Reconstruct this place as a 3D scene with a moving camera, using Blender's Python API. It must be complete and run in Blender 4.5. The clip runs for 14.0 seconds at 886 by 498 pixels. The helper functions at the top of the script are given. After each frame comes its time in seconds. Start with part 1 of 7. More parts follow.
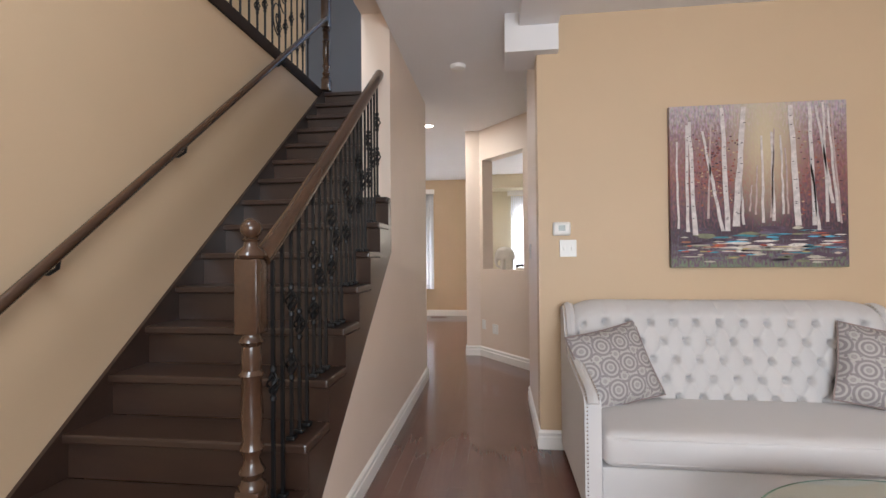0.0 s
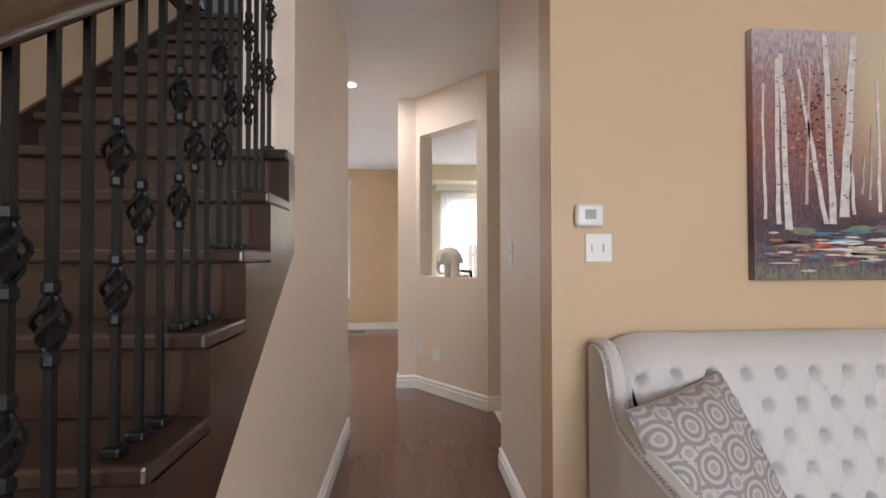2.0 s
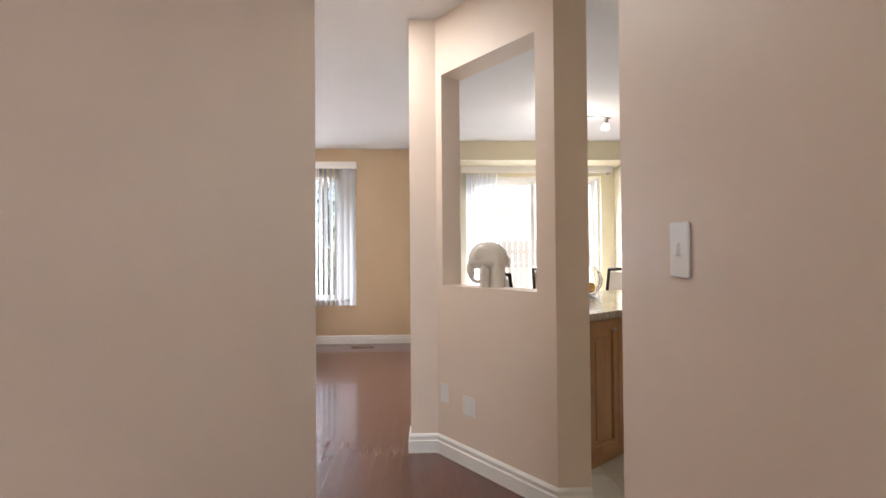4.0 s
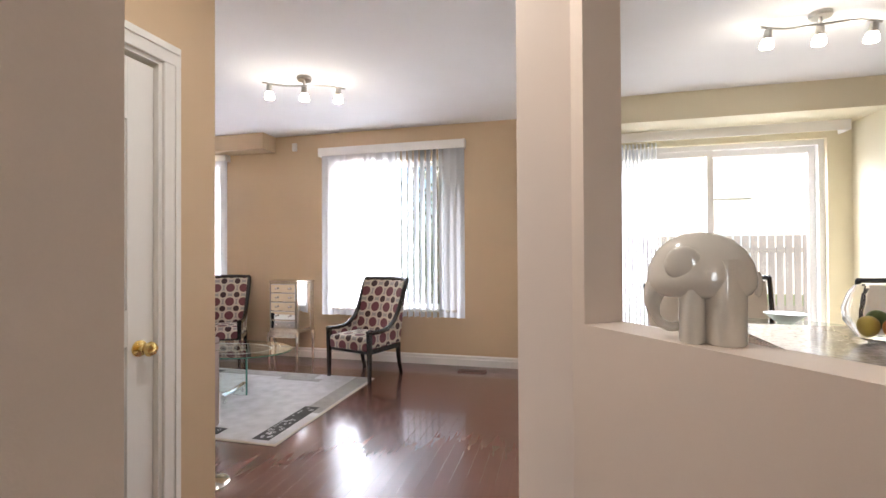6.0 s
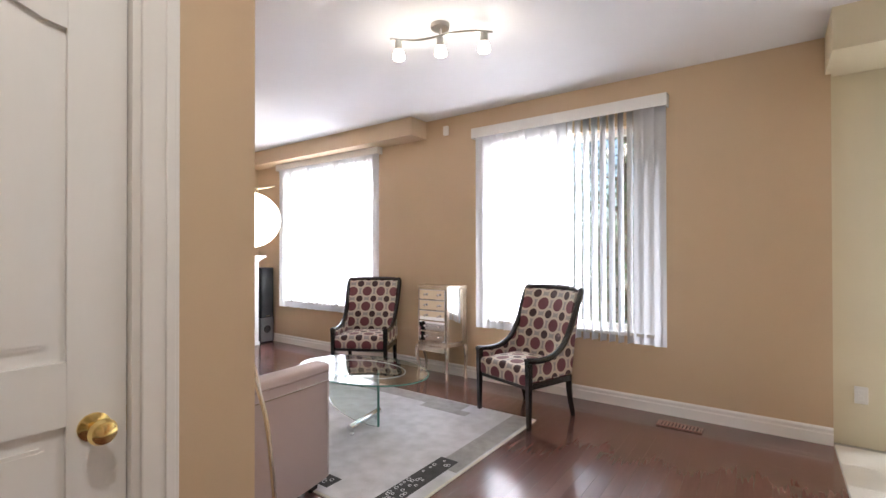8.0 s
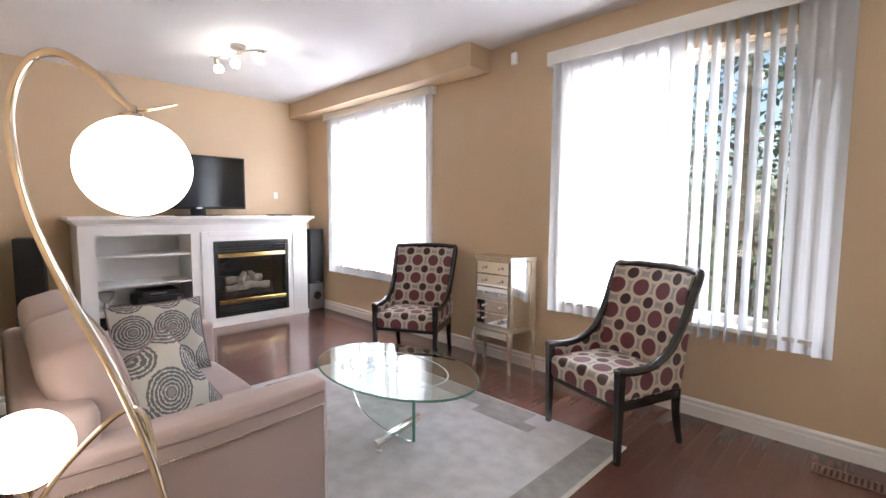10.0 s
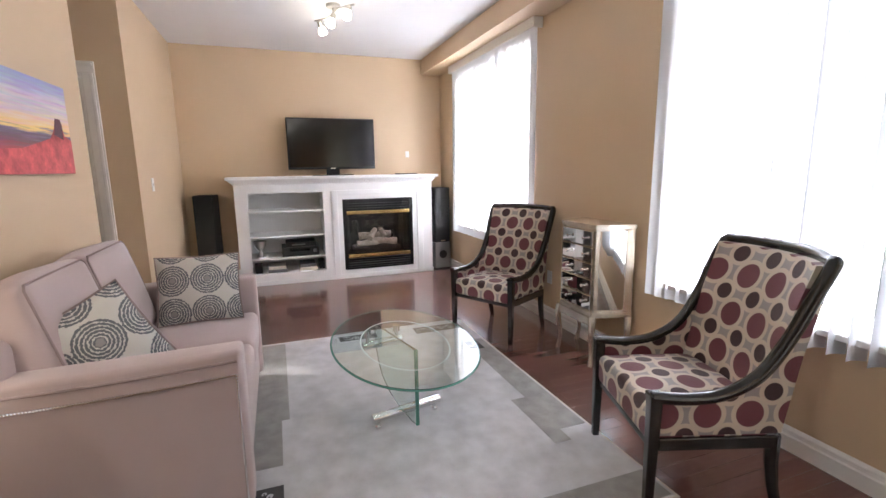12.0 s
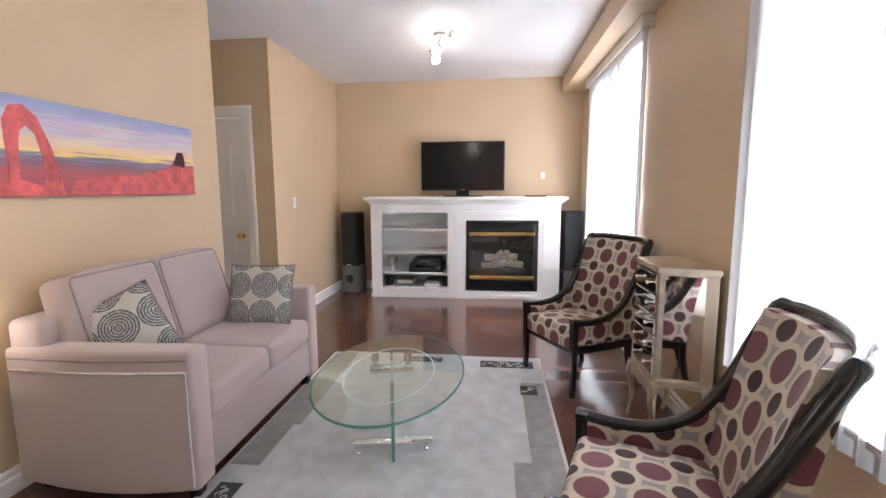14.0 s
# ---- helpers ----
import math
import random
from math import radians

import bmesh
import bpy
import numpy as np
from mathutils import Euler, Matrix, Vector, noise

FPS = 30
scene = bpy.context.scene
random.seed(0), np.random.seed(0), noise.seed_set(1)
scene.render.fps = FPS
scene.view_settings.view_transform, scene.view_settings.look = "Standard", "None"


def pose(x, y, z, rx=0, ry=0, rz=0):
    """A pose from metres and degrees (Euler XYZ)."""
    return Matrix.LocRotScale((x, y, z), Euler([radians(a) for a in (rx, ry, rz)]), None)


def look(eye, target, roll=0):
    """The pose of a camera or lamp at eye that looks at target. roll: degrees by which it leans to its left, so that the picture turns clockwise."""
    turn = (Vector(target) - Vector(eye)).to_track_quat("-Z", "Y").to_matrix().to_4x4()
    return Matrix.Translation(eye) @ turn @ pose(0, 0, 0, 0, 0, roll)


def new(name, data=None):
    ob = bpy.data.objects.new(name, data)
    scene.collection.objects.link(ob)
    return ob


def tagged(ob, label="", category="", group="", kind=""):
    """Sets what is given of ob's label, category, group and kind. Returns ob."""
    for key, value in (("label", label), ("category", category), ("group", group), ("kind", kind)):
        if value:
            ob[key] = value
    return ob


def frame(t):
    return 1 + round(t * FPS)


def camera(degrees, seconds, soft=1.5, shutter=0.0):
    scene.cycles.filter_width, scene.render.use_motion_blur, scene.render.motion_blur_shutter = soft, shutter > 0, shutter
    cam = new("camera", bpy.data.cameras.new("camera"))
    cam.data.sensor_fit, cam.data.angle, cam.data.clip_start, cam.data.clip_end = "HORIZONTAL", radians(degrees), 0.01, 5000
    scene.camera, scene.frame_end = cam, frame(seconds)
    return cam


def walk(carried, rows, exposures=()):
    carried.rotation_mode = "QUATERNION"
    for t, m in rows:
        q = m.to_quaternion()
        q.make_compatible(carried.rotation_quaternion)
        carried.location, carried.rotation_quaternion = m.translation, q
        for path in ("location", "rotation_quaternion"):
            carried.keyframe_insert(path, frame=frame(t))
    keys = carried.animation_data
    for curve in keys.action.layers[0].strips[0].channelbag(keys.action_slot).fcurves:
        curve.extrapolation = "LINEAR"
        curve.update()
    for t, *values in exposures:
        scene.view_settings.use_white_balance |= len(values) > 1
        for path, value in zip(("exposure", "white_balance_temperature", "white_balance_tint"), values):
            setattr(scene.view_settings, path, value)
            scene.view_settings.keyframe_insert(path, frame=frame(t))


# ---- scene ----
cam = camera(88.2, 14.0)
PATH = [
    (0, (-0.091, -0.088, 1.227), (-0.327, 1.898, 1.253), -0.5),
    (0.5, (-0.215, 0.218, 1.226), (-0.261, 2.217, 1.251), -0.5),
    (1, (-0.296, 0.528, 1.225), (-0.201, 2.526, 1.25), -0.3),
    (1.5, (-0.354, 0.844, 1.227), (-0.193, 2.837, 1.255), -0.2),
    (2, (-0.372, 1.17, 1.227), (-0.221, 3.164, 1.264), -0.1),
    (2.5, (-0.359, 1.507, 1.232), (-0.251, 3.504, 1.268), -0.1),
    (2.7, (-0.364, 1.638, 1.232), (-0.264, 3.635, 1.266), -0.3),
    (5, (-0.348, 3.34, 1.265), (-0.401, 5.339, 1.283), 0.1),
    (5.5, (-0.348, 3.656, 1.273), (-0.592, 5.641, 1.288), -0.3),
    (6, (-0.34, 4.026, 1.27), (-0.831, 5.964, 1.289), -0.3),
    (6.5, (-0.353, 4.37, 1.273), (-1.067, 6.238, 1.289), -0.4),
    (7, (-0.436, 4.675, 1.28), (-1.365, 6.446, 1.292), -0.3),
    (7.5, (-0.53, 4.914, 1.295), (-1.635, 6.581, 1.309), -0.3),
    (7.7, (-0.591, 4.987, 1.297), (-1.73, 6.631, 1.315), -0.2),
    (9.8, (-1.121, 5.771, 1.327), (-2.484, 7.229, 1.201), 0.4),
    (10, (-1.149, 5.874, 1.334), (-2.558, 7.283, 1.166), 0.3),
    (10.5, (-1.138, 6.123, 1.331), (-2.653, 7.403, 1.077), 0.0),
    (11, (-1.092, 6.394, 1.322), (-2.723, 7.509, 1.007), -0.4),
    (11.5, (-1.01, 6.668, 1.324), (-2.764, 7.566, 0.981), -0.8),
    (12, (-0.939, 6.921, 1.326), (-2.792, 7.587, 0.979), -0.8),
    (12.5, (-0.892, 7.184, 1.333), (-2.813, 7.618, 0.987), -0.7),
    (13, (-0.875, 7.467, 1.333), (-2.834, 7.688, 0.998), -0.5),
    (13.5, (-0.902, 7.749, 1.327), (-2.879, 7.759, 1.021), -0.5),
    (14, (-0.976, 7.991, 1.346), (-2.948, 7.773, 1.089), -0.3),
]
walk(cam, [(t, look(eye, target, roll)) for t, eye, target, roll in PATH], [(0.0, 1.20), (2.5, 1.18), (4.6, 1.42), (5.2, 1.32), (6.2, 1.12), (7.5, 1.06), (10.0, 0.96), (14.0, 0.90)])

# ---- place ----
# ---- light ----
world = bpy.data.worlds.new("world")
scene.world = world
world.use_nodes = True
_wn = world.node_tree.nodes
_sky = _wn.new("ShaderNodeTexSky")
_sky.sky_type = "NISHITA"
_sky.sun_disc = False
_sky.sun_elevation = radians(48)
_sky.sun_rotation = radians(205)
_sky.air_density = 1.0
_sky.dust_density = 3.0
world.node_tree.links.new(_sky.outputs[0], _wn["Background"].inputs[0])
_wn["Background"].inputs[1].default_value = 0.15


def lamp(name, kind, m, energy, color=(1, 1, 1), size=(1, 1), spread=180):
    d = bpy.data.lights.new(name, kind)
    d.energy, d.color = energy, color
    if kind == "AREA":
        d.shape, d.size, d.size_y = "RECTANGLE", size[0], size[1]
        d.spread = radians(spread)
    elif kind == "SUN":
        d.angle = radians(size[0])
    else:
        d.shadow_soft_size = size[0]
    ob = new(name, d)
    ob.matrix_world = m
    return ob


DAY = (0.90, 0.94, 1.05)
# tint of the two added lights, living room and upstairs
ADDED_DAY = (0.86, 0.945, 1.04)
WARM = (1.0, 0.95, 0.90)
SPOT_W, POT_W = 0.55, 6.6
lamp("sun", "SUN", look((0, 0, 10), (2.5, 5.5, 4.0)), 4.0, (1, 0.96, 0.9), (4,))
# daylight in the windows of the family room and the patio door
lamp("sky_light_west", "AREA", look((-5.48, 9.33, 1.5), (-5.48, 5, 1.3)), 172, DAY, (1.66, 1.75))
lamp("sky_light_middle", "AREA", look((-2.62, 9.33, 1.5), (-2.62, 5, 1.3)), 98, DAY, (0.72, 1.75))
lamp("sky_light_patio", "AREA", look((1.19, 9.85, 2.85), (1.19, 8.2, 1.0)), 190, DAY, (1.9, 0.8))
# added light for the living room, behind an assumed, unseen front window
lamp("added_light_front", "AREA", look((0.9, -2.56, 1.6), (0.9, 3, 1.45)), 60, ADDED_DAY, (2.2, 1.5))
# added light for the stairs and gallery; no source is known there
lamp("added_light_upstairs", "AREA", look((-1.02, -0.7, 4.25), (-2.6, 0.6, 2.4)), 88, ADDED_DAY, (1.7, 1.2))


# ---- materials ----
def mat(name, color, rough=0.6, metal=0.0, vary=0.08, scale=6.0, fine=90.0, bump=0.05, spec=0.5, coat=0.0, random_piece=0.0, stretch=(1, 1, 1), sheen=0.0):
    m = bpy.data.materials.new(name)
    m.use_nodes = True
    nt = m.node_tree
    n, l = nt.nodes, nt.links
    b = n["Principled BSDF"]
    b.inputs["Roughness"].default_value = rough
    b.inputs["Metallic"].default_value = metal
    b.inputs["Specular IOR Level"].default_value = spec
    b.inputs["Coat Weight"].default_value = coat
    b.inputs["Coat Roughness"].default_value = 0.08
    b.inputs["Sheen Weight"].default_value = sheen
    tc = n.new("ShaderNodeTexCoord")
    mp = n.new("ShaderNodeMapping")
    mp.inputs["Scale"].default_value = stretch
    l.new(tc.outputs["Object"], mp.inputs[0])
    big = n.new("ShaderNodeTexNoise")
    big.inputs["Scale"].default_value = scale
    big.inputs["Detail"].default_value = 5
    small = n.new("ShaderNodeTexNoise")
    small.inputs["Scale"].default_value = fine
    small.inputs["Detail"].default_value = 3
    l.new(mp.outputs[0], big.inputs[0])
    l.new(mp.outputs[0], small.inputs[0])
    add = n.new("ShaderNodeMath")
    add.operation = "MULTIPLY_ADD"
    add.inputs[1].default_value = 0.4
    l.new(small.outputs["Fac"], add.inputs[0])
    l.new(big.outputs["Fac"], add.inputs[2])
    last = add.outputs[0]
    if random_piece:
        oi = n.new("ShaderNodeObjectInfo")
        pa = n.new("ShaderNodeMath")
        pa.operation = "MULTIPLY_ADD"
        pa.inputs[1].default_value = random_piece
        l.new(oi.outputs["Random"], pa.inputs[0])
        l.new(last, pa.inputs[2])
        gi = n.new("ShaderNodeNewGeometry")
        pb = n.new("ShaderNodeMath")
        pb.operation = "MULTIPLY_ADD"
        pb.inputs[1].default_value = random_piece
        l.new(gi.outputs["Random Per Island"], pb.inputs[0])
        l.new(pa.outputs[0], pb.inputs[2])
        last = pb.outputs[0]
    ramp = n.new("ShaderNodeMapRange")
    ramp.inputs["From Min"].default_value = 0.4
    ramp.inputs["From Max"].default_value = 1.0 + 2 * random_piece
    ramp.inputs["To Min"].default_value = 1 - vary
    ramp.inputs["To Max"].default_value = 1 + vary
    l.new(last, ramp.inputs["Value"])
    mul = n.new("ShaderNodeVectorMath")
    mul.operation = "SCALE"
    mul.inputs[0].default_value = color[:3]
    l.new(ramp.outputs[0], mul.inputs["Scale"])
    l.new(mul.outputs[0], b.inputs["Base Color"])
    if bump:
        bp = n.new("ShaderNodeBump")
        bp.inputs["Strength"].default_value = bump
        bp.inputs["Distance"].default_value = 0.004
        l.new(small.outputs["Fac"], bp.inputs["Height"])
        l.new(bp.outputs[0], b.inputs["Normal"])
    return m


def srgb(r, g, b):
    return tuple(((c / 255 + 0.055) / 1.055) ** 2.4 if c > 10 else c / 3294.6 for c in (r, g, b))


def glass(name, color=(1, 1, 1), rough=0.0):
    m = bpy.data.materials.new(name)
    m.use_nodes = True
    b = m.node_tree.nodes["Principled BSDF"]
    b.inputs["Base Color"].default_value = (*color, 1)
    b.inputs["Transmission Weight"].default_value = 1
    b.inputs["Roughness"].default_value = rough
    b.inputs["IOR"].default_value = 1.48
    return m


def emit(name, color, strength):
    m = bpy.data.materials.new(name)
    m.use_nodes = True
    b = m.node_tree.nodes["Principled BSDF"]
    b.inputs["Base Color"].default_value = (*color, 1)
    b.inputs["Emission Color"].default_value = (*color, 1)
    b.inputs["Emission Strength"].default_value = strength
    return m


def cloth_through(name, color, translucent=0.6, see=0.0):
    """Thin cloth or blind fabric that lets daylight through."""
    m = bpy.data.materials.new(name)
    m.use_nodes = True
    n, l = m.node_tree.nodes, m.node_tree.links
    n.remove(n["Principled BSDF"])
    d = n.new("ShaderNodeBsdfDiffuse")
    t = n.new("ShaderNodeBsdfTranslucent")
    d.inputs[0].default_value = t.inputs[0].default_value = (*color, 1)
    mix = n.new("ShaderNodeMixShader")
    mix.inputs[0].default_value = translucent
    l.new(d.outputs[0], mix.inputs[1])
    l.new(t.outputs[0], mix.inputs[2])
    out = mix
    if see:
        tr = n.new("ShaderNodeBsdfTransparent")
        out = n.new("ShaderNodeMixShader")
        out.inputs[0].default_value = see
        l.new(mix.outputs[0], out.inputs[1])
        l.new(tr.outputs[0], out.inputs[2])
    l.new(out.outputs[0], n["Material Output"].inputs[0])
    return m


M_WALL = mat("tan_wall_paint", (0.61, 0.452, 0.295), 0.55, vary=0.03, scale=2, fine=260, bump=0.06)
M_WALL_K = mat("pale_yellow_wall_paint", (0.71, 0.64, 0.47), 0.55, vary=0.03, scale=2, fine=260, bump=0.06)
M_WALL_H = mat("beige_wall_paint", (0.775, 0.652, 0.555), 0.5, vary=0.03, scale=2, fine=260, bump=0.06)
M_GREY = mat("grey_blue_wall_paint", (0.13, 0.135, 0.15), 0.6, vary=0.03, scale=2, fine=260, bump=0.05)
M_CEIL = mat("white_ceiling_paint", (0.80, 0.79, 0.80), 0.8, vary=0.02, scale=3, fine=300, bump=0.08)
M_TRIM = mat("white_trim_paint", (0.82, 0.80, 0.77), 0.35, vary=0.02, bump=0.01)
M_DOOR = mat("white_door_paint", (0.80, 0.79, 0.77), 0.4, vary=0.02, scale=3, bump=0.03, stretch=(1, 1, 0.2))
M_FLOOR = mat("dark_cherry_hardwood", (0.140, 0.064, 0.052), 0.23, vary=0.30, scale=7, fine=60, bump=0.0, spec=0.5, coat=0.5, random_piece=0.25, stretch=(1, 0.08, 1))
M_SUB = mat("plank_joint", (0.06, 0.024, 0.016), 0.35)
M_TILE = mat("cream_floor_tile", (0.74, 0.70, 0.62), 0.3, vary=0.06, scale=5, random_piece=0.1)
M_GROUT = mat("grey_grout", (0.50, 0.47, 0.42), 0.8)
M_STAIR = mat("dark_walnut_stain", (0.035, 0.018, 0.012), 0.28, vary=0.3, scale=6, fine=50, bump=0.03, stretch=(0.15, 1, 1), coat=0.2)
M_RAIL = mat("walnut_handrail_varnish", (0.0612, 0.0302, 0.0166), 0.25, vary=0.3, scale=6, fine=50, bump=0.02, stretch=(1, 0.15, 1), coat=0.3)
M_IRON = mat("black_wrought_iron", (0.012, 0.012, 0.013), 0.45, metal=0.5, vary=0.2, bump=0.1)
M_BLIND = cloth_through("white_blind_fabric", (0.92, 0.92, 0.93), 0.66)
M_SHEER = cloth_through("white_sheer_fabric", (0.88, 0.88, 0.88), 0.6, 0.35)
M_GLASS = glass("window_glass")
M_GROUND = mat("garden_ground", (0.10, 0.13, 0.05), 0.9, vary=0.4, scale=3)


# ---- mesh helpers ----
def part(name, bm, material, parent=None, label="", smooth=False):
    me = bpy.data.meshes.new(name)
    bmesh.ops.recalc_face_normals(bm, faces=bm.faces)
    if smooth:
        for f in bm.faces:
            f.smooth = True
    bm.to_mesh(me)
    bm.free()
    if smooth:
        me.set_sharp_from_angle(angle=radians(40))
    me.materials.append(material)
    ob = new(name, me)
    if parent:
        ob.parent = parent
    if label:
        tagged(ob, label)
    return ob


def box(bm, x0, y0, z0, x1, y1, z1, bevel=0.0, seg=2, m=None):
    r = bmesh.ops.create_cube(bm, size=1)
    vs = r["verts"]
    for v in vs:
        v.co = Vector(((x0 + x1) / 2 + v.co.x * (x1 - x0), (y0 + y1) / 2 + v.co.y * (y1 - y0), (z0 + z1) / 2 + v.co.z * (z1 - z0)))
    if bevel:
        es = list({e for v in vs for e in v.link_edges})
        r = bmesh.ops.bevel(bm, geom=es, offset=bevel, segments=seg, affect="EDGES", profile=0.5)
        vs = list({v for v in r["verts"]} | {v for v in vs if v.is_valid})
    if m is not None:
        bmesh.ops.transform(bm, matrix=m, verts=vs)
    return vs


def boxes(*bs, bevel=0.0):
    bm = bmesh.new()
    for b in bs:
        box(bm, *b, bevel=bevel)
    return bm


def prism(bm, pts, z0, z1):
    """A polygon in plan, raised from z0 to z1."""
    lo = [bm.verts.new((x, y, z0)) for x, y in pts]
    hi = [bm.verts.new((x, y, z1)) for x, y in pts]
    k = len(pts)
    bm.faces.new(lo[::-1])
    bm.faces.new(hi)
    for i in range(k):
        bm.faces.new((lo[i], lo[(i + 1) % k], hi[(i + 1) % k], hi[i]))
    return lo + hi


def extrude_profile(bm, pts, a, b, axis="y"):
    """A closed profile of (u, z) points swept from a to b along x or y."""
    def at(u, z, s):
        return (u, s, z) if axis == "y" else (s, u, z)
    p = [bm.verts.new(at(u, z, a)) for u, z in pts]
    q = [bm.verts.new(at(u, z, b)) for u, z in pts]
    k = len(pts)
    bm.faces.new(p)
    bm.faces.new(q[::-1])
    for i in range(k):
        bm.faces.new((p[i], q[i], q[(i + 1) % k], p[(i + 1) % k]))
    return p + q


def lathe(bm, profile, steps=20, centre=(0, 0, 0)):
    """A profile of (radius, z) turned about z."""
    cx, cy, cz = centre
    rings = []
    for r, z in profile:
        rings.append([bm.verts.new((cx + r * math.cos(2 * math.pi * i / steps), cy + r * math.sin(2 * math.pi * i / steps), cz + z)) for i in range(steps)])
    for a, b in zip(rings, rings[1:]):
        for i in range(steps):
            bm.faces.new((a[i], a[(i + 1) % steps], b[(i + 1) % steps], b[i]))
    bm.faces.new(rings[0][::-1])
    bm.faces.new(rings[-1])
    return [v for r in rings for v in r]


def tube(bm, pts, radius, steps=10, squash=None):
    """A tube along a list of points; radius may be a list."""
    pts = [Vector(p) for p in pts]
    k = len(pts)
    rad = radius if isinstance(radius, (list, tuple)) else [radius] * k
    rings = []
    side = None
    for i, p in enumerate(pts):
        d = (pts[min(i + 1, k - 1)] - pts[max(i - 1, 0)]).normalized()
        if side is None:
            side = d.cross(Vector((0, 0, 1)) if abs(d.z) < 0.9 else Vector((0, 1, 0))).normalized()
        side = (side - d * side.dot(d)).normalized()
        up = side.cross(d)
        sx, sy = squash or (1, 1)
        rings.append([bm.verts.new(p + rad[i] * (sx * side * math.cos(2 * math.pi * j / steps) + sy * up * math.sin(2 * math.pi * j / steps))) for j in range(steps)])
    for a, b in zip(rings, rings[1:]):
        for j in range(steps):
            bm.faces.new((a[j], a[(j + 1) % steps], b[(j + 1) % steps], b[j]))
    bm.faces.new(rings[0][::-1])
    bm.faces.new(rings[-1])
    return [v for r in rings for v in r]


def spline(pts, k=8):
    """A smooth line through the points (Catmull-Rom)."""
    P = [Vector(p) for p in pts]
    out = []
    for i in range(len(P) - 1):
        p0, p1, p2, p3 = P[max(i - 1, 0)], P[i], P[i + 1], P[min(i + 2, len(P) - 1)]
        for j in range(k):
            t = j / k
            out.append(0.5 * (2 * p1 + (p2 - p0) * t + (2 * p0 - 5 * p1 + 4 * p2 - p3) * t * t + (3 * p1 - p0 - 3 * p2 + p3) * t ** 3))
    return out + [P[-1]]


def thing(name, m=None, label="", category="", group="", kind=""):
    ob = new(name)
    ob.matrix_world = m or Matrix()
    return tagged(ob, label, category, group, kind)


def wall(name, x0, y0, x1, y1, z0, z1, material, openings=()):
    """An upright wall filling a plan rectangle; openings are (from, to, sill, head) along its longer side."""
    along_x = (x1 - x0) > (y1 - y0)
    bm = bmesh.new()
    a, b = (x0, x1) if along_x else (y0, y1)

    def piece(p, q, lo, hi):
        if q - p > 1e-4 and hi - lo > 1e-4:
            if along_x:
                box(bm, p, y0, lo, q, y1, hi)
            else:
                box(bm, x0, p, lo, x1, q, hi)
    at = a
    for p, q, lo, hi in sorted(openings):
        piece(at, p, z0, z1)
        piece(p, q, z0, lo)
        piece(p, q, hi, z1)
        at = q
    piece(at, b, z0, z1)
    bmesh.ops.remove_doubles(bm, verts=bm.verts, dist=1e-5)
    return tagged(part(name, bm, material), kind="structure")


# ---- the shell ----
ZC = 2.745
YN = 9.10
UP = 2.856
HX, SE = -0.795, 2.90
# floors
tagged(part("floor", boxes((-7.2, -2.6, -0.12, -0.36, 9.2, -0.006), (-0.36, -2.6, -0.12, 0.42, 5.62, -0.006), (0.42, -2.6, -0.12, 3.4, 3.84, -0.006)), M_SUB), "dark joints under the cherry hardwood planks", "floor", kind="structure")
tagged(part("floor_kitchen", boxes((-0.36, 5.62, -0.12, 0.42, 9.2, -0.006), (0.42, 3.84, -0.12, 3.4, 9.2, -0.006)), M_GROUT), "grey grout bed of the kitchen tiles", "floor", kind="structure")
# outer and inner walls
wall("wall_north", -7.2, YN, -0.36, YN + 0.2, 0, ZC, M_WALL, [(-6.32, -4.63, 0.62, 2.40), (-3.0, -1.43, 0.62, 2.36)])
wall("wall_north_kitchen", -0.36, 9.17, 3.4, 9.37, 0, ZC, M_WALL_K, [(0.22, 2.16, 0.02, 2.36)])
wall("wall_west", -7.25, 5.9, -7.05, 9.17, 0, ZC, M_WALL)
wall("wall_family_southwest", -7.05, 5.75, -5.2, 5.9, 0, ZC, M_WALL)
wall("wall_recess", -5.35, 4.2, -5.2, 5.75, 0, ZC, M_WALL, [(4.865, 5.625, 0, 2.06)])
wall("wall_sofa", -4.385, 5.73, -1.91, 5.85, 0, ZC, M_WALL)
wall("wall_recess_back", -5.35, 4.08, -4.385, 4.2, 0, ZC, M_WALL)
wall("wall_recess_east", -4.385, 4.2, -4.265, 5.73, 0, ZC, M_WALL)
wall("wall_closet", -2.03, 4.42, -1.91, 5.73, 0, ZC, M_WALL, [(4.77, 5.55, 0, 2.06)])
wall("wall_alcove", -1.91, 4.30, -0.99, 4.42, 0, ZC, M_WALL)
wall("wall_kitchen_jog", 2.36, 8.63, 3.0, 9.168, 0, ZC - 0.001, M_WALL_K)
wall("wall_kitchen_east", 3.0, 3.84, 3.15, 9.17, 0, ZC, M_WALL_K)
wall("wall_living_north", 0.17, 2.87, 3.4, 3.02, 0, ZC, M_WALL)
wall("wall_hall_east", 0.17, 3.02, 0.31, 3.84, 0, ZC, M_WALL_H)
wall("wall_kitchen_south", 0.31, 3.72, 3.0, 3.84, 0, ZC, M_WALL_K)
wall("wall_living_east", 3.4, -2.6, 3.55, 3.02, 0, ZC, M_WALL)
# wall out of view; its opening is made for the added front light
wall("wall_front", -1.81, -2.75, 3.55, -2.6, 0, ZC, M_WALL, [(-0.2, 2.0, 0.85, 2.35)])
# the stair hall: wall along the hall beside the stairs, wall on the far side of them
wall("wall_stair_west", -1.95, -2.75, -1.81, 4.42, 0, 2.774, M_WALL)
bm = bmesh.new()
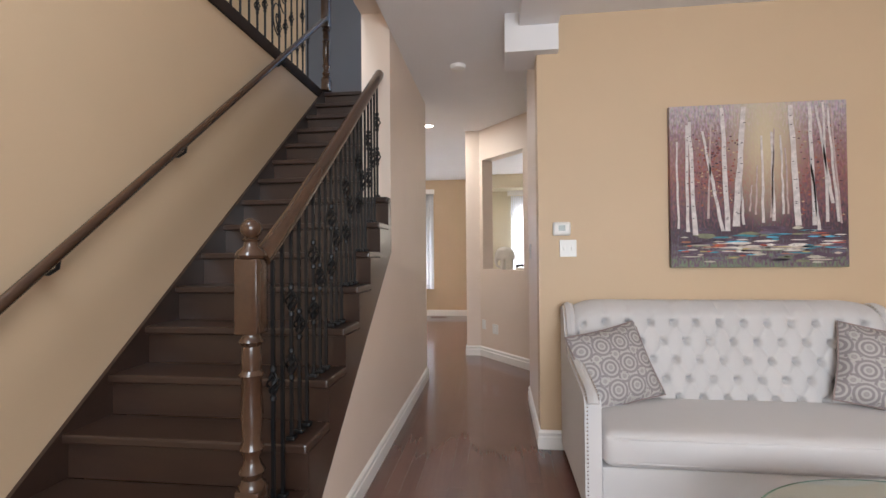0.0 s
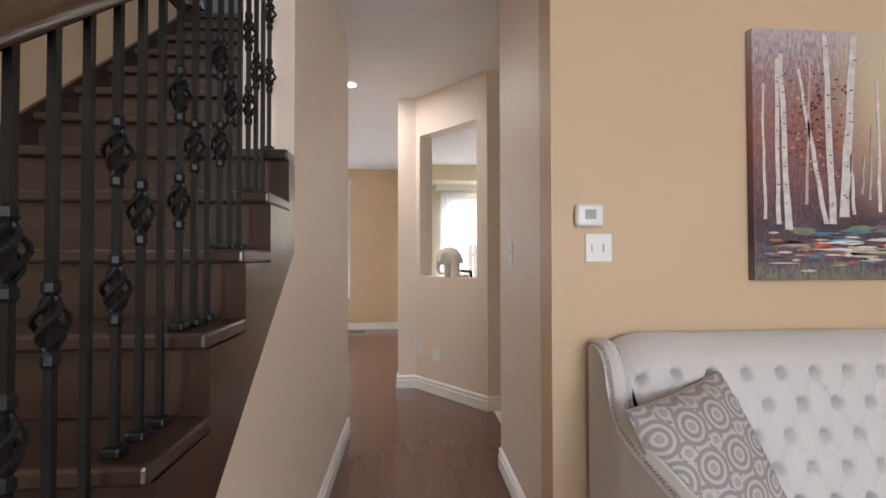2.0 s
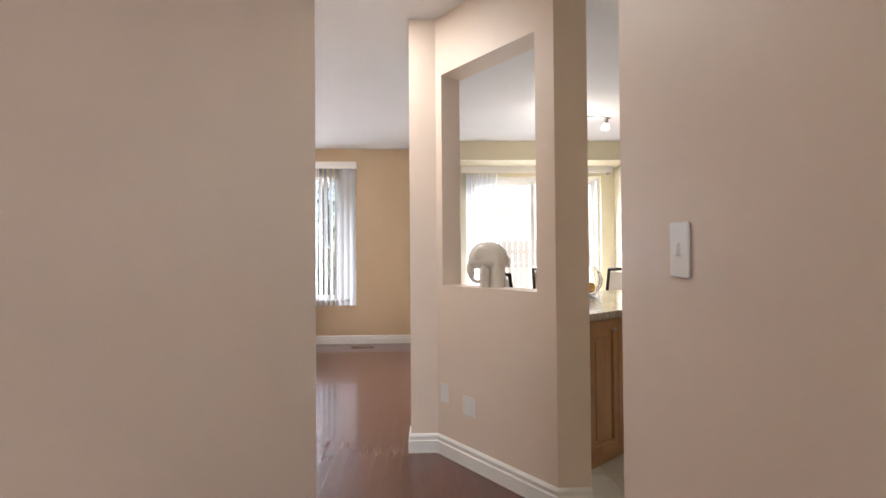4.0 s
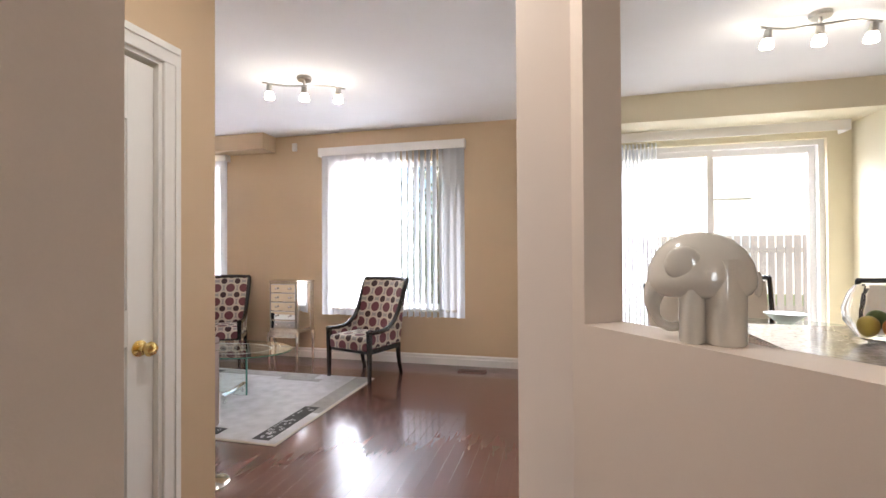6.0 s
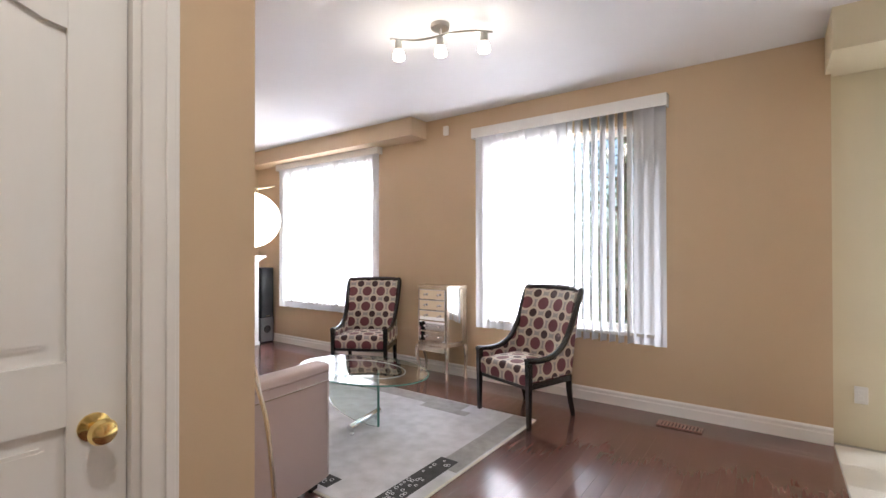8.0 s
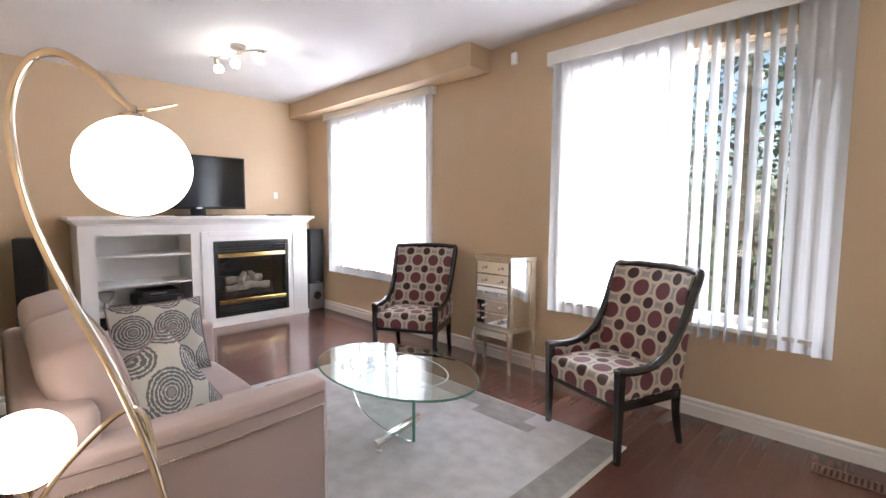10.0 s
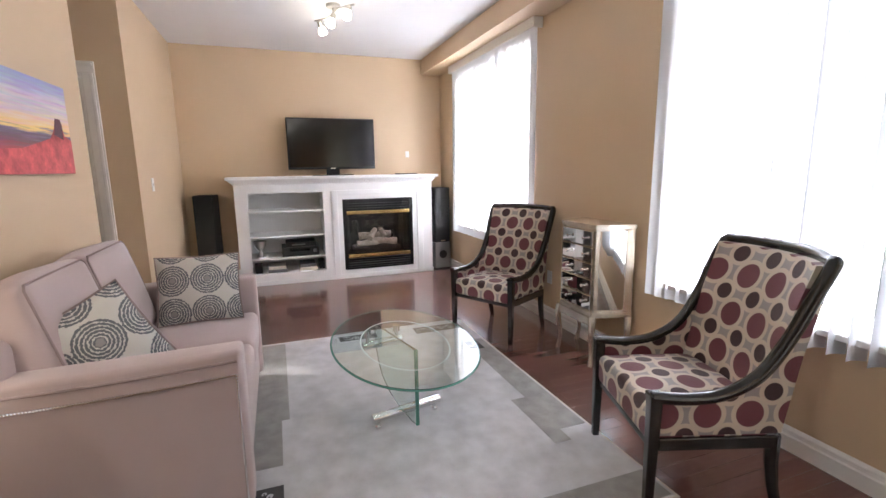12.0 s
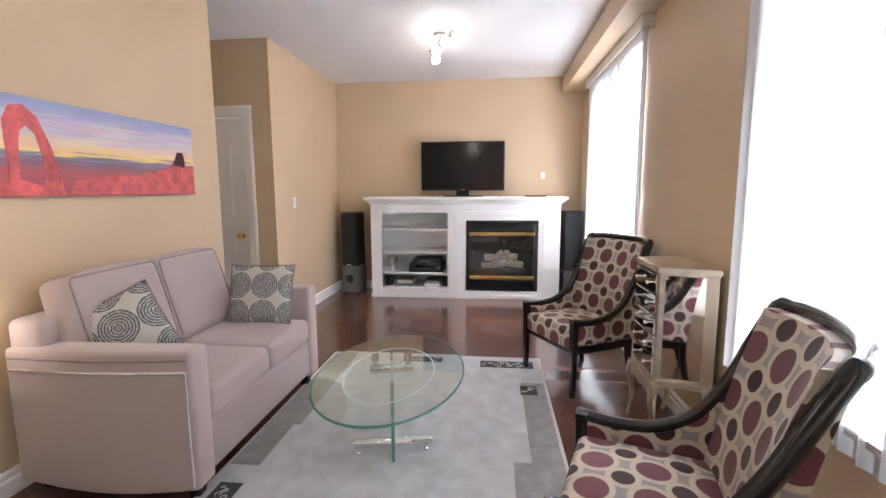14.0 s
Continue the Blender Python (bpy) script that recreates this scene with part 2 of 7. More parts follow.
extrude_profile(bm, [(SE, 0.0), (4.42, 0.0), (4.42, 5.3), (SE, 5.3)], -0.99, HX, "x")
# spandrel under the open side of the stairs
extrude_profile(bm, [(1.32, 0.0), (SE, 0.0), (SE, (SE - 1.32) * 0.8)], -0.91, HX, "x")
tagged(part("wall_hall_west", bm, M_WALL_H), kind="structure")
# upstairs
wall("wall_upstairs_west", -3.9, -2.75, -3.75, 6.2, UP, 5.3, M_WALL)
wall("wall_upstairs_northwest", -3.75, 6.05, -2.75, 6.2, UP, 5.3, M_WALL)
wall("wall_upstairs_north", -2.75, 6.05, -0.77, 6.2, UP, 5.3, M_GREY)
wall("wall_upstairs_south", -3.75, -2.75, -0.77, -2.6, UP, 5.3, M_WALL)
# the opening in this wall is made for the added upstairs light
wall("wall_upstairs_east", -0.99, -2.6, HX, SE, UP + 0.002, 5.3, M_WALL_H, [(-1.6, 0.2, 3.6, 4.9)])
tagged(part("ceiling_upstairs", boxes((-3.9, -2.75, 5.3, -0.7, 6.2, 5.42)), M_CEIL), kind="structure")
tagged(part("floor_upstairs", boxes((-3.75, -2.6, 2.775, -1.815, 6.05, UP), (-1.81, 4.30, ZC + 0.004, -0.99, 6.05, UP)), M_STAIR), "dark wooden upper floor with a dark edge board", "floor", kind="structure")
# pass-through wall with its opening, set on the diagonal
PA, PB = Vector((-0.30, 5.52)), Vector((0.262, 4.81))
PD = (PB - PA).normalized()
PN = Vector((-PD.y, PD.x))
if PN.x < 0:
    PN = -PN
TH = 0.155
LEN = (PB - PA).length
OP0, OP1 = 0.055, 0.79


def along(s, d=0.0):
    p = PA + PD * s + PN * d
    return (p.x, p.y)


bm = bmesh.new()
prism(bm, [(-0.47, 5.52), along(0), along(OP0), along(OP0, TH), along(-0.06, TH + 0.004), (-0.47, 5.66)], 0, ZC)
prism(bm, [along(OP1), along(LEN), (0.425, 4.81), (0.425, 4.90), along(LEN, TH), along(OP1, TH)], 0, ZC)
prism(bm, [along(OP0), along(OP1), along(OP1, TH), along(OP0, TH)], 0, 1.052)
prism(bm, [along(OP0), along(OP1), along(OP1, TH), along(OP0, TH)], 2.373, ZC)
bmesh.ops.remove_doubles(bm, verts=bm.verts, dist=1e-4)
tagged(part("wall_pass_through", bm, M_WALL_H), kind="structure")
# ceilings and bulkheads
tagged(part("ceiling", boxes((-7.25, 4.42, ZC, 3.4, 9.37, ZC + 0.12), (HX, -2.75, ZC, 3.55, 4.42, ZC + 0.12)), M_CEIL), "flat white painted ceiling", "ceiling", kind="structure")
tagged(part("bulkhead_family", boxes((-7.05, 8.84, 2.552, -3.80, YN, ZC)), M_WALL), "tan painted bulkhead above the window", "bulkhead", kind="structure")
tagged(part("bulkhead_kitchen", boxes((-0.39, 8.63, 2.49, 2.36, 9.17, ZC)), M_WALL_K), "pale yellow bulkhead above the patio door", "bulkhead", kind="structure")
tagged(part("bulkhead_hall", boxes((-0.03, 2.80, 2.50, 0.30, 2.868, ZC), (-0.03, 2.868, 2.50, 0.178, 3.1, ZC), (0.06, -2.6, 2.66, 0.30, 2.80, ZC)), M_CEIL), "white boxed beam where the hall begins", "bulkhead", kind="structure")


# ---- stairs ----
RISE, GO = 0.1785, 0.212


def nose(k):
    return 1.52 + (k - 3) * GO


stairs = thing("staircase", label="dark walnut stained wooden staircase with open side", category="staircase")
TE = -0.792
for k in range(1, 17):
    bm = bmesh.new()
    y1 = nose(k) + GO + 0.03
    if k < 9:
        box(bm, -1.808, nose(k), k * RISE - 0.036, TE, min(y1, SE - 0.004), k * RISE, bevel=0.008)
    elif k == 9:
        box(bm, -1.808, nose(k), k * RISE - 0.036, TE, SE - 0.004, k * RISE, bevel=0.008)
        box(bm, -1.808, SE - 0.004, k * RISE - 0.034, -0.992, y1, k * RISE - 0.0005)
    else:
        box(bm, -1.808, nose(k), k * RISE - 0.036, -0.992, y1, k * RISE, bevel=0.008)
    part("tread", bm, M_STAIR, stairs)
    part("riser", boxes((-1.806, nose(k) + 0.028, (k - 1) * RISE, -0.825 if k < 10 else -0.993, nose(k) + 0.046, k * RISE - 0.036)), M_STAIR, stairs)
bm = bmesh.new()


def slope(y):
    return max(0.0, (y - 1.335) * 0.8)


for k in range(1, 10):
    ya, yb = (1.10 if k == 1 else nose(k) + 0.024), min(nose(k + 1) + 0.024, SE - 0.004)
    za, zb, zt = slope(ya), slope(yb), k * RISE - 0.037
    extrude_profile(bm, [(ya, za), (yb, zb), (yb, zt), (ya, zt)], -0.826, HX + 0.0025, "x")
bmesh.ops.remove_doubles(bm, verts=bm.verts, dist=1e-5)
part("stringer", bm, M_STAIR, stairs, "dark stained side board of the stairs")
bm = bmesh.new()
ys, zs = nose(1) - 0.03, 0.17
bm_l = (4.30 - ys) * RISE / GO
extrude_profile(bm, [(ys - 0.02, 0.0), (ys + 0.18, 0.0), (4.30, bm_l - 0.10), (4.30, bm_l + zs), (ys, zs)], -1.808, -1.790, "x")
part("skirting", bm, M_STAIR, stairs, "dark stained skirting along the wall")

# carved newel post
railing = thing("stair_railing", label="varnished walnut handrail on black twisted iron balusters", category="railing")
NX, NY = -0.912, 1.362


def square_post(bm, x, y, z0, z1, w, bevel=0.006):
    box(bm, x - w / 2, y - w / 2, z0, x + w / 2, y + w / 2, z1, bevel=bevel)


def newel(parent, x, y, z0, h):
    bm = bmesh.new()
    square_post(bm, x, y, z0, z0 + 0.10 * h, 0.082)
    lathe(bm, [(0.045, 0.0), (0.045, 0.012), (0.031, 0.03), (0.044, 0.055), (0.030, 0.08), (0.026, 0.10), (0.040, 0.13), (0.030, 0.16), (0.037, 0.24), (0.032, 0.36), (0.042, 0.375), (0.030, 0.39), (0.035, 0.43), (0.030, 0.47), (0.042, 0.485), (0.031, 0.50), (0.031, 0.512)], 20, (x, y, z0 + 0.10 * h))
    square_post(bm, x, y, z0 + 0.10 * h + 0.51, z0 + h - 0.15, 0.082, 0.008)
    lathe(bm, [(0.046, 0.0), (0.052, 0.01), (0.046, 0.024), (0.026, 0.04), (0.022, 0.055), (0.030, 0.062), (0.020, 0.07)], 20, (x, y, z0 + h - 0.15))
    post = part("newel", bm, M_RAIL, parent, "carved walnut newel post", smooth=True)
    bm = bmesh.new()
    bmesh.ops.create_uvsphere(bm, u_segments=20, v_segments=12, radius=0.035, matrix=Matrix.Translation((x, y, z0 + h - 0.050)))
    part("finial", bm, M_RAIL, post, "round turned ball", smooth=True)
    return post


newel(railing, NX, NY, 2 * RISE, 1.014)


def rail_z(y):
    return 1.232 + (y - 1.408) * 0.812


bm = bmesh.new()
tube(bm, [(NX + 0.02, NY + 0.03, rail_z(NY + 0.03)), (-0.878, 1.6, rail_z(1.6)), (-0.870, 2.2, rail_z(2.2)), (-0.868, SE + 0.002, rail_z(SE))], 0.033, 14, (0.95, 1.0))
part("handrail", bm, M_RAIL, railing, "rounded walnut handrail", smooth=True)


def basket(bm, x, y, z, h=0.085, r=0.021):
    for a in range(4):
        tube(bm, [(x + r * math.sin(math.pi * t / 8) * math.cos(a * math.pi / 2 + t * 0.5), y + r * math.sin(math.pi * t / 8) * math.sin(a * math.pi / 2 + t * 0.5), z - h / 2 + h * t / 8) for t in range(9)], 0.0045, 5)
    for s in (-1, 1):
        lathe(bm, [(0.008, -0.012), (0.012, -0.006), (0.012, 0.006), (0.008, 0.012)], 8, (x, y, z + s * (h / 2 + 0.008)))


def baluster(parent, x, y, z0, z1, style):
    """A square iron bar with one or two basket knuckles and a foot shoe."""
    bm = bmesh.new()
    w = 0.006
    box(bm, x - w, y - w, z0, x + w, y + w, z1)
    b = part("baluster", bm, M_IRON, parent)
    for f in {0: [0.5], 1: [0.36, 0.66], 2: [0.28], 3: []}[style]:
        bm = bmesh.new()
        basket(bm, x, y, z0 + (z1 - z0) * f)
        part("basket", bm, M_IRON, b, "wrought iron basket knuckle")
    bm = bmesh.new()
    box(bm, x - 0.017, y - 0.017, z0, x + 0.017, y + 0.017, z0 + 0.018, bevel=0.005)
    part("shoe", bm, M_IRON, b)


n = 0
for k in range(2, 10):
    for off in (0.045, 0.115, 0.185):
        y = nose(k) + off
        if NY + 0.06 < y < SE - 0.02:
            baluster(railing, -0.868, y, k * RISE, rail_z(y) - 0.03, (0, 3, 1)[n % 3])
            n += 1
wall_rail = thing("wall_handrail", label="dark walnut handrail fixed along the stair wall", category="handrail")
bm = bmesh.new()
tube(bm, [(-1.73, y, 1.825 + (y - 2.14) * 0.842) for y in (-0.9, 1.0, 2.5, 4.20)], 0.021, 12, (0.9, 1.1))
part("rail", bm, M_RAIL, wall_rail, smooth=True)
for y in (0.3, 1.45, 2.16, 3.3):
    z = 1.825 + (y - 2.14) * 0.842
    bm = bmesh.new()
    tube(bm, [(-1.806, y, z - 0.075), (-1.77, y, z - 0.075), (-1.735, y, z - 0.055), (-1.73, y, z - 0.02)], 0.008, 8)
    lathe(bm, [(0.028, -0.004), (0.028, 0.004)], 12, (-1.80, y, z - 0.075))
    part("bracket", bm, M_IRON, wall_rail, "dark metal bracket", smooth=True)
# gallery railing upstairs
gallery = thing("gallery_railing", label="black iron balusters under a walnut rail upstairs", category="railing")
GX = -1.86
n = 0
y = 4.05
while y > 0.2:
    baluster(gallery, GX, y, UP, UP + 0.90, (0, 1, 2)[n % 3])
    n += 1
    y -= 0.115
newel(gallery, GX + 0.11, 4.24, UP, 1.12)
bm = bmesh.new()
tube(bm, [(GX, 0.1, UP + 0.93), (GX, 3.7, UP + 0.93), (GX, 4.0, UP + 0.95), (GX + 0.10, 4.22, UP + 1.0)], 0.030, 12)
part("handrail", bm, M_RAIL, gallery, smooth=True)
for s in (0, 1):
    bm = bmesh.new()
    for c in (-1, 1):
        tube(bm, [(GX, 2.6 + s * 0.9 + c * 0.05 + 0.045 * t / 10 * math.cos(c * t * 0.55), UP + 0.45 + c * 0.12 + 0.075 * t / 10 * math.sin(t * 0.55)) for t in range(22)], 0.006, 6)
    part("scroll", bm, M_IRON, gallery, "curled iron scroll", smooth=True)
bm = bmesh.new()
box(bm, -1.815, -2.5, 2.775, -1.795, 4.30, UP + 0.012, bevel=0.004)
tagged(part("trim_gallery_edge", bm, mat("dark_edge_board", (0.030, 0.018, 0.013), 0.75, vary=0.2, spec=0.2)), kind="structure")
bm = bmesh.new()
tube(bm, [(-1.03, 4.45, UP + 0.95), (-1.03, 6.0, UP + 0.5)], 0.03, 10)
tube(bm, [(-1.03, 4.5, UP), (-1.03, 4.5, UP + 0.94)], 0.03, 8)
tagged(part("upper_handrail", bm, M_RAIL, smooth=True), "dark walnut handrail beside the upper landing", "handrail")


# ---- trim, doors and windows ----
def baseboard(pts, h=0.118, name="baseboard"):
    """A moulded board along a line of floor points; the room lies to the left of the line."""
    bm = bmesh.new()
    P = [Vector(p) for p in pts]
    prof = [(0.0, 0.0), (0.016, 0.0), (0.016, 0.62 * h), (0.010, 0.68 * h), (0.010, 0.80 * h), (0.014, 0.84 * h), (0.012, 0.90 * h), (0.005, 0.97 * h), (0.0, h)]
    rings = []
    for i, p in enumerate(P):
        d0 = (P[i] - P[i - 1]).normalized() if i else (P[1] - P[0]).normalized()
        d1 = (P[i + 1] - P[i]).normalized() if i + 1 < len(P) else d0
        n0, n1 = Vector((-d0.y, d0.x)), Vector((-d1.y, d1.x))
        mdir = (n0 + n1) / max(1 + n0.dot(n1), 0.2)
        rings.append([bm.verts.new((p.x + mdir.x * (o + 0.001), p.y + mdir.y * (o + 0.001), z)) for o, z in prof])
    for a, b in zip(rings, rings[1:]):
        for i in range(len(prof)):
            j = (i + 1) % len(prof)
            bm.faces.new((a[i], b[i], b[j], a[j]))
    bm.faces.new(rings[0])
    bm.faces.new(rings[-1][::-1])
    return tagged(part(name, bm, M_TRIM), "white moulded baseboard along the wall foot", "baseboard", kind="structure")


baseboard([(-1.91, 4.42), (HX, 4.42), (HX, 1.36)])
baseboard([(-1.91, 4.68), (-1.91, 4.44)])
baseboard([(-4.385, 4.2), (-4.385, 5.85), (-1.91, 5.85), (-1.91, 5.64)])
baseboard([(-7.05, YN), (-7.05, 5.90), (-5.20, 5.90), (-5.20, 5.715)])
baseboard([(-0.36, YN), (-7.03, YN)])
baseboard([along(-0.06, TH + 0.004), (-0.47, 5.66), (-0.47, 5.52), along(0), along(LEN), (0.425, 4.81)][::-1])
baseboard([(3.38, 2.87), (0.17, 2.87), (0.17, 3.84)])


def panel_door(name, w, h, label, knob_side=1):
    """A white moulded two-panel door with an arched upper panel; hinge edge at x=0, face towards -y."""
    t = thing(name, label=label, category="door", kind="structure")
    bm = bmesh.new()
    st = 0.115
    d = 0.036
    zs = [0.22, 0.92, 1.06, h - 0.24]
    box(bm, 0, 0, 0.008, st, d, h, bevel=0.002)
    box(bm, w - st, 0, 0.008, w, d, h, bevel=0.002)
    box(bm, st, 0, 0.008, w - st, d, zs[0])
    box(bm, st, 0, zs[1], w - st, d, zs[2])
    # arched top rail
    k = 12
    pts = [(st, h), (st, zs[3])] + [(st + (w - 2 * st) * i / k, zs[3] + 0.10 * (0.5 - 0.5 * math.cos(2 * math.pi * i / k))) for i in range(1, k)] + [(w - st, zs[3]), (w - st, h)]
    p = [bm.verts.new((x, 0, z)) for x, z in pts]
    q = [bm.verts.new((x, d, z)) for x, z in pts]
    bm.faces.new(p)
    bm.faces.new(q[::-1])
    for i in range(len(pts)):
        j = (i + 1) % len(pts)
        bm.faces.new((p[i], q[i], q[j], p[j]))
    bmesh.ops.triangulate(bm, faces=[f for f in bm.faces if len(f.verts) > 4])
    part("frame", bm, M_DOOR, t)
    for z0, z1 in ((zs[0], zs[1]), (zs[2], zs[3] + 0.10)):
        bm = bmesh.new()
        box(bm, st - 0.002, 0.012, z0 - 0.002, w - st + 0.002, d - 0.004, z1 + 0.002)
        vs = box(bm, st + 0.035, 0.004, z0 + 0.035, w - st - 0.035, 0.014, z1 - (0.035 if z0 < 1 else 0.11))
        bmesh.ops.bevel(bm, geom=list({e for v in vs for e in v.link_edges}), offset=0.008, segments=2, affect="EDGES")
        part("panel", bm, M_DOOR, t)
    kx = w - 0.065
    bm = bmesh.new()
    vs = lathe(bm, [(0.032, 0.0), (0.032, 0.006), (0.014, 0.012), (0.012, 0.030), (0.024, 0.042), (0.029, 0.056), (0.024, 0.068), (0.008, 0.074)], 18)
    bmesh.ops.transform(bm, matrix=pose(kx, 0, 0.905, 90, 0, 0), verts=vs)
    part("door_knob", bm, M_BRASS, t, "polished brass knob", smooth=True)
    bm = boxes((w - 0.001, 0.006, 0.875, w + 0.002, 0.030, 0.935))
    part("latch_plate", bm, M_BRASS, t, "brass latch plate")
    return t


def casing(name, w, h, m):
    """Moulded casing round a doorway of that clear size, face towards -y, plus the jambs."""
    t = thing(name, m, "white moulded door casing", "door casing", kind="structure")
    c = 0.085
    for x0, x1, z0, z1 in ((-c, 0.0, 0.0, h), (w, w + c, 0.0, h)):
        bm = bmesh.new()
        box(bm, x0, -0.017, z0, x1, 0.0, z1, bevel=0.004)
        box(bm, x0 + 0.012 if x0 < 0 else x0 + 0.05, -0.024, z0, x1 - 0.05 if x0 < 0 else x1 - 0.012, -0.016, z1, bevel=0.003)
        part("jamb_casing", bm, M_TRIM, t)
    bm = bmesh.new()
    box(bm, -c, -0.017, h, w + c, 0.0, h + c, bevel=0.004)
    box(bm, -c + 0.012, -0.024, h + 0.05, w + c - 0.012, -0.016, h + c - 0.012, bevel=0.003)
    part("head_casing", bm, M_TRIM, t)
    part("jamb", boxes((-0.001, -0.002, 0, 0.016, 0.12, h), (w - 0.016, -0.002, 0, w + 0.001, 0.12, h), (0.016, -0.002, h - 0.016, w - 0.016, 0.12, h + 0.001)), M_TRIM, t)
    return t


M_BRASS = mat("polished_brass", (0.83, 0.62, 0.26), 0.16, metal=1.0, vary=0.05, bump=0.0)
M_CHROME = mat("chrome", (0.80, 0.80, 0.81), 0.08, metal=1.0, vary=0.02, bump=0.0)
M_NICKEL = mat("brushed_nickel", (0.55, 0.53, 0.50), 0.28, metal=1.0, vary=0.05, bump=0.02)
M_PLASTIC = mat("white_plastic", (0.80, 0.79, 0.76), 0.35, vary=0.02, bump=0.0)
# closet door in the alcove and the door of the recess
mc = pose(-1.91, 4.77, 0, 0, 0, 90)
casing("door_casing_1", 0.78, 2.06, mc)
dc = panel_door("door_1", 0.744, 2.03, "closed white moulded panel door with brass knob")
dc.matrix_world = mc @ pose(0.018, 0.022, 0)
mr = pose(-5.20, 4.865, 0, 0, 0, 90)
casing("door_casing_2", 0.76, 2.06, mr)
dr = panel_door("door_2", 0.724, 2.03, "closed white moulded panel door in the recess")
dr.matrix_world = mr @ pose(0.018, 0.022, 0)


def window(name, x0, x1, z0, z1, y, panes=2):
    t = thing(name, label="white vinyl window, behind blinds where in view, added where unseen", category="window", kind="structure")
    f = 0.05
    part("window_frame", boxes((x0, y, z0, x0 + f, y + 0.08, z1), (x1 - f, y, z0, x1, y + 0.08, z1), (x0 + f, y, z0, x1 - f, y + 0.08, z0 + f), (x0 + f, y, z1 - f, x1 - f, y + 0.08, z1)), M_TRIM, t)
    xs = [x0 + f + (x1 - x0 - 2 * f) * i / panes for i in range(panes + 1)]
    for i in range(panes):
        a, b = xs[i] + (0.02 if i else 0), xs[i + 1] - (0.02 if i < panes - 1 else 0)
        g = part("pane", boxes((a, y + 0.036, z0 + f, b, y + 0.042, z1 - f)), M_GLASS, t, "clear glass pane")
        g.visible_shadow = False
        if i:
            part("mullion", boxes((xs[i] - 0.02, y + 0.01, z0 + f, xs[i] + 0.02, y + 0.07, z1 - f)), M_TRIM, t)
    part("window_sill", boxes((x0 - 0.0, y - 0.14, z0 - 0.02, x1 + 0.0, y - 0.002, z0 + 0.006), bevel=0.003), M_TRIM, t)
    return t


window("window_1", -6.32, -4.63, 0.62, 2.40, YN + 0.1)
window("window_2", -3.0, -1.43, 0.62, 2.36, YN + 0.1)
# assumed front window, out of view, added to go with the living room light
window("added_window_front", -0.2, 2.0, 0.85, 2.35, -2.70)
# unseen window, added upstairs to go with the stair light
wu = window("added_window_upstairs", -0.9, 0.9, 3.6, 4.9, -0.04)
wu.matrix_world = pose(-0.86, -0.7, 0, 0, 0, -90)


def slat_mesh(name, h, w=0.089, wave=0.010):
    bm = bmesh.new()
    k = 6
    rows = []
    for z in (0.0, h):
        rows.append([bm.verts.new((w * (i / k - 0.5), wave * math.sin(math.pi * i / k), z)) for i in range(k + 1)])
    for i in range(k):
        bm.faces.new((rows[0][i], rows[0][i + 1], rows[1][i + 1], rows[1][i]))
    r = bmesh.ops.solidify(bm, geom=list(bm.faces), thickness=0.0008)
    me = bpy.data.meshes.new(name)
    for f in bm.faces:
        f.smooth = True
    bm.to_mesh(me)
    bm.free()
    me.materials.append(M_BLIND)
    return me


def blinds(x0, x1, z0, z1, y, turn, label, pitch=0.072):
    t = thing("vertical_blinds", label=label, category="blinds")
    bm = bmesh.new()
    box(bm, x0 - 0.03, y - 0.05, z1, x1 + 0.03, y - 0.036, z1 + 0.10, bevel=0.003)
    box(bm, x0 - 0.03, y - 0.036, z1, x0 - 0.018, YN - 0.002, z1 + 0.10)
    box(bm, x1 + 0.018, y - 0.036, z1, x1 + 0.03, YN - 0.002, z1 + 0.10)
    box(bm, x0 - 0.018, y - 0.036, z1 + 0.088, x1 + 0.018, YN - 0.002, z1 + 0.10)
    part("valance", bm, M_TRIM, t, "white boxed valance")
    me = slat_mesh("slat", z1 - z0 + 0.03)
    rnd = random.Random(4)
    x = x0 + 0.045
    while x < x1 - 0.02:
        u = (x - x0) / (x1 - x0)
        x += 0.078 if abs(turn(u)) < 30 else pitch
        o = new("slat", me)
        o.parent = t
        o.matrix_basis = pose(x0 + (x1 - x0) * u, y - 0.002 + rnd.uniform(-0.003, 0.003), z0 + rnd.uniform(-0.004, 0.004), 0, 0, turn(u) + rnd.uniform(-1.5, 1.5))
    return t


blinds(-6.45, -4.50, 0.53, 2.47, 9.06, lambda u: 7, "closed white vertical blinds glowing with daylight")
blinds(-3.13, -1.38, 0.54, 2.45, 9.06, lambda u: 7 if u < 0.55 else (72 if u < 0.88 else 7), "white vertical blinds, partly turned open", 0.073)

# patio door of the kitchen
patio = thing("door_patio", label="white framed sliding glass patio door", category="patio door", kind="structure")
X0, X1, YK = 0.22, 2.16, 9.22
part("door_frame", boxes((X0, YK, 0.02, X0 + 0.05, YK + 0.12, 2.36), (X1 - 0.05, YK, 0.02, X1, YK + 0.12, 2.36), (X0 + 0.05, YK, 0.02, X1 - 0.05, YK + 0.12, 0.06), (X0 + 0.05, YK, 2.31, X1 - 0.05, YK + 0.12, 2.36)), M_TRIM, patio)
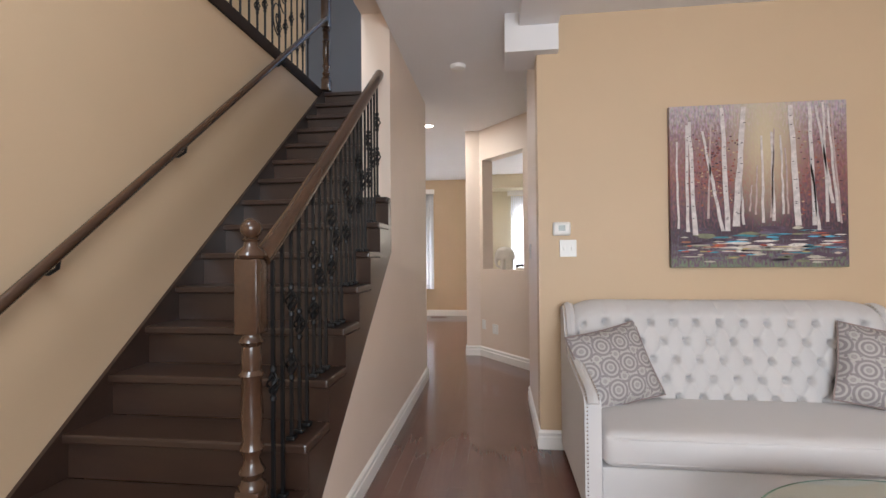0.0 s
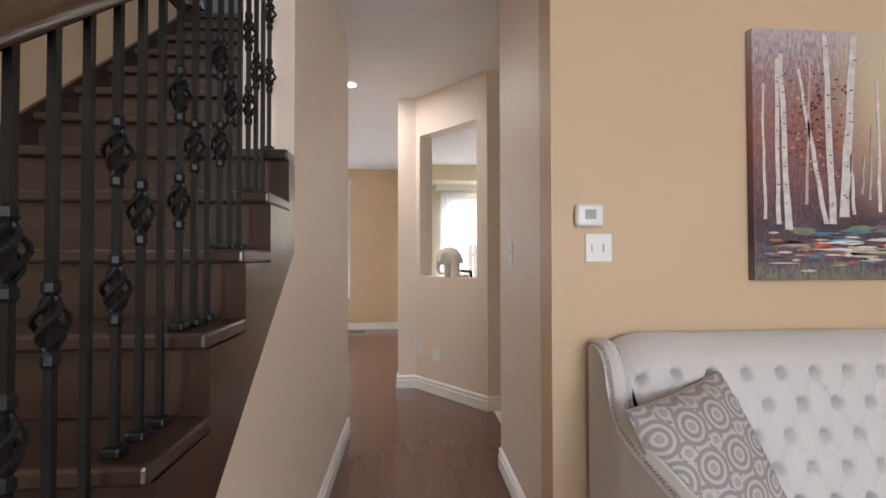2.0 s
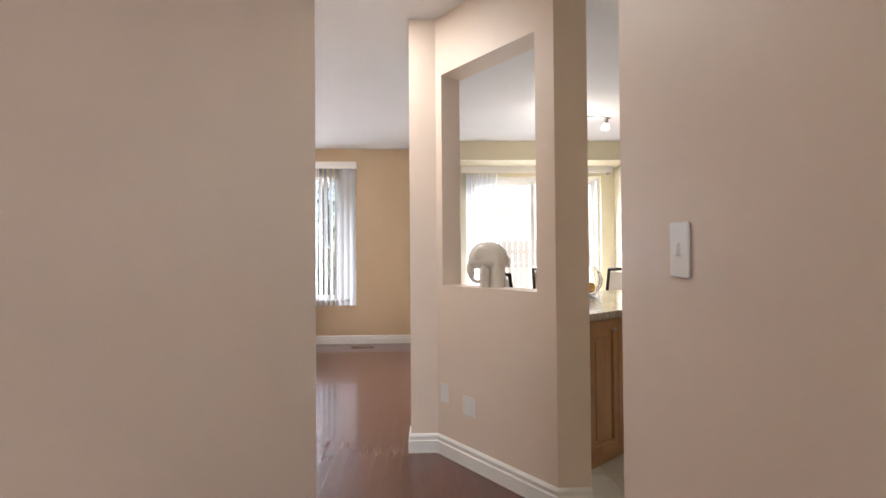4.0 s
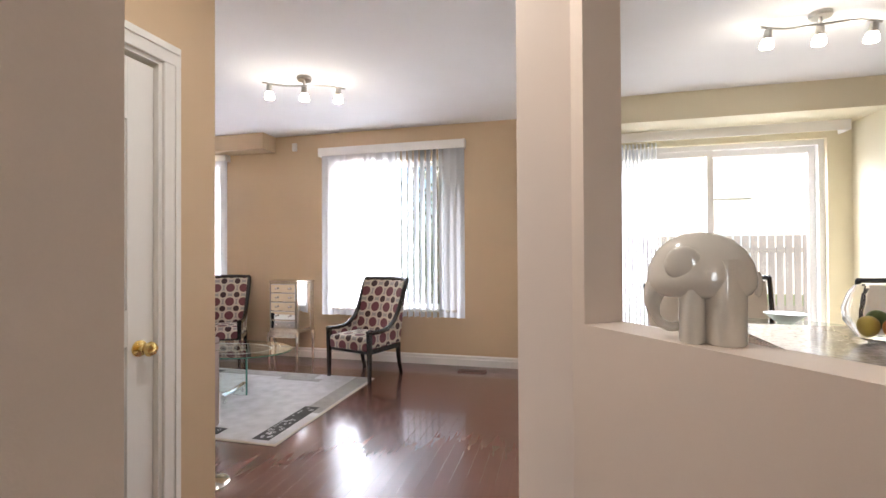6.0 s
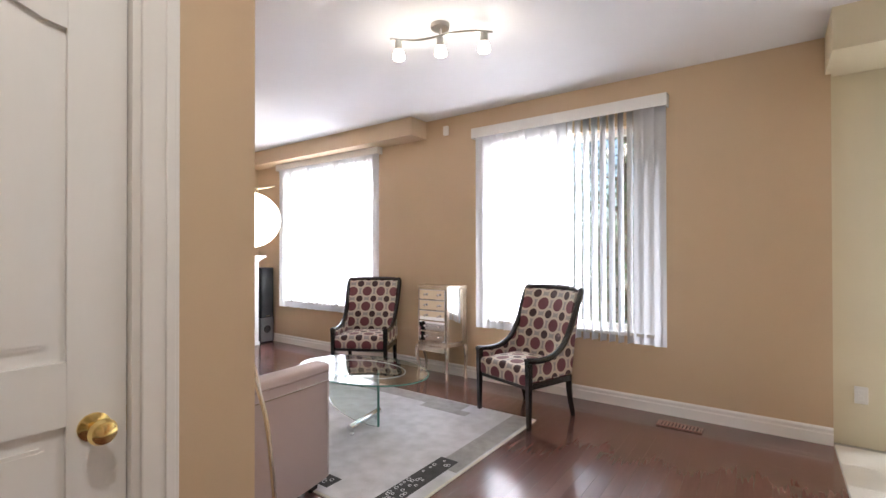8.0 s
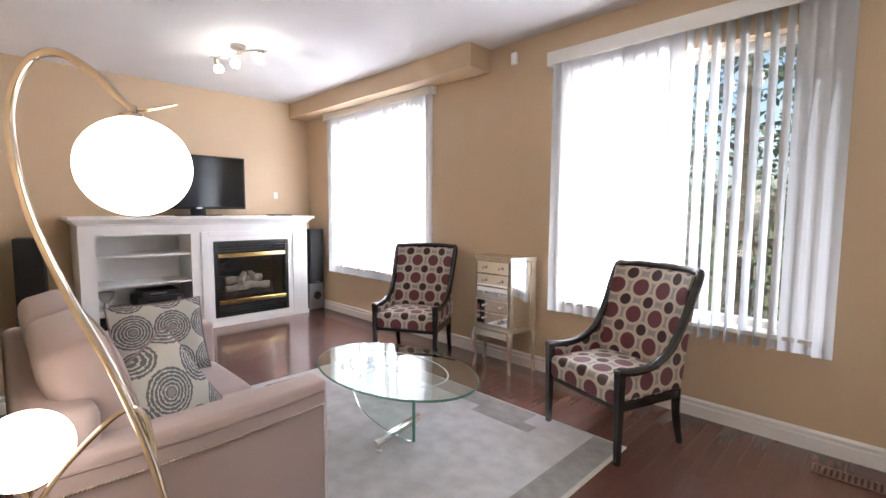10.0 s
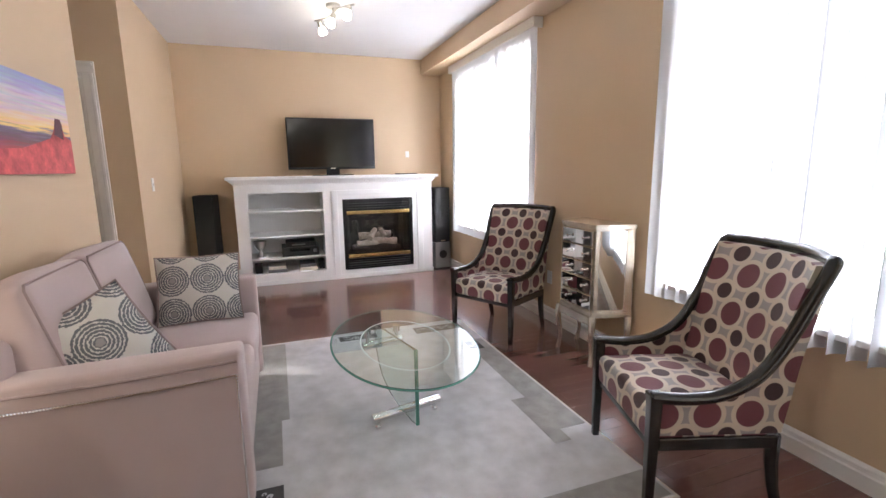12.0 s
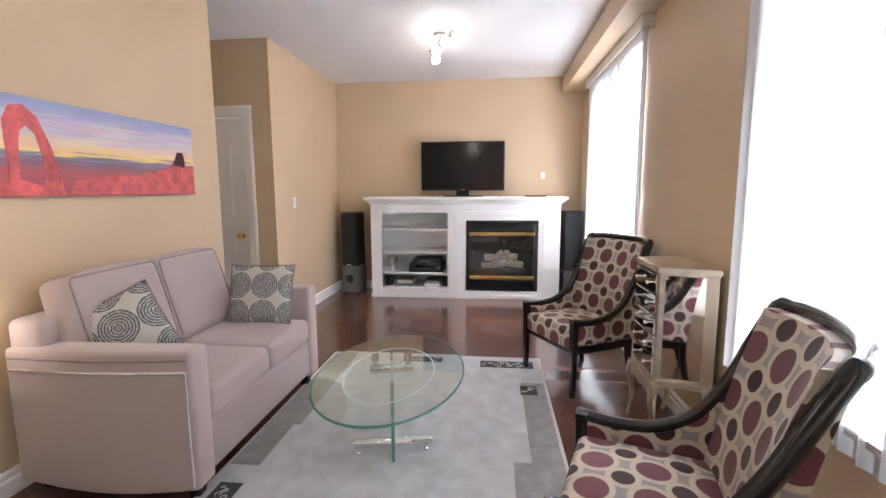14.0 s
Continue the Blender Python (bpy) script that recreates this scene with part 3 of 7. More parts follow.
for i, (a, b, yy) in enumerate(((X0 + 0.05, 1.20, YK + 0.02), (1.14, X1 - 0.05, YK + 0.06))):
    part("sash", boxes((a, yy, 0.06, a + 0.06, yy + 0.035, 2.31), (b - 0.06, yy, 0.06, b, yy + 0.035, 2.31), (a + 0.06, yy, 0.06, b - 0.06, yy + 0.035, 0.14), (a + 0.06, yy, 2.25, b - 0.06, yy + 0.035, 2.31)), M_TRIM, patio)
    g = part("pane", boxes((a + 0.06, yy + 0.014, 0.14, b - 0.06, yy + 0.020, 2.25)), M_GLASS, patio, "clear glass pane")
    g.visible_shadow = False
part("door_handle", boxes((X0 + 0.075, YK - 0.02, 0.92, X0 + 0.10, YK + 0.02, 1.12), bevel=0.006), M_IRON, patio, "dark pull handle")
kb = thing("vertical_blinds", label="white vertical blinds drawn aside at the patio door", category="blinds")
bm = bmesh.new()
box(bm, 0.12, 8.98, 2.385, 2.26, 8.994, 2.48, bevel=0.003)
box(bm, 0.12, 8.994, 2.385, 0.134, 9.168, 2.48)
box(bm, 2.246, 8.994, 2.385, 2.26, 9.168, 2.48)
part("valance", bm, M_TRIM, kb, "white boxed valance")
sm = slat_mesh("slat", 2.35)
for i in range(13):
    o = new("slat", sm)
    o.parent = kb
    o.matrix_basis = pose(0.20 + i * 0.036, 9.08, 0.04, 0, 0, 72)


# ---- fabrics and furniture materials ----
def uv_nodes(m):
    n = m.node_tree.nodes
    return n, m.node_tree.links, n["Principled BSDF"], n.new("ShaderNodeUVMap")


def math_node(n, l, op, a, b=None, c=None):
    k = n.new("ShaderNodeMath")
    k.operation = op
    for i, v in enumerate((a, b, c)):
        if v is None:
            continue
        if isinstance(v, (int, float)):
            k.inputs[i].default_value = v
        else:
            l.new(v, k.inputs[i])
    return k.outputs[0]


def lattice(n, l, u, v, pu, pv, off):
    """Distance, in metres, to the nearest point of a rectangular lattice."""
    def cell(w, p):
        s = math_node(n, l, "MULTIPLY_ADD", w, 1 / p, off + 100)
        f = math_node(n, l, "FRACT", s)
        return math_node(n, l, "MULTIPLY", math_node(n, l, "SUBTRACT", f, 0.5), p)
    a, b = cell(u, pu), cell(v, pv)
    return math_node(n, l, "SQRT", math_node(n, l, "ADD", math_node(n, l, "MULTIPLY", a, a), math_node(n, l, "MULTIPLY", b, b)))


def below(n, l, d, r, soft=0.0012):
    k = n.new("ShaderNodeMapRange")
    k.inputs["From Min"].default_value, k.inputs["From Max"].default_value = r + soft, r - soft
    l.new(d, k.inputs["Value"])
    return k.outputs[0]


def layer(n, l, base, fac, color):
    k = n.new("ShaderNodeMix")
    k.data_type = "RGBA"
    l.new(fac, k.inputs["Factor"])
    if isinstance(base, tuple):
        k.inputs["A"].default_value = (*base, 1)
    else:
        l.new(base, k.inputs["A"])
    k.inputs["B"].default_value = (*color, 1)
    return k.outputs["Result"]


def weave(n, l, b, color, scale=700, strength=0.25):
    w = n.new("ShaderNodeTexNoise")
    w.inputs["Scale"].default_value = scale
    tc = n.new("ShaderNodeTexCoord")
    l.new(tc.outputs["Object"], w.inputs[0])
    k = n.new("ShaderNodeMix")
    k.data_type, k.blend_type = "RGBA", "MULTIPLY"
    k.inputs["Factor"].default_value = 0.35
    l.new(color, k.inputs["A"])
    l.new(w.outputs["Color"], k.inputs["B"])
    l.new(color if strength == 0 else k.outputs["Result"], b.inputs["Base Color"])
    bp = n.new("ShaderNodeBump")
    bp.inputs["Strength"].default_value = strength
    bp.inputs["Distance"].default_value = 0.002
    l.new(w.outputs["Fac"], bp.inputs["Height"])
    l.new(bp.outputs[0], b.inputs["Normal"])


def dotted_fabric():
    m = bpy.data.materials.new("dotted_upholstery")
    m.use_nodes = True
    n, l, b, uv = uv_nodes(m)
    sp = n.new("ShaderNodeSeparateXYZ")
    l.new(uv.outputs[0], sp.inputs[0])
    u, v = sp.outputs[0], sp.outputs[1]
    P, Q = 0.158, 0.17
    d1, d2 = lattice(n, l, u, v, P, Q, 0.0), lattice(n, l, u, v, P, Q, 0.5)
    c = layer(n, l, (0.37, 0.34, 0.33), below(n, l, d1, 0.070), (0.68, 0.58, 0.47))
    c = layer(n, l, c, below(n, l, d2, 0.053), (0.68, 0.58, 0.47))
    c = layer(n, l, c, below(n, l, d1, 0.052), (0.165, 0.037, 0.052))
    c = layer(n, l, c, below(n, l, d2, 0.035), (0.045, 0.012, 0.016))
    b.inputs["Roughness"].default_value = 0.6
    b.inputs["Sheen Weight"].default_value = 0.15
    weave(n, l, b, c)
    return m


def ring_fabric(name, base, ink, pitch=0.17, rings=75.0, second=None, bold=False):
    """Pale cloth with rows of ringed medallions."""
    m = bpy.data.materials.new(name)
    m.use_nodes = True
    n, l, b, uv = uv_nodes(m)
    sp = n.new("ShaderNodeSeparateXYZ")
    l.new(uv.outputs[0], sp.inputs[0])
    u, v = sp.outputs[0], sp.outputs[1]
    c = base
    for off, size in ((0.0, 0.50),) if bold else ((0.0, 0.49), (0.5, 0.30)):
        d = lattice(n, l, u, v, pitch, pitch * 1.05, off)
        if bold:
            fz = n.new("ShaderNodeTexNoise")
            fz.inputs["Scale"].default_value = 110
            l.new(uv.outputs[0], fz.inputs[0])
            d = math_node(n, l, "ADD", d, math_node(n, l, "MULTIPLY", math_node(n, l, "SUBTRACT", fz.outputs["Fac"], 0.5), 0.014))
        disc = below(n, l, d, pitch * size)
        s = math_node(n, l, "SINE", math_node(n, l, "MULTIPLY", d, rings * 6.2832))
        ring = math_node(n, l, "MULTIPLY", disc, math_node(n, l, "GREATER_THAN", s, -0.45 if bold else -0.15))
        if off == 0.5:
            nz = n.new("ShaderNodeTexNoise")
            nz.inputs["Scale"].default_value = 60
            l.new(uv.outputs[0], nz.inputs[0])
            ring = math_node(n, l, "MULTIPLY", ring, math_node(n, l, "GREATER_THAN", nz.outputs["Fac"], 0.45))
        c = layer(n, l, c, ring, ink)
        if second:
            c = layer(n, l, c, below(n, l, d, pitch * 0.09), second)
    b.inputs["Roughness"].default_value = 0.75
    weave(n, l, b, c)
    return m


M_DOTS = dotted_fabric()
M_PIL = ring_fabric("grey_medallion_cloth", (0.70, 0.68, 0.62), (0.16, 0.165, 0.18), 0.172, 78.0, (0.34, 0.33, 0.31), True)
M_PIL2 = ring_fabric("taupe_medallion_cloth", (0.58, 0.55, 0.52), (0.34, 0.30, 0.31), 0.112, 46.0, (0.44, 0.40, 0.40))
M_SOFA = mat("mauve_grey_upholstery", (0.45, 0.355, 0.342), 0.85, vary=0.06, scale=3, fine=500, bump=0.25, sheen=0.3)
M_PIPE = mat("mauve_piping", (0.30, 0.23, 0.22), 0.85, vary=0.05, fine=400)
M_WSOFA = mat("ivory_upholstery", (0.60, 0.58, 0.575), 0.7, vary=0.03, scale=3, fine=500, bump=0.2, sheen=0.3)
M_EBONY = mat("ebony_stained_wood", (0.010, 0.009, 0.009), 0.25, vary=0.3, scale=8, fine=80, bump=0.02, coat=0.4)
M_BLACK = mat("matt_black", (0.012, 0.012, 0.013), 0.6, vary=0.2, fine=300, bump=0.05)
M_SPKGREY = mat("speaker_grey", (0.16, 0.16, 0.165), 0.5, vary=0.1)
M_SCREEN = mat("dark_tv_screen", (0.006, 0.006, 0.007), 0.12, vary=0.05, bump=0.0)
M_WHITE = mat("white_lacquer", (0.84, 0.83, 0.82), 0.35, vary=0.02, scale=4, bump=0.02)
M_MIRROR = mat("mirror_glass", (0.86, 0.87, 0.86), 0.03, metal=1.0, vary=0.02, bump=0.0)
M_SILVER = mat("antique_silver_paint", (0.62, 0.56, 0.47), 0.26, metal=0.75, vary=0.2, scale=14, bump=0.05)
M_TGLASS = glass("green_table_glass", (0.86, 0.97, 0.93))
M_CUT = mat("frosted_cut_line", (0.50, 0.60, 0.57), 0.35, vary=0.1, bump=0.0)
M_GEDGE = mat("green_glass_edge", (0.09, 0.25, 0.20), 0.1, vary=0.1, bump=0.0)
M_RUG = mat("pale_grey_rug_pile", (0.55, 0.545, 0.565), 0.95, vary=0.22, scale=9, fine=420, bump=0.5, sheen=0.2)
M_RUG2 = mat("mid_grey_rug_pile", (0.30, 0.29, 0.28), 0.95, vary=0.25, scale=14, fine=420, bump=0.5, sheen=0.2)
M_RUG3 = mat("charcoal_rug_pile", (0.06, 0.06, 0.06), 0.95, vary=0.3, scale=20, fine=420, bump=0.5)
M_RUGE = mat("cream_rug_binding", (0.66, 0.62, 0.55), 0.9, vary=0.06, fine=300, bump=0.3)
M_GLOBE = emit("glowing_globe_cloth", (1.0, 0.93, 0.82), 3.2)
M_BULB = emit("lit_frosted_bulb", (1.0, 0.92, 0.78), 14.0)
M_POT = emit("lit_pot_light", (1.0, 0.94, 0.85), 12.0)


def add_uv(bm, fn):
    lay = bm.loops.layers.uv.verify()
    for f in bm.faces:
        for lp in f.loops:
            lp[lay].uv = fn(lp.vert.co, f.normal)


def soft_box(bm, x0, y0, z0, x1, y1, z1, r=0.04, puff=0.02, cuts=8):
    """A cushion: a rounded block whose faces swell a little."""
    vs = box(bm, x0, y0, z0, x1, y1, z1, bevel=r, seg=4)
    vs = [v for v in bm.verts if v.is_valid and x0 - 1e-4 <= v.co.x <= x1 + 1e-4 and y0 - 1e-4 <= v.co.y <= y1 + 1e-4 and z0 - 1e-4 <= v.co.z <= z1 + 1e-4]
    es = list({e for v in vs for e in v.link_edges if e.calc_length() > 0.12})
    bmesh.ops.subdivide_edges(bm, edges=es, cuts=cuts, use_grid_fill=True)
    cx, cy, cz = (x0 + x1) / 2, (y0 + y1) / 2, (z0 + z1) / 2
    for v in bm.verts:
        a, b, c = ((v.co.x - cx) / (x1 - x0) * 2, (v.co.y - cy) / (y1 - y0) * 2, (v.co.z - cz) / (z1 - z0) * 2)
        if max(abs(a), abs(b), abs(c)) > 1.001:
            continue
        ka, kb, kc = (max(0.0, 1 - w * w) for w in (a, b, c))
        v.co.z += math.copysign(puff * ka * kb, c) * abs(c) ** 3
        v.co.y += math.copysign(puff * ka * kc, b) * abs(b) ** 3
        v.co.x += math.copysign(puff * kb * kc, a) * abs(a) ** 3
    return vs


def pillow(m, w, h, t, material, label, seed=0):
    """A scatter cushion standing on its edge: w wide (x), h high (z), t thick (y)."""
    th = thing("cushion", m, label, "cushion")
    bm = bmesh.new()
    k = 14
    rnd = random.Random(seed)
    sides = []
    for s in (1, -1):
        g = []
        for j in range(k + 1):
            row = []
            for i in range(k + 1):
                u, v = 2 * i / k - 1, 2 * j / k - 1
                pin = 1 - 0.07 * (1 - abs(u) ** 2) * abs(v) ** 4
                pin2 = 1 - 0.07 * (1 - abs(v) ** 2) * abs(u) ** 4
                y = s * t / 2 * ((1 - abs(u) ** 2.6) * (1 - abs(v) ** 2.6)) ** 0.5 + rnd.uniform(-0.002, 0.002)
                row.append(bm.verts.new((w / 2 * u * pin2, y, h / 2 + h / 2 * v * pin)))
            g.append(row)
        for j in range(k):
            for i in range(k):
                bm.faces.new((g[j][i], g[j][i + 1], g[j + 1][i + 1], g[j + 1][i]))
        sides.append(g)
    bmesh.ops.remove_doubles(bm, verts=bm.verts, dist=0.006)
    bmesh.ops.recalc_face_normals(bm, faces=bm.faces)
    add_uv(bm, lambda c, nrm: (c.x + 0.04 * seed, c.z + 0.03 * seed))
    part("cover", bm, material, th, smooth=True)
    bm = bmesh.new()
    c = [(-w / 2, 0, 0), (w / 2, 0, 0), (w / 2, 0, h), (-w / 2, 0, h)]
    loop = []
    for a, b in zip(c, c[1:] + c[:1]):
        for i in range(8):
            u = i / 8
            p = Vector(a).lerp(Vector(b), u)
            q = Vector((0, 0, h / 2))
            loop.append(q + (p - q) * (1 - 0.05 * math.sin(math.pi * u)))
    tube(bm, loop + [loop[0]], 0.004, 6)
    part("piping", bm, M_PIPE, th, smooth=True)
    return th


# ---- accent chairs ----
def accent_chair(m, label):
    t = thing("accent_chair", m, label, "chair", "accent chairs by the windows")
    W = 0.27
    # upholstered seat
    bm = bmesh.new()
    box(bm, -W, 0.0, 0.30, W, 0.46, 0.435, bevel=0.03, seg=3)
    es = [e for e in bm.edges if e.calc_length() > 0.2]
    bmesh.ops.subdivide_edges(bm, edges=es, cuts=6, use_grid_fill=True)
    for v in bm.verts:
        if v.co.z > 0.40:
            v.co.z += 0.028 * max(0, 1 - (v.co.x / W) ** 2) * max(0, 1 - ((v.co.y - 0.2) / 0.28) ** 2)
    bmesh.ops.recalc_face_normals(bm, faces=bm.faces)
    add_uv(bm, lambda c, nr: (c.x, c.y) if abs(nr.z) > 0.5 else ((c.x, c.z - 0.43) if abs(nr.y) > 0.5 else (c.y, c.z - 0.4)))
    part("seat", bm, M_DOTS, t, "seat cushion in maroon and cream dotted cloth", smooth=True)
    # reclining padded back
    bm = bmesh.new()
    line = [(p[0], p[1]) for p in [(q.x, q.y) for q in spline([(a, b, 0) for a, b in ((0.42, 0.38), (0.465, 0.55), (0.525, 0.76), (0.600, 0.975))], 6)]]
    nx = 10
    front, back = [], []
    for i, (y, z) in enumerate(line):
        f = i / (len(line) - 1)
        rf, rb = [], []
        for j in range(nx + 1):
            u = 2 * j / nx - 1
            bow = (0.05 + 0.035 * f) * u * u - 0.03
            puff = 0.03 * (1 - u * u) * math.sin(math.pi * min(1, 0.1 + 0.85 * f))
            rf.append(bm.verts.new((u * (W - 0.012 + 0.016 * f * f), y - bow - puff, z)))
            rb.append(bm.verts.new((u * (W - 0.012 + 0.016 * f * f), y - bow + 0.055, z)))
        front.append(rf)
        back.append(rb)
    k = len(line)
    for g, flip in ((front, False), (back, True)):
        for i in range(k - 1):
            for j in range(nx):
                q = (g[i][j], g[i][j + 1], g[i + 1][j + 1], g[i + 1][j])
                bm.faces.new(q[::-1] if flip else q)
    for i in range(k - 1):
        bm.faces.new((front[i][0], front[i + 1][0], back[i + 1][0], back[i][0]))
        bm.faces.new((front[i][nx], back[i][nx], back[i + 1][nx], front[i + 1][nx]))
    for j in range(nx):
        bm.faces.new((front[-1][j], front[-1][j + 1], back[-1][j + 1], back[-1][j]))
        bm.faces.new((front[0][j], back[0][j], back[0][j + 1], front[0][j + 1]))
    bmesh.ops.recalc_face_normals(bm, faces=bm.faces)
    add_uv(bm, lambda c, nr: (c.x, c.z * 1.03 + 0.055))
    part("backrest", bm, M_DOTS, t, "tall backrest in maroon and cream dotted cloth", smooth=True)
    # side panels under the arms
    sweep = [(q.x, q.y) for q in spline([(y, z, 0) for y, z in ((-0.01, 0.505), (0.12, 0.492), (0.26, 0.508), (0.385, 0.58), (0.47, 0.71), (0.53, 0.85), (0.575, 0.985))], 6)]
    for s in (-1, 1):
        bm = bmesh.new()
        top = [(y, z - 0.012) for y, z in sweep if y > 0.01]
        rear = [(0.02, 0.345), (0.14, 0.345), (0.27, 0.345), (0.39, 0.345), (0.49, 0.345), (0.515, 0.50), (0.54, 0.66), (0.57, 0.82), (0.598, 0.955)]
        strip = []
        for i, (y, z) in enumerate(top):
            f = i / (len(top) - 1) * (len(rear) - 1)
            q = min(int(f), len(rear) - 2)
            ry, rz = (rear[q][k] + (rear[q + 1][k] - rear[q][k]) * (f - q) for k in (0, 1))
            strip.append([bm.verts.new((s * (x + 0.06 * max(0, b - 0.60) ** 1.3), a, b)) for x, a, b in ((W - 0.012, y, z), (W - 0.012, ry, rz), (W + 0.008, ry, rz), (W + 0.008, y, z))])
        for g0, g1 in zip(strip, strip[1:]):
            for k in range(4):
                bm.faces.new((g0[k], g0[(k + 1) % 4], g1[(k + 1) % 4], g1[k]))
        bm.faces.new(strip[0])
        bm.faces.new(strip[-1])
        bmesh.ops.recalc_face_normals(bm, faces=bm.faces)
        add_uv(bm, lambda c, nr: (c.y + 0.03, c.z))
        part("side_panel", bm, M_DOTS, t, "dotted cloth side panel")
    # one bent frame: up one arm, round the top, down the other arm
    side = [(W + 0.012 + 0.06 * max(0, z - 0.60) ** 1.3, y, z) for y, z in sweep[:-5:2]]
    top = []
    for q in range(-5, 6):
        a = radians(68) * q / 5
        top.append((0.292 * math.sin(a) / math.sin(radians(68)), 0.588 + 0.085 * (math.cos(a) - math.cos(radians(68))) / (1 - math.cos(radians(68))), 0.988 - 0.012 * abs(q / 5) ** 3))
    bend = spline([(-x, y, z) for x, y, z in side] + top + side[::-1], 3)
    nb = len(bend)
    bm = bmesh.new()
    tube(bm, bend, [0.023 + 0.003 * math.sin(math.pi * q / (nb - 1)) for q in range(nb)], 12, (0.95, 1.05))
    part("bent_frame", bm, M_EBONY, t, "swept black wooden arms and top rail", smooth=True)
    # frame
    part("seat_rail", boxes((-W - 0.01, 0.005, 0.285, W + 0.01, 0.035, 0.335), (-W - 0.012, 0.035, 0.285, -W + 0.02, 0.49, 0.335), (W - 0.02, 0.035, 0.285, W + 0.012, 0.49, 0.335), (-W, 0.47, 0.285, W, 0.50, 0.335), bevel=0.004), M_EBONY, t, "black wooden seat frame")
    for s in (-1, 1):
        bm = bmesh.new()
        vs = box(bm, s * (W + 0.006) - 0.023, -0.015, 0.0, s * (W + 0.006) + 0.023, 0.031, 0.505, bevel=0.005)
        for v in bm.verts:
            if v.co.z < 0.28:
                f = 1 - v.co.z / 0.28
                v.co.x -= f * 0.008 * math.copysign(1, v.co.x - s * (W + 0.006))
                v.co.y -= f * 0.008 * math.copysign(1, v.co.y - 0.008)
        box(bm, s * (W + 0.006) - 0.026, -0.018, 0.495, s * (W + 0.006) + 0.026, 0.034, 0.518, bevel=0.006)
        part("leg", bm, M_EBONY, t)
        bm = bmesh.new()
        tube(bm, [(s * (W - 0.01), 0.475, 0.33), (s * (W - 0.01), 0.478, 0.22), (s * (W - 0.01), 0.495, 0.11), (s * (W - 0.01), 0.525, 0.0)], [0.026, 0.024, 0.021, 0.018], 8)
        part("leg", bm, M_EBONY, t, "curved back leg", smooth=True)
    return t


accent_chair(pose(-2.392, 8.235, 0, 0, 0, -18.5), "armless-looking dotted accent chair with swept black arms")
accent_chair(pose(-4.11, 8.37, 0, 0, 0, 28.5), "dotted accent chair beside the mirrored cabinet")

# ---- mauve loveseat ----
love = thing("loveseat", pose(-3.322, 5.872, 0), "mauve-grey upholstered loveseat with nailhead trim", "sofa")
SW, SD = 0.672, 0.890
bm = bmesh.new()
box(bm, -SW + 0.10, 0.06, 0.09, SW - 0.10, SD - 0.02, 0.332, bevel=0.02, seg=3)
part("base", bm, M_SOFA, love, smooth=True)
bm = bmesh.new()
box(bm, -SW + 0.02, 0.02, 0.12, SW - 0.02, 0.20, 0.80, bevel=0.04, seg=4)
part("back_frame", bm, M_SOFA, love, smooth=True)
for s in (-1, 1):
    bm = bmesh.new()
    box(bm, s * SW - (0.12 if s > 0 else 0), 0.03, 0.075, s * SW + (0 if s > 0 else 0.12), SD, 0.690, bevel=0.02, seg=3)
    bmesh.ops.subdivide_edges(bm, edges=[e for e in bm.edges if e.calc_length() > 0.3], cuts=8, use_grid_fill=True)
    for v in bm.verts:
        y = v.co.y / SD
        v.co.z += (0.005 - 0.015 * (1 - y) if v.co.z > 0.5 else 0) - (0.03 * math.sin(math.pi * min(1, max(0, y))) if v.co.z < 0.15 else 0)
        v.co.x += s * 0.025 * math.sin(math.pi * min(1, max(0, y))) * (1 if v.co.x * s > SW - 0.06 else 0.2)
    arm = part("arm", bm, M_SOFA, love, "padded arm", smooth=True)
    bm = bmesh.new()
    for i in range(84):
        f = i / 83
        y = 0.06 + (SD - 0.09) * f
        x = s * (SW + 0.025 * math.sin(math.pi * y / SD) + 0.001)
        bmesh.ops.create_icosphere(bm, subdivisions=1, radius=0.0062, matrix=Matrix.Translation((x + s * 0.003, y, 0.606 - 0.018 * (1 - y / SD))))
    for i in range(46):
        bmesh.ops.create_icosphere(bm, subdivisions=1, radius=0.0060, matrix=Matrix.Translation((s * (SW + 0.004), SD - 0.024, 0.10 + 0.50 * i / 45)))
    tagged(part("nailhead_trim", bm, M_CHROME, arm, "row of silver nailheads", smooth=True), kind="stuff")
    bm = bmesh.new()
    tube(bm, [(s * (SW + 0.001 + 0.025 * math.sin(math.pi * i / 12)), 0.04 + (SD - 0.06) * i / 12, 0.655 - 0.016 * (1 - i / 12)) for i in range(13)], 0.005, 6)
    part("piping", bm, M_PIPE, arm, smooth=True)
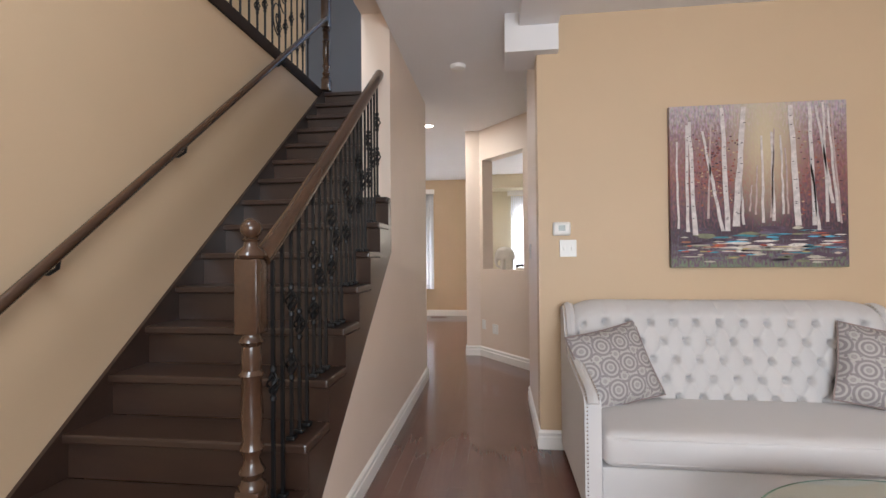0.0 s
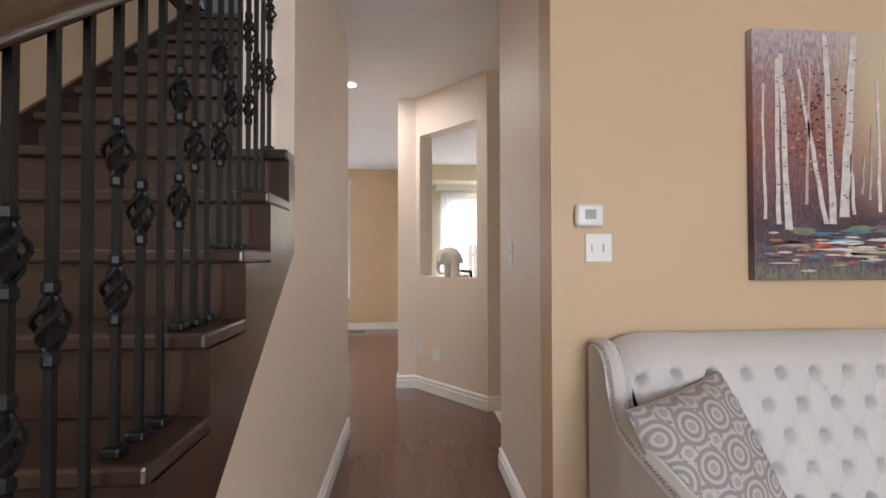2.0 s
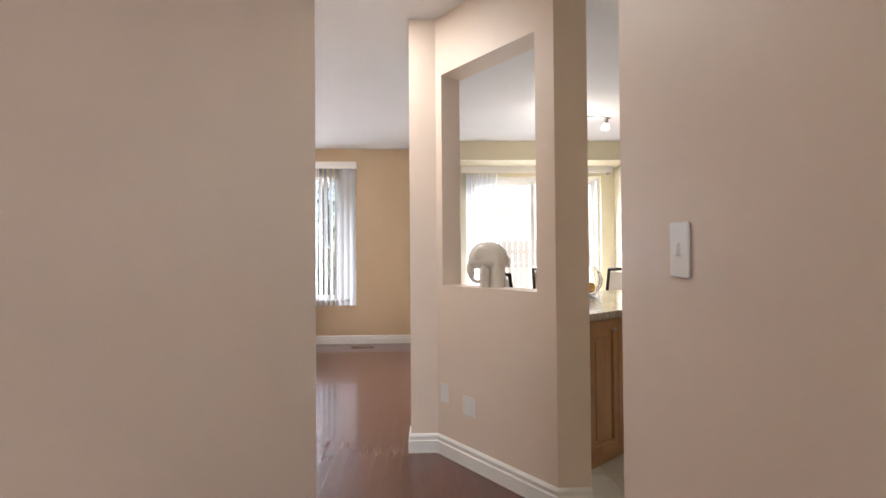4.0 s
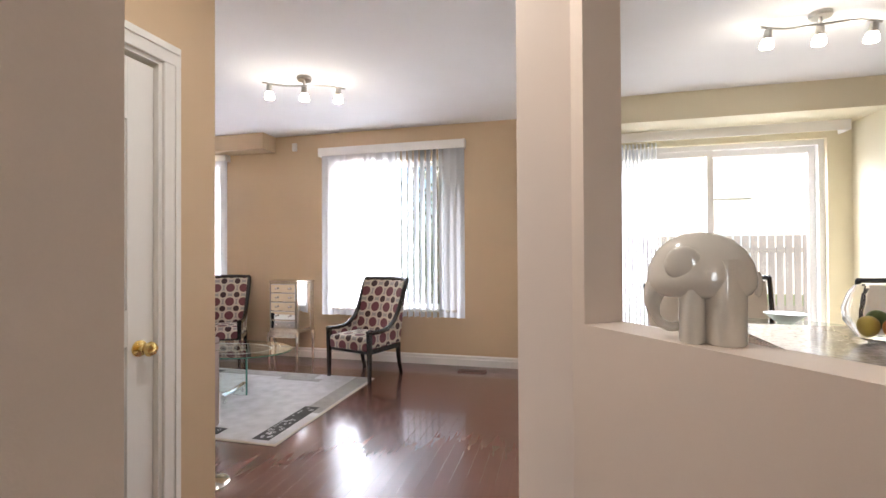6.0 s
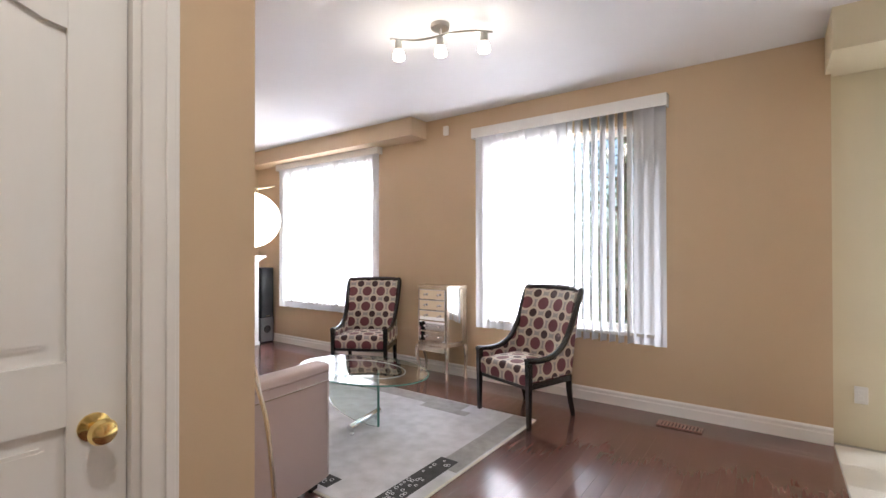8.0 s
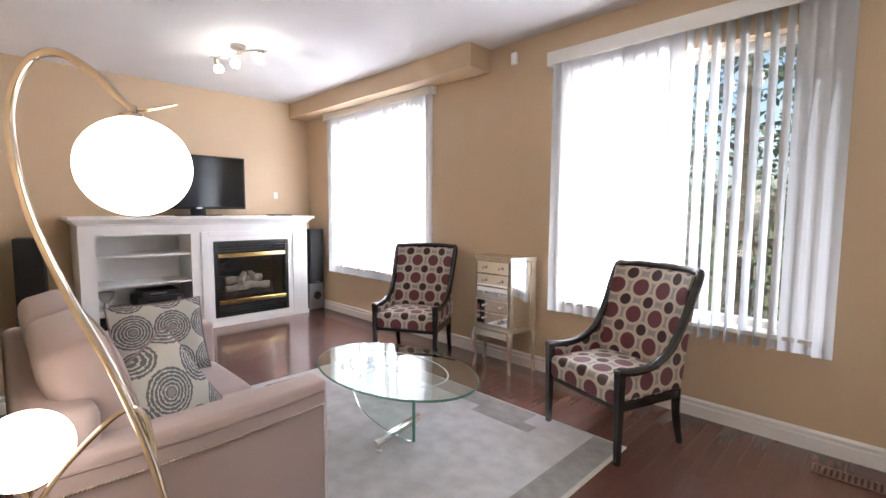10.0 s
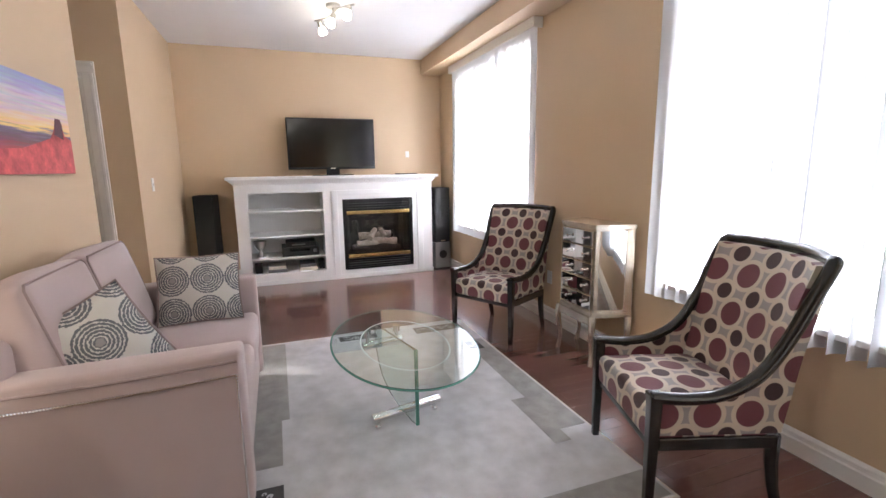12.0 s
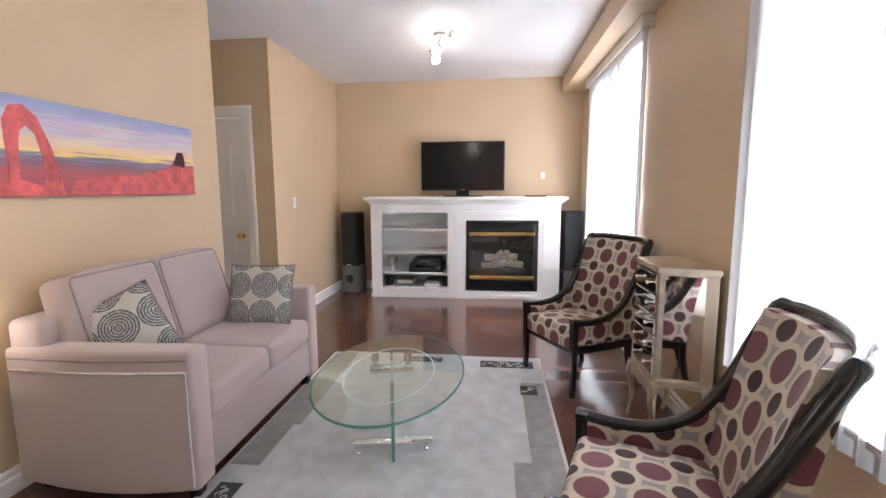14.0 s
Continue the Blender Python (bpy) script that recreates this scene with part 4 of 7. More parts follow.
for i, s in enumerate((-1, 1)):
    bm = bmesh.new()
    soft_box(bm, min(0, s * (SW - 0.125)) + 0.003, 0.18, 0.335, max(0, s * (SW - 0.125)) - 0.003, SD - 0.005, 0.485, 0.035, 0.012)
    part("seat_cushion", bm, M_SOFA, love, smooth=True)
    bm = bmesh.new()
    soft_box(bm, min(0, s * (SW - 0.115)) + 0.004, -0.09, 0.0, max(0, s * (SW - 0.115)) - 0.004, 0.085, 0.49, 0.04, 0.028)
    bmesh.ops.transform(bm, matrix=pose(0, 0.285, 0.478, 15, 0, 0), verts=bm.verts)
    c = part("back_cushion", bm, M_SOFA, love, "loose back cushion with piped edge", smooth=True)
    bm = bmesh.new()
    a, b = min(0, s * (SW - 0.115)) + 0.02, max(0, s * (SW - 0.115)) - 0.02
    ed = [(a, 0.05, 0.03), (a - 0.008, 0.055, 0.25), (a, 0.05, 0.462), (a + 0.02, 0.048, 0.48), (b - 0.02, 0.048, 0.48), (b, 0.05, 0.462), (b + 0.008, 0.055, 0.25), (b, 0.05, 0.03)]
    tube(bm, [pose(0, 0.285, 0.478, 15, 0, 0) @ Vector((x, y + 0.028, z)) for x, y, z in ed], 0.0045, 6)
    part("piping", bm, M_PIPE, c, smooth=True)
for x in (-SW + 0.08, SW - 0.08):
    for y in (0.10, SD - 0.07):
        bm = bmesh.new()
        box(bm, x - 0.035, y - 0.035, 0, x + 0.035, y + 0.035, 0.10, bevel=0.006)
        for v in bm.verts:
            if v.co.z < 0.02:
                v.co.x += (x - v.co.x) * 0.3
                v.co.y += (y - v.co.y) * 0.3
        part("foot", bm, M_EBONY, love, "short black wooden foot")
pillow(pose(-3.715, 6.475, 0.492, -19, 0, 93), 0.43, 0.385, 0.13, M_PIL, "grey and cream medallion cushion on the loveseat", 1)
pillow(pose(-2.90, 6.36, 0.525, 16, 25, -56), 0.35, 0.37, 0.14, M_PIL, "grey and cream medallion cushion leaning at the arm", 2)

# ---- ivory tufted sofa ----
ws = thing("tufted_sofa", pose(0, 0, 0), "ivory button-tufted sofa with nailhead arms", "sofa")
WX0, WX1, WY1, WY0 = 0.295, 2.06, 2.83, 2.06
bm = bmesh.new()
nu, nv = 250, 76
bx0, bx1, bz0, bz1 = WX0 + 0.05, WX1 - 0.05, 0.40, 0.945
grid = []
for j in range(nv + 1):
    row = []
    for i in range(nu + 1):
        x = bx0 + (bx1 - bx0) * i / nu
        z = bz0 + (bz1 - bz0) * j / nv
        a, b = (x - 0.40) / 0.124 + (z - 0.83) / 0.20, (x - 0.40) / 0.124 - (z - 0.83) / 0.20
        da, db = a - round(a), b - round(b)
        dist = math.hypot(0.124 * (da + db) / 2, 0.20 * (da - db) / 2)
        crease = abs(math.sin(math.pi * a) * math.sin(math.pi * b)) ** 0.20
        fade = max(0.0, min(1.0, (0.905 - z) / 0.05))
        pleat = 0.012 * abs(math.sin(math.pi * (x - 0.40) / 0.124)) ** 0.4
        pit = math.exp(-((dist / 0.0145) ** 2)) if z < 0.90 else 0.0
        dep = 0.040 + fade * 0.018 * (crease - 1) + (1 - fade) * (pleat - 0.012) - 0.050 * pit
        roll = -0.075 * max(0.0, (z - 0.86) / 0.085) ** 2
        yb = 2.60 + 0.10 * (z - 0.40) / 0.545 - dep - roll
        ex = min(1.0, (x - bx0) / 0.05, (bx1 - x) / 0.05)
        yb += 0.03 * (1 - ex) ** 2
        top = -0.05 * max(0.0, 1 - min(x - bx0, bx1 - x) / 0.16) ** 2 * (j / nv)
        row.append(bm.verts.new((x, yb, z + top)))
    grid.append(row)
for j in range(nv):
    for i in range(nu):
        bm.faces.new((grid[j][i], grid[j][i + 1], grid[j + 1][i + 1], grid[j + 1][i]))
rear = [[bm.verts.new((v.co.x, WY1, v.co.z)) for v in grid[r]] for r in (0, nv)]
for i in range(nu):
    bm.faces.new((grid[nv][i], grid[nv][i + 1], rear[1][i + 1], rear[1][i]))
    bm.faces.new((rear[0][i], rear[0][i + 1], grid[0][i + 1], grid[0][i]))
    bm.faces.new((rear[1][i], rear[1][i + 1], rear[0][i + 1], rear[0][i]))
for i in (0, nu):
    bm.faces.new([grid[j][i] for j in range(nv + 1)] + [rear[1][i], rear[0][i]])
bk = part("tufted_back", bm, M_WSOFA, ws, "deep diamond-tufted back", smooth=True)
rows_b = [(0.83, 0), (0.73, 1), (0.63, 0), (0.53, 1)]
for z, half in rows_b:
    x = 0.40 + 0.062 * half
    while x < bx1 - 0.02:
        bm = bmesh.new()
        bmesh.ops.create_uvsphere(bm, u_segments=8, v_segments=5, radius=0.007, matrix=Matrix.Translation((x, 2.60 + 0.10 * (z - 0.40) / 0.545 + 0.026, z)) @ Matrix.Diagonal((1, 0.5, 1, 1)))
        part("button", bm, M_WSOFA, bk, smooth=True)
        x += 0.124
for s, xo in ((-1, WX0), (1, WX1)):
    prof = [(q.x, q.y) for q in spline([(y, z, 0) for y, z in ((WY1, 0.90), (2.76, 0.905), (2.70, 0.86), (2.66, 0.74), (2.60, 0.67), (2.48, 0.635), (2.30, 0.61), (2.10, 0.575), (WY0, 0.545))], 4)]
    bm = bmesh.new()
    extrude_profile(bm, [(WY1, 0.06)] + prof + [(WY0, 0.06)], xo, xo - s * 0.075, "x")
    bmesh.ops.triangulate(bm, faces=[f for f in bm.faces if len(f.verts) > 4])
    arm = part("arm", bm, M_WSOFA, ws, "sloping winged arm", smooth=True)
    bm = bmesh.new()
    tube(bm, [(xo - s * 0.037, y, z - 0.004) for y, z in prof], 0.030, 8)
    part("arm_pad", bm, M_WSOFA, arm, smooth=True)
    bm = bmesh.new()
    for side in (0.010, 0.064):
        for (ya, za), (yb, zb) in zip(prof, prof[1:]):
            d = math.hypot(yb - ya, zb - za)
            for q in range(max(1, round(d / 0.017))):
                f = q / max(1, round(d / 0.017))
                bmesh.ops.create_icosphere(bm, subdivisions=1, radius=0.005, matrix=Matrix.Translation((xo - s * side, ya + (yb - ya) * f, za + (zb - za) * f + 0.014)))
    for q in range(26):
        bmesh.ops.create_icosphere(bm, subdivisions=1, radius=0.005, matrix=Matrix.Translation((xo - s * 0.012, WY0 - 0.001, 0.08 + 0.45 * q / 25)))
    tagged(part("nailhead_trim", bm, M_CHROME, arm, "row of bright nailheads", smooth=True), kind="stuff")
bm = bmesh.new()
box(bm, WX0 + 0.076, WY0 + 0.01, 0.07, WX1 - 0.076, 2.62, 0.26, bevel=0.015)
part("base", bm, M_WSOFA, ws, smooth=True)
bm = bmesh.new()
soft_box(bm, WX0 + 0.08, WY0 - 0.02, 0.262, WX1 - 0.08, 2.60, 0.425, 0.045, 0.014, 10)
cu = part("seat_cushion", bm, M_WSOFA, ws, "single long seat cushion with piped edges", smooth=True)
for z in (0.292, 0.398):
    bm = bmesh.new()
    tube(bm, [(WX0 + 0.082, 2.3, z), (WX0 + 0.082, WY0 + 0.06, z), (WX0 + 0.095, WY0 + 0.0, z), (WX0 + 0.14, WY0 - 0.02, z), (WX1 - 0.14, WY0 - 0.02, z), (WX1 - 0.095, WY0, z), (WX1 - 0.082, WY0 + 0.06, z)], 0.005, 6)
    part("piping", bm, M_WSOFA, cu, smooth=True)
for x in (WX0 + 0.06, WX1 - 0.06):
    for y in (WY0 + 0.06, WY1 - 0.06):
        part("foot", boxes((x - 0.025, y - 0.025, 0, x + 0.025, y + 0.025, 0.075), bevel=0.005), M_EBONY, ws)
pillow(pose(0.60, 2.44, 0.425, -24, -10, 20), 0.44, 0.42, 0.14, M_PIL2, "taupe and cream patterned cushion on the ivory sofa", 3)
pillow(pose(1.83, 2.44, 0.425, -20, 10, -16), 0.44, 0.42, 0.14, M_PIL2, "taupe and cream patterned cushion at the sofa end", 4)


# ---- glass coffee tables ----
def ellipse(bm, rx, ry, z0, z1, cx=0, cy=0, k=72):
    pts = [(cx + rx * math.cos(2 * math.pi * i / k), cy + ry * math.sin(2 * math.pi * i / k)) for i in range(k)]
    return prism(bm, pts, z0, z1)


def glass_table(m, rx, ry, label, turn=0.0):
    t = thing("coffee_table", m, label, "coffee table")
    bm = bmesh.new()
    ellipse(bm, rx, ry, 0.418, 0.430)
    bmesh.ops.rotate(bm, verts=bm.verts, cent=(0, 0, 0), matrix=Matrix.Rotation(radians(turn), 3, "Z"))
    part("tabletop", bm, M_TGLASS, t, "oval clear glass top", smooth=True)
    bm = bmesh.new()
    tube(bm, [((rx + 0.001) * math.cos(2 * math.pi * i / 72), (ry + 0.001) * math.sin(2 * math.pi * i / 72), 0.424) for i in range(73)], 0.0045, 6)
    bmesh.ops.rotate(bm, verts=bm.verts, cent=(0, 0, 0), matrix=Matrix.Rotation(radians(turn), 3, "Z"))
    part("edge", bm, M_GEDGE, t, "green polished glass edge", smooth=True)
    bm = bmesh.new()
    tube(bm, [(rx * 0.62 * math.cos(2 * math.pi * i / 60) + 0.03, ry * 0.60 * math.sin(2 * math.pi * i / 60), 0.4312) for i in range(61)], 0.0034, 6, (1, 0.4))
    bmesh.ops.rotate(bm, verts=bm.verts, cent=(0, 0, 0), matrix=Matrix.Rotation(radians(turn), 3, "Z"))
    part("engraved_ring", bm, M_CUT, t, "cut oval line", smooth=True)
    bm = bmesh.new()
    for s in (-1,):
        rows = [[bm.verts.new((p.x, y, p.z)) for y in (-0.007, 0.007)] for p in spline([(-0.34, 0, 0.30), (-0.26, 0, 0.13), (-0.10, 0, 0.05), (0.06, 0, 0.02), (0.14, 0, 0.02)], 5)]
        tops = [[bm.verts.new((p.x, y, p.z)) for y in (-0.007, 0.007)] for p in spline([(-0.34, 0, 0.416), (-0.20, 0, 0.416), (-0.02, 0, 0.416), (0.10, 0, 0.416), (0.14, 0, 0.416)], 5)]
        for i in range(len(rows) - 1):
            a, b, c, d = rows[i], rows[i + 1], tops[i + 1], tops[i]
            bm.faces.new((a[0], b[0], c[0], d[0]))
            bm.faces.new((a[1], d[1], c[1], b[1]))
            bm.faces.new((a[0], a[1], b[1], b[0]))
            bm.faces.new((d[0], c[0], c[1], d[1]))
        bm.faces.new((rows[0][0], tops[0][0], tops[0][1], rows[0][1]))
        bm.faces.new((rows[-1][0], rows[-1][1], tops[-1][1], tops[-1][0]))
    part("glass_fin", bm, M_TGLASS, t, "upright green glass fin")
    part("fin_edge", boxes((0.137, -0.0085, 0.018, 0.146, 0.0085, 0.416)), M_GEDGE, t, "dark green glass edge")
    for x, w, z in ((0.03, 0.20, 0.060), (-0.25, 0.12, 0.33)):
        bm = bmesh.new()
        vs = lathe(bm, [(0.022, -w), (0.024, -w + 0.004), (0.024, w - 0.004), (0.022, w)], 16)
        bmesh.ops.transform(bm, matrix=pose(x, 0, z, 90, 0, 0), verts=vs)
        b = part("crossbar", bm, M_CHROME, t, "chrome tube foot", smooth=True)
        for s in (-1, 1):
            bm = bmesh.new()
            if z < 0.2:
                lathe(bm, [(0.012, 0.0), (0.016, 0.004), (0.016, 0.016), (0.010, 0.022), (0.010, 0.040)], 12, (x, s * (w - 0.03), 0.0))
            else:
                lathe(bm, [(0.010, 0.0), (0.010, 0.05), (0.020, 0.052), (0.020, 0.086)], 12, (x, s * (w - 0.03), z))
            part("stud", bm, M_CHROME, b, smooth=True)
    return t


glass_table(pose(-3.155, 7.485, 0.0115, 0, 0, 13), 0.560, 0.362, "oval glass coffee table on a chrome base", -13)
glass_table(pose(1.16, 1.25, 0, 0, 0, 90), 0.43, 0.52, "oval glass coffee table before the ivory sofa")

# ---- rug ----
rug = thing("area_rug", label="pale grey area rug with dark patterned border blocks", category="rug")
RX0, RX1, RY0, RY1 = -4.54, -2.165, 6.69, 8.365
part("binding", boxes((RX0, RY0, 0.0, RX1, RY1, 0.008)), M_RUGE, rug)
part("field", boxes((RX0 + 0.012, RY0 + 0.012, 0.008, RX1 - 0.012, RY1 - 0.012, 0.011)), M_RUG, rug)
for a, b, c, d in ((-4.50, 6.71, -3.35, 6.90), (-3.35, 6.71, -2.95, 6.86), (-4.05, 8.19, -2.75, 8.345), (-3.1, 8.10, -2.65, 8.19), (-2.35, 7.30, -2.185, 8.34)):
    part("border_block", boxes((a, b, 0.011, c, d, 0.0125)), M_RUG2, rug, "mid-grey border block")
for a, b, c, d in ((-2.81, 6.75, -2.67, 6.86), (-2.38, 6.74, -2.25, 7.42), (-4.00, 8.18, -3.86, 8.29), (-4.44, 7.90, -4.31, 8.30), (-4.46, 7.30, -4.36, 7.60)):
    blk = part("pattern_block", boxes((a, b, 0.011, c, d, 0.0127)), M_RUG3, rug, "charcoal block with pale scrolls")
    bm = bmesh.new()
    rnd = random.Random(int(abs(a * 100 + b * 10)))
    k = max(2, round((c - a) * (d - b) / 0.0025))
    for i in range(k):
        px, py, r0 = rnd.uniform(a + 0.02, c - 0.02), rnd.uniform(b + 0.02, d - 0.02), rnd.uniform(0.008, 0.016)
        tube(bm, [(px + r0 * math.cos(w * 0.7) * (0.4 + w / 9), py + r0 * math.sin(w * 0.7) * (0.4 + w / 9), 0.0128) for w in range(9)], 0.0032, 5, (1, 0.25))
    tagged(part("scrolls", bm, M_RUG, blk), kind="stuff")


# ---- fireplace wall ----
unit = thing("mantel_unit", label="white mantel cabinet with open shelves and fireplace", category="mantel")
FX = -6.55
part("body_frame", boxes((FX - 0.02, 6.47, 0.0, FX, 6.60, 1.17), (FX - 0.02, 7.43, 0.0, FX, 7.655, 1.17), (FX - 0.02, 8.535, 0.0, FX, 8.79, 1.17), (FX - 0.02, 6.60, 0.0, FX, 7.43, 0.13), (FX - 0.02, 6.60, 1.07, FX, 7.43, 1.17), (FX - 0.02, 7.655, 0.0, FX, 8.535, 0.10), (FX - 0.02, 7.655, 0.975, FX, 8.535, 1.17)), M_WHITE, unit)
part("side_panel", boxes((-7.045, 6.47, 0, FX - 0.02, 6.49, 1.17)), M_WHITE, unit)
part("side_panel", boxes((-7.045, 8.77, 0, FX - 0.02, 8.79, 1.17)), M_WHITE, unit)
part("divider", boxes((-7.0, 7.43, 0, FX - 0.02, 7.45, 1.17)), M_WHITE, unit)
part("back_panel", boxes((-7.045, 6.49, 0, -7.03, 8.77, 1.17)), M_WHITE, unit)
part("bottom", boxes((-7.03, 6.49, 0.10, FX - 0.02, 7.43, 0.128)), M_WHITE, unit)
part("ceiling_board", boxes((-7.03, 6.49, 1.072, FX - 0.02, 7.43, 1.09)), M_WHITE, unit)
for z in (0.864, 0.571, 0.309):
    part("shelf", boxes((-7.03, 6.49, z - 0.018, FX - 0.024, 7.43, z)), M_WHITE, unit, "white open shelf")
bm = bmesh.new()
box(bm, -7.045, 6.395, 1.225, FX + 0.075, 8.865, 1.258, bevel=0.006)
part("mantel_top", bm, M_WHITE, unit, "white moulded mantel top")
bm = bmesh.new()
prof = [(0.0, 0.0), (0.012, 0.004), (0.018, 0.02), (0.035, 0.03), (0.05, 0.05), (0.06, 0.056), (0.0, 0.056)]
lo = 1.169
P = [(-7.045, 6.47), (FX, 6.47), (FX, 8.79), (-7.045, 8.79)]
nrm = [(0, -1), (1, -1), (1, 1), (0, 1)]
rings = [[bm.verts.new((x + nx * o, y + ny * o, lo + h)) for o, h in prof] for (x, y), (nx, ny) in zip(P, nrm)]
for a, b in zip(rings, rings[1:]):
    for i in range(len(prof)):
        bm.faces.new((a[i], b[i], b[(i + 1) % len(prof)], a[(i + 1) % len(prof)]))
bm.faces.new(rings[0])
bm.faces.new(rings[-1][::-1])
part("cornice", bm, M_WHITE, unit)
bm = bmesh.new()
for b4 in ((7.525, 0.02, 7.60, 1.085), (8.59, 0.02, 8.665, 1.085), (7.60, 1.03, 8.59, 1.085)):
    box(bm, FX, b4[0], b4[1], FX + 0.014, b4[2], b4[3], bevel=0.004)
part("surround_moulding", bm, M_WHITE, unit, "raised white moulding round the firebox")
part("plinth", boxes((FX, 6.46, 0, FX + 0.012, 8.80, 0.05), bevel=0.003), M_WHITE, unit)
fire = thing("gas_fireplace", label="black gas fireplace insert with brass bars", category="fireplace")
part("firebox", boxes((-6.99, 7.66, 0.105, -6.97, 8.53, 0.97), (-6.97, 7.66, 0.105, FX - 0.03, 7.68, 0.97), (-6.97, 8.51, 0.105, FX - 0.03, 8.53, 0.97), (-6.97, 7.68, 0.105, FX - 0.03, 8.51, 0.125), (-6.97, 7.68, 0.95, FX - 0.03, 8.51, 0.97)), M_BLACK, fire)
part("front_frame", boxes((FX - 0.03, 7.66, 0.105, FX + 0.004, 7.70, 0.97), (FX - 0.03, 8.49, 0.105, FX + 0.004, 8.53, 0.97), (FX - 0.03, 7.70, 0.94, FX + 0.004, 8.49, 0.97), (FX - 0.03, 7.70, 0.105, FX + 0.004, 8.49, 0.125), bevel=0.002), M_BLACK, fire)
for z in (0.135, 0.165, 0.195, 0.225, 0.845, 0.875, 0.905, 0.93):
    part("louvre", boxes((FX - 0.035, 7.70, z, FX + 0.002, 8.49, z + 0.014), bevel=0.003), M_BLACK, fire)
for z in (0.250, 0.785):
    part("brass_bar", boxes((FX - 0.02, 7.70, z, FX + 0.010, 8.49, z + 0.045), bevel=0.006), M_BRASS, fire, "polished brass trim bar")
gp = part("glass_front", boxes((FX - 0.05, 7.70, 0.29, FX - 0.044, 8.49, 0.79)), M_GLASS, fire, "dark glass front")
gp.visible_shadow = False
M_LOG = mat("pale_ceramic_log", (0.42, 0.36, 0.30), 0.9, vary=0.4, scale=18, bump=0.6)
M_EMBER = mat("dark_embers", (0.06, 0.05, 0.045), 0.95, vary=0.5, scale=30, bump=0.8)
rnd = random.Random(3)
part("ember_bed", boxes((-6.93, 7.80, 0.29, -6.68, 8.40, 0.36), bevel=0.02), M_EMBER, fire, smooth=True)
for (ax, ay, az), (bx_, by_, bz_), r in (((-6.75, 7.85, 0.39), (-6.78, 8.12, 0.40), 0.042), ((-6.80, 8.05, 0.42), (-6.74, 8.36, 0.40), 0.045), ((-6.86, 7.88, 0.47), (-6.82, 8.30, 0.49), 0.045), ((-6.72, 8.0, 0.45), (-6.86, 8.10, 0.55), 0.036), ((-6.74, 8.20, 0.46), (-6.84, 8.16, 0.57), 0.033)):
    bm = bmesh.new()
    pts = [Vector((ax, ay, az)).lerp(Vector((bx_, by_, bz_)), i / 6) + Vector((rnd.uniform(-0.008, 0.008),) * 3) for i in range(7)]
    tube(bm, pts, [r * rnd.uniform(0.85, 1.1) for _ in pts], 9)
    part("log", bm, M_LOG, fire, "pale ceramic log", smooth=True)
tv = thing("television", label="flat black television standing on the mantel", category="television")
bm = bmesh.new()
box(bm, -6.835, 7.075, 1.335, -6.795, 8.125, 1.945, bevel=0.008)
part("casing", bm, M_BLACK, tv, smooth=True)
part("screen", boxes((-6.796, 7.092, 1.362, -6.7925, 8.108, 1.930)), M_SCREEN, tv, "dark glossy screen")
bm = bmesh.new()
ellipse(bm, 0.11, 0.25, 1.2585, 1.272, -6.80, 7.60, 36)
part("base", bm, M_SCREEN, tv, smooth=True)
part("neck", boxes((-6.84, 7.52, 1.272, -6.815, 7.68, 1.36)), M_BLACK, tv)
part("badge", boxes((-6.796, 7.57, 1.342, -6.7935, 7.63, 1.352)), M_CHROME, tv, "small bright badge")


def tower_speaker(x, y, rz, h, split, label):
    t = thing("floor_speaker", pose(x, y, 0, 0, 0, rz), label, "loudspeaker", "floor speakers by the mantel")
    w, d = 0.105, 0.26
    part("cabinet", boxes((-d, -w, split, 0, w, h), bevel=0.006), M_BLACK, t)
    part("grille", boxes((0.0, -w + 0.008, split + 0.01, 0.012, w - 0.008, h - 0.01), bevel=0.004), M_BLACK, t, "black cloth grille")
    b = part("woofer_box", boxes((-d - 0.01, -w - 0.006, 0.015, 0.006, w + 0.006, split), bevel=0.006), M_SPKGREY, t, "grey lower box")
    bm = bmesh.new()
    vs = lathe(bm, [(0.055, 0.0), (0.052, 0.006), (0.044, 0.006), (0.03, -0.012), (0.012, -0.006)], 24)
    bmesh.ops.transform(bm, matrix=pose(0.0085, 0, split * 0.55, 0, 90, 0), verts=vs)
    part("driver", bm, M_BLACK, b, "round black driver", smooth=True)
    part("badge", boxes((0.012, -0.03, split + 0.02, 0.0135, 0.03, split + 0.028)), M_CHROME, t)
    for s in (-1, 1):
        part("foot", boxes((-d + 0.02, s * w - 0.015, 0, -0.02, s * w + 0.015, 0.015)), M_BLACK, t)
    return t


tower_speaker(-6.70, 6.13, -8, 1.06, 0.36, "tall black floor speaker with grey base")
tower_speaker(-6.60, 8.955, 4, 1.08, 0.36, "tall black floor speaker beside the window")
# things on the shelves
def box_thing(name, b6, material, label, category, bevel=0.004):
    t = thing(name, label=label, category=category)
    part("case", boxes(b6, bevel=bevel), material, t)
    return t


rec = box_thing("media_receiver", (-6.98, 6.93, 0.3095, -6.62, 7.36, 0.42), M_BLACK, "black media receiver on the shelf", "receiver")
part("display", boxes((-6.62, 7.02, 0.37, -6.618, 7.25, 0.40)), M_SCREEN, rec)
part("knob", boxes((-6.62, 7.29, 0.35, -6.605, 7.33, 0.39), bevel=0.006), M_SPKGREY, rec)
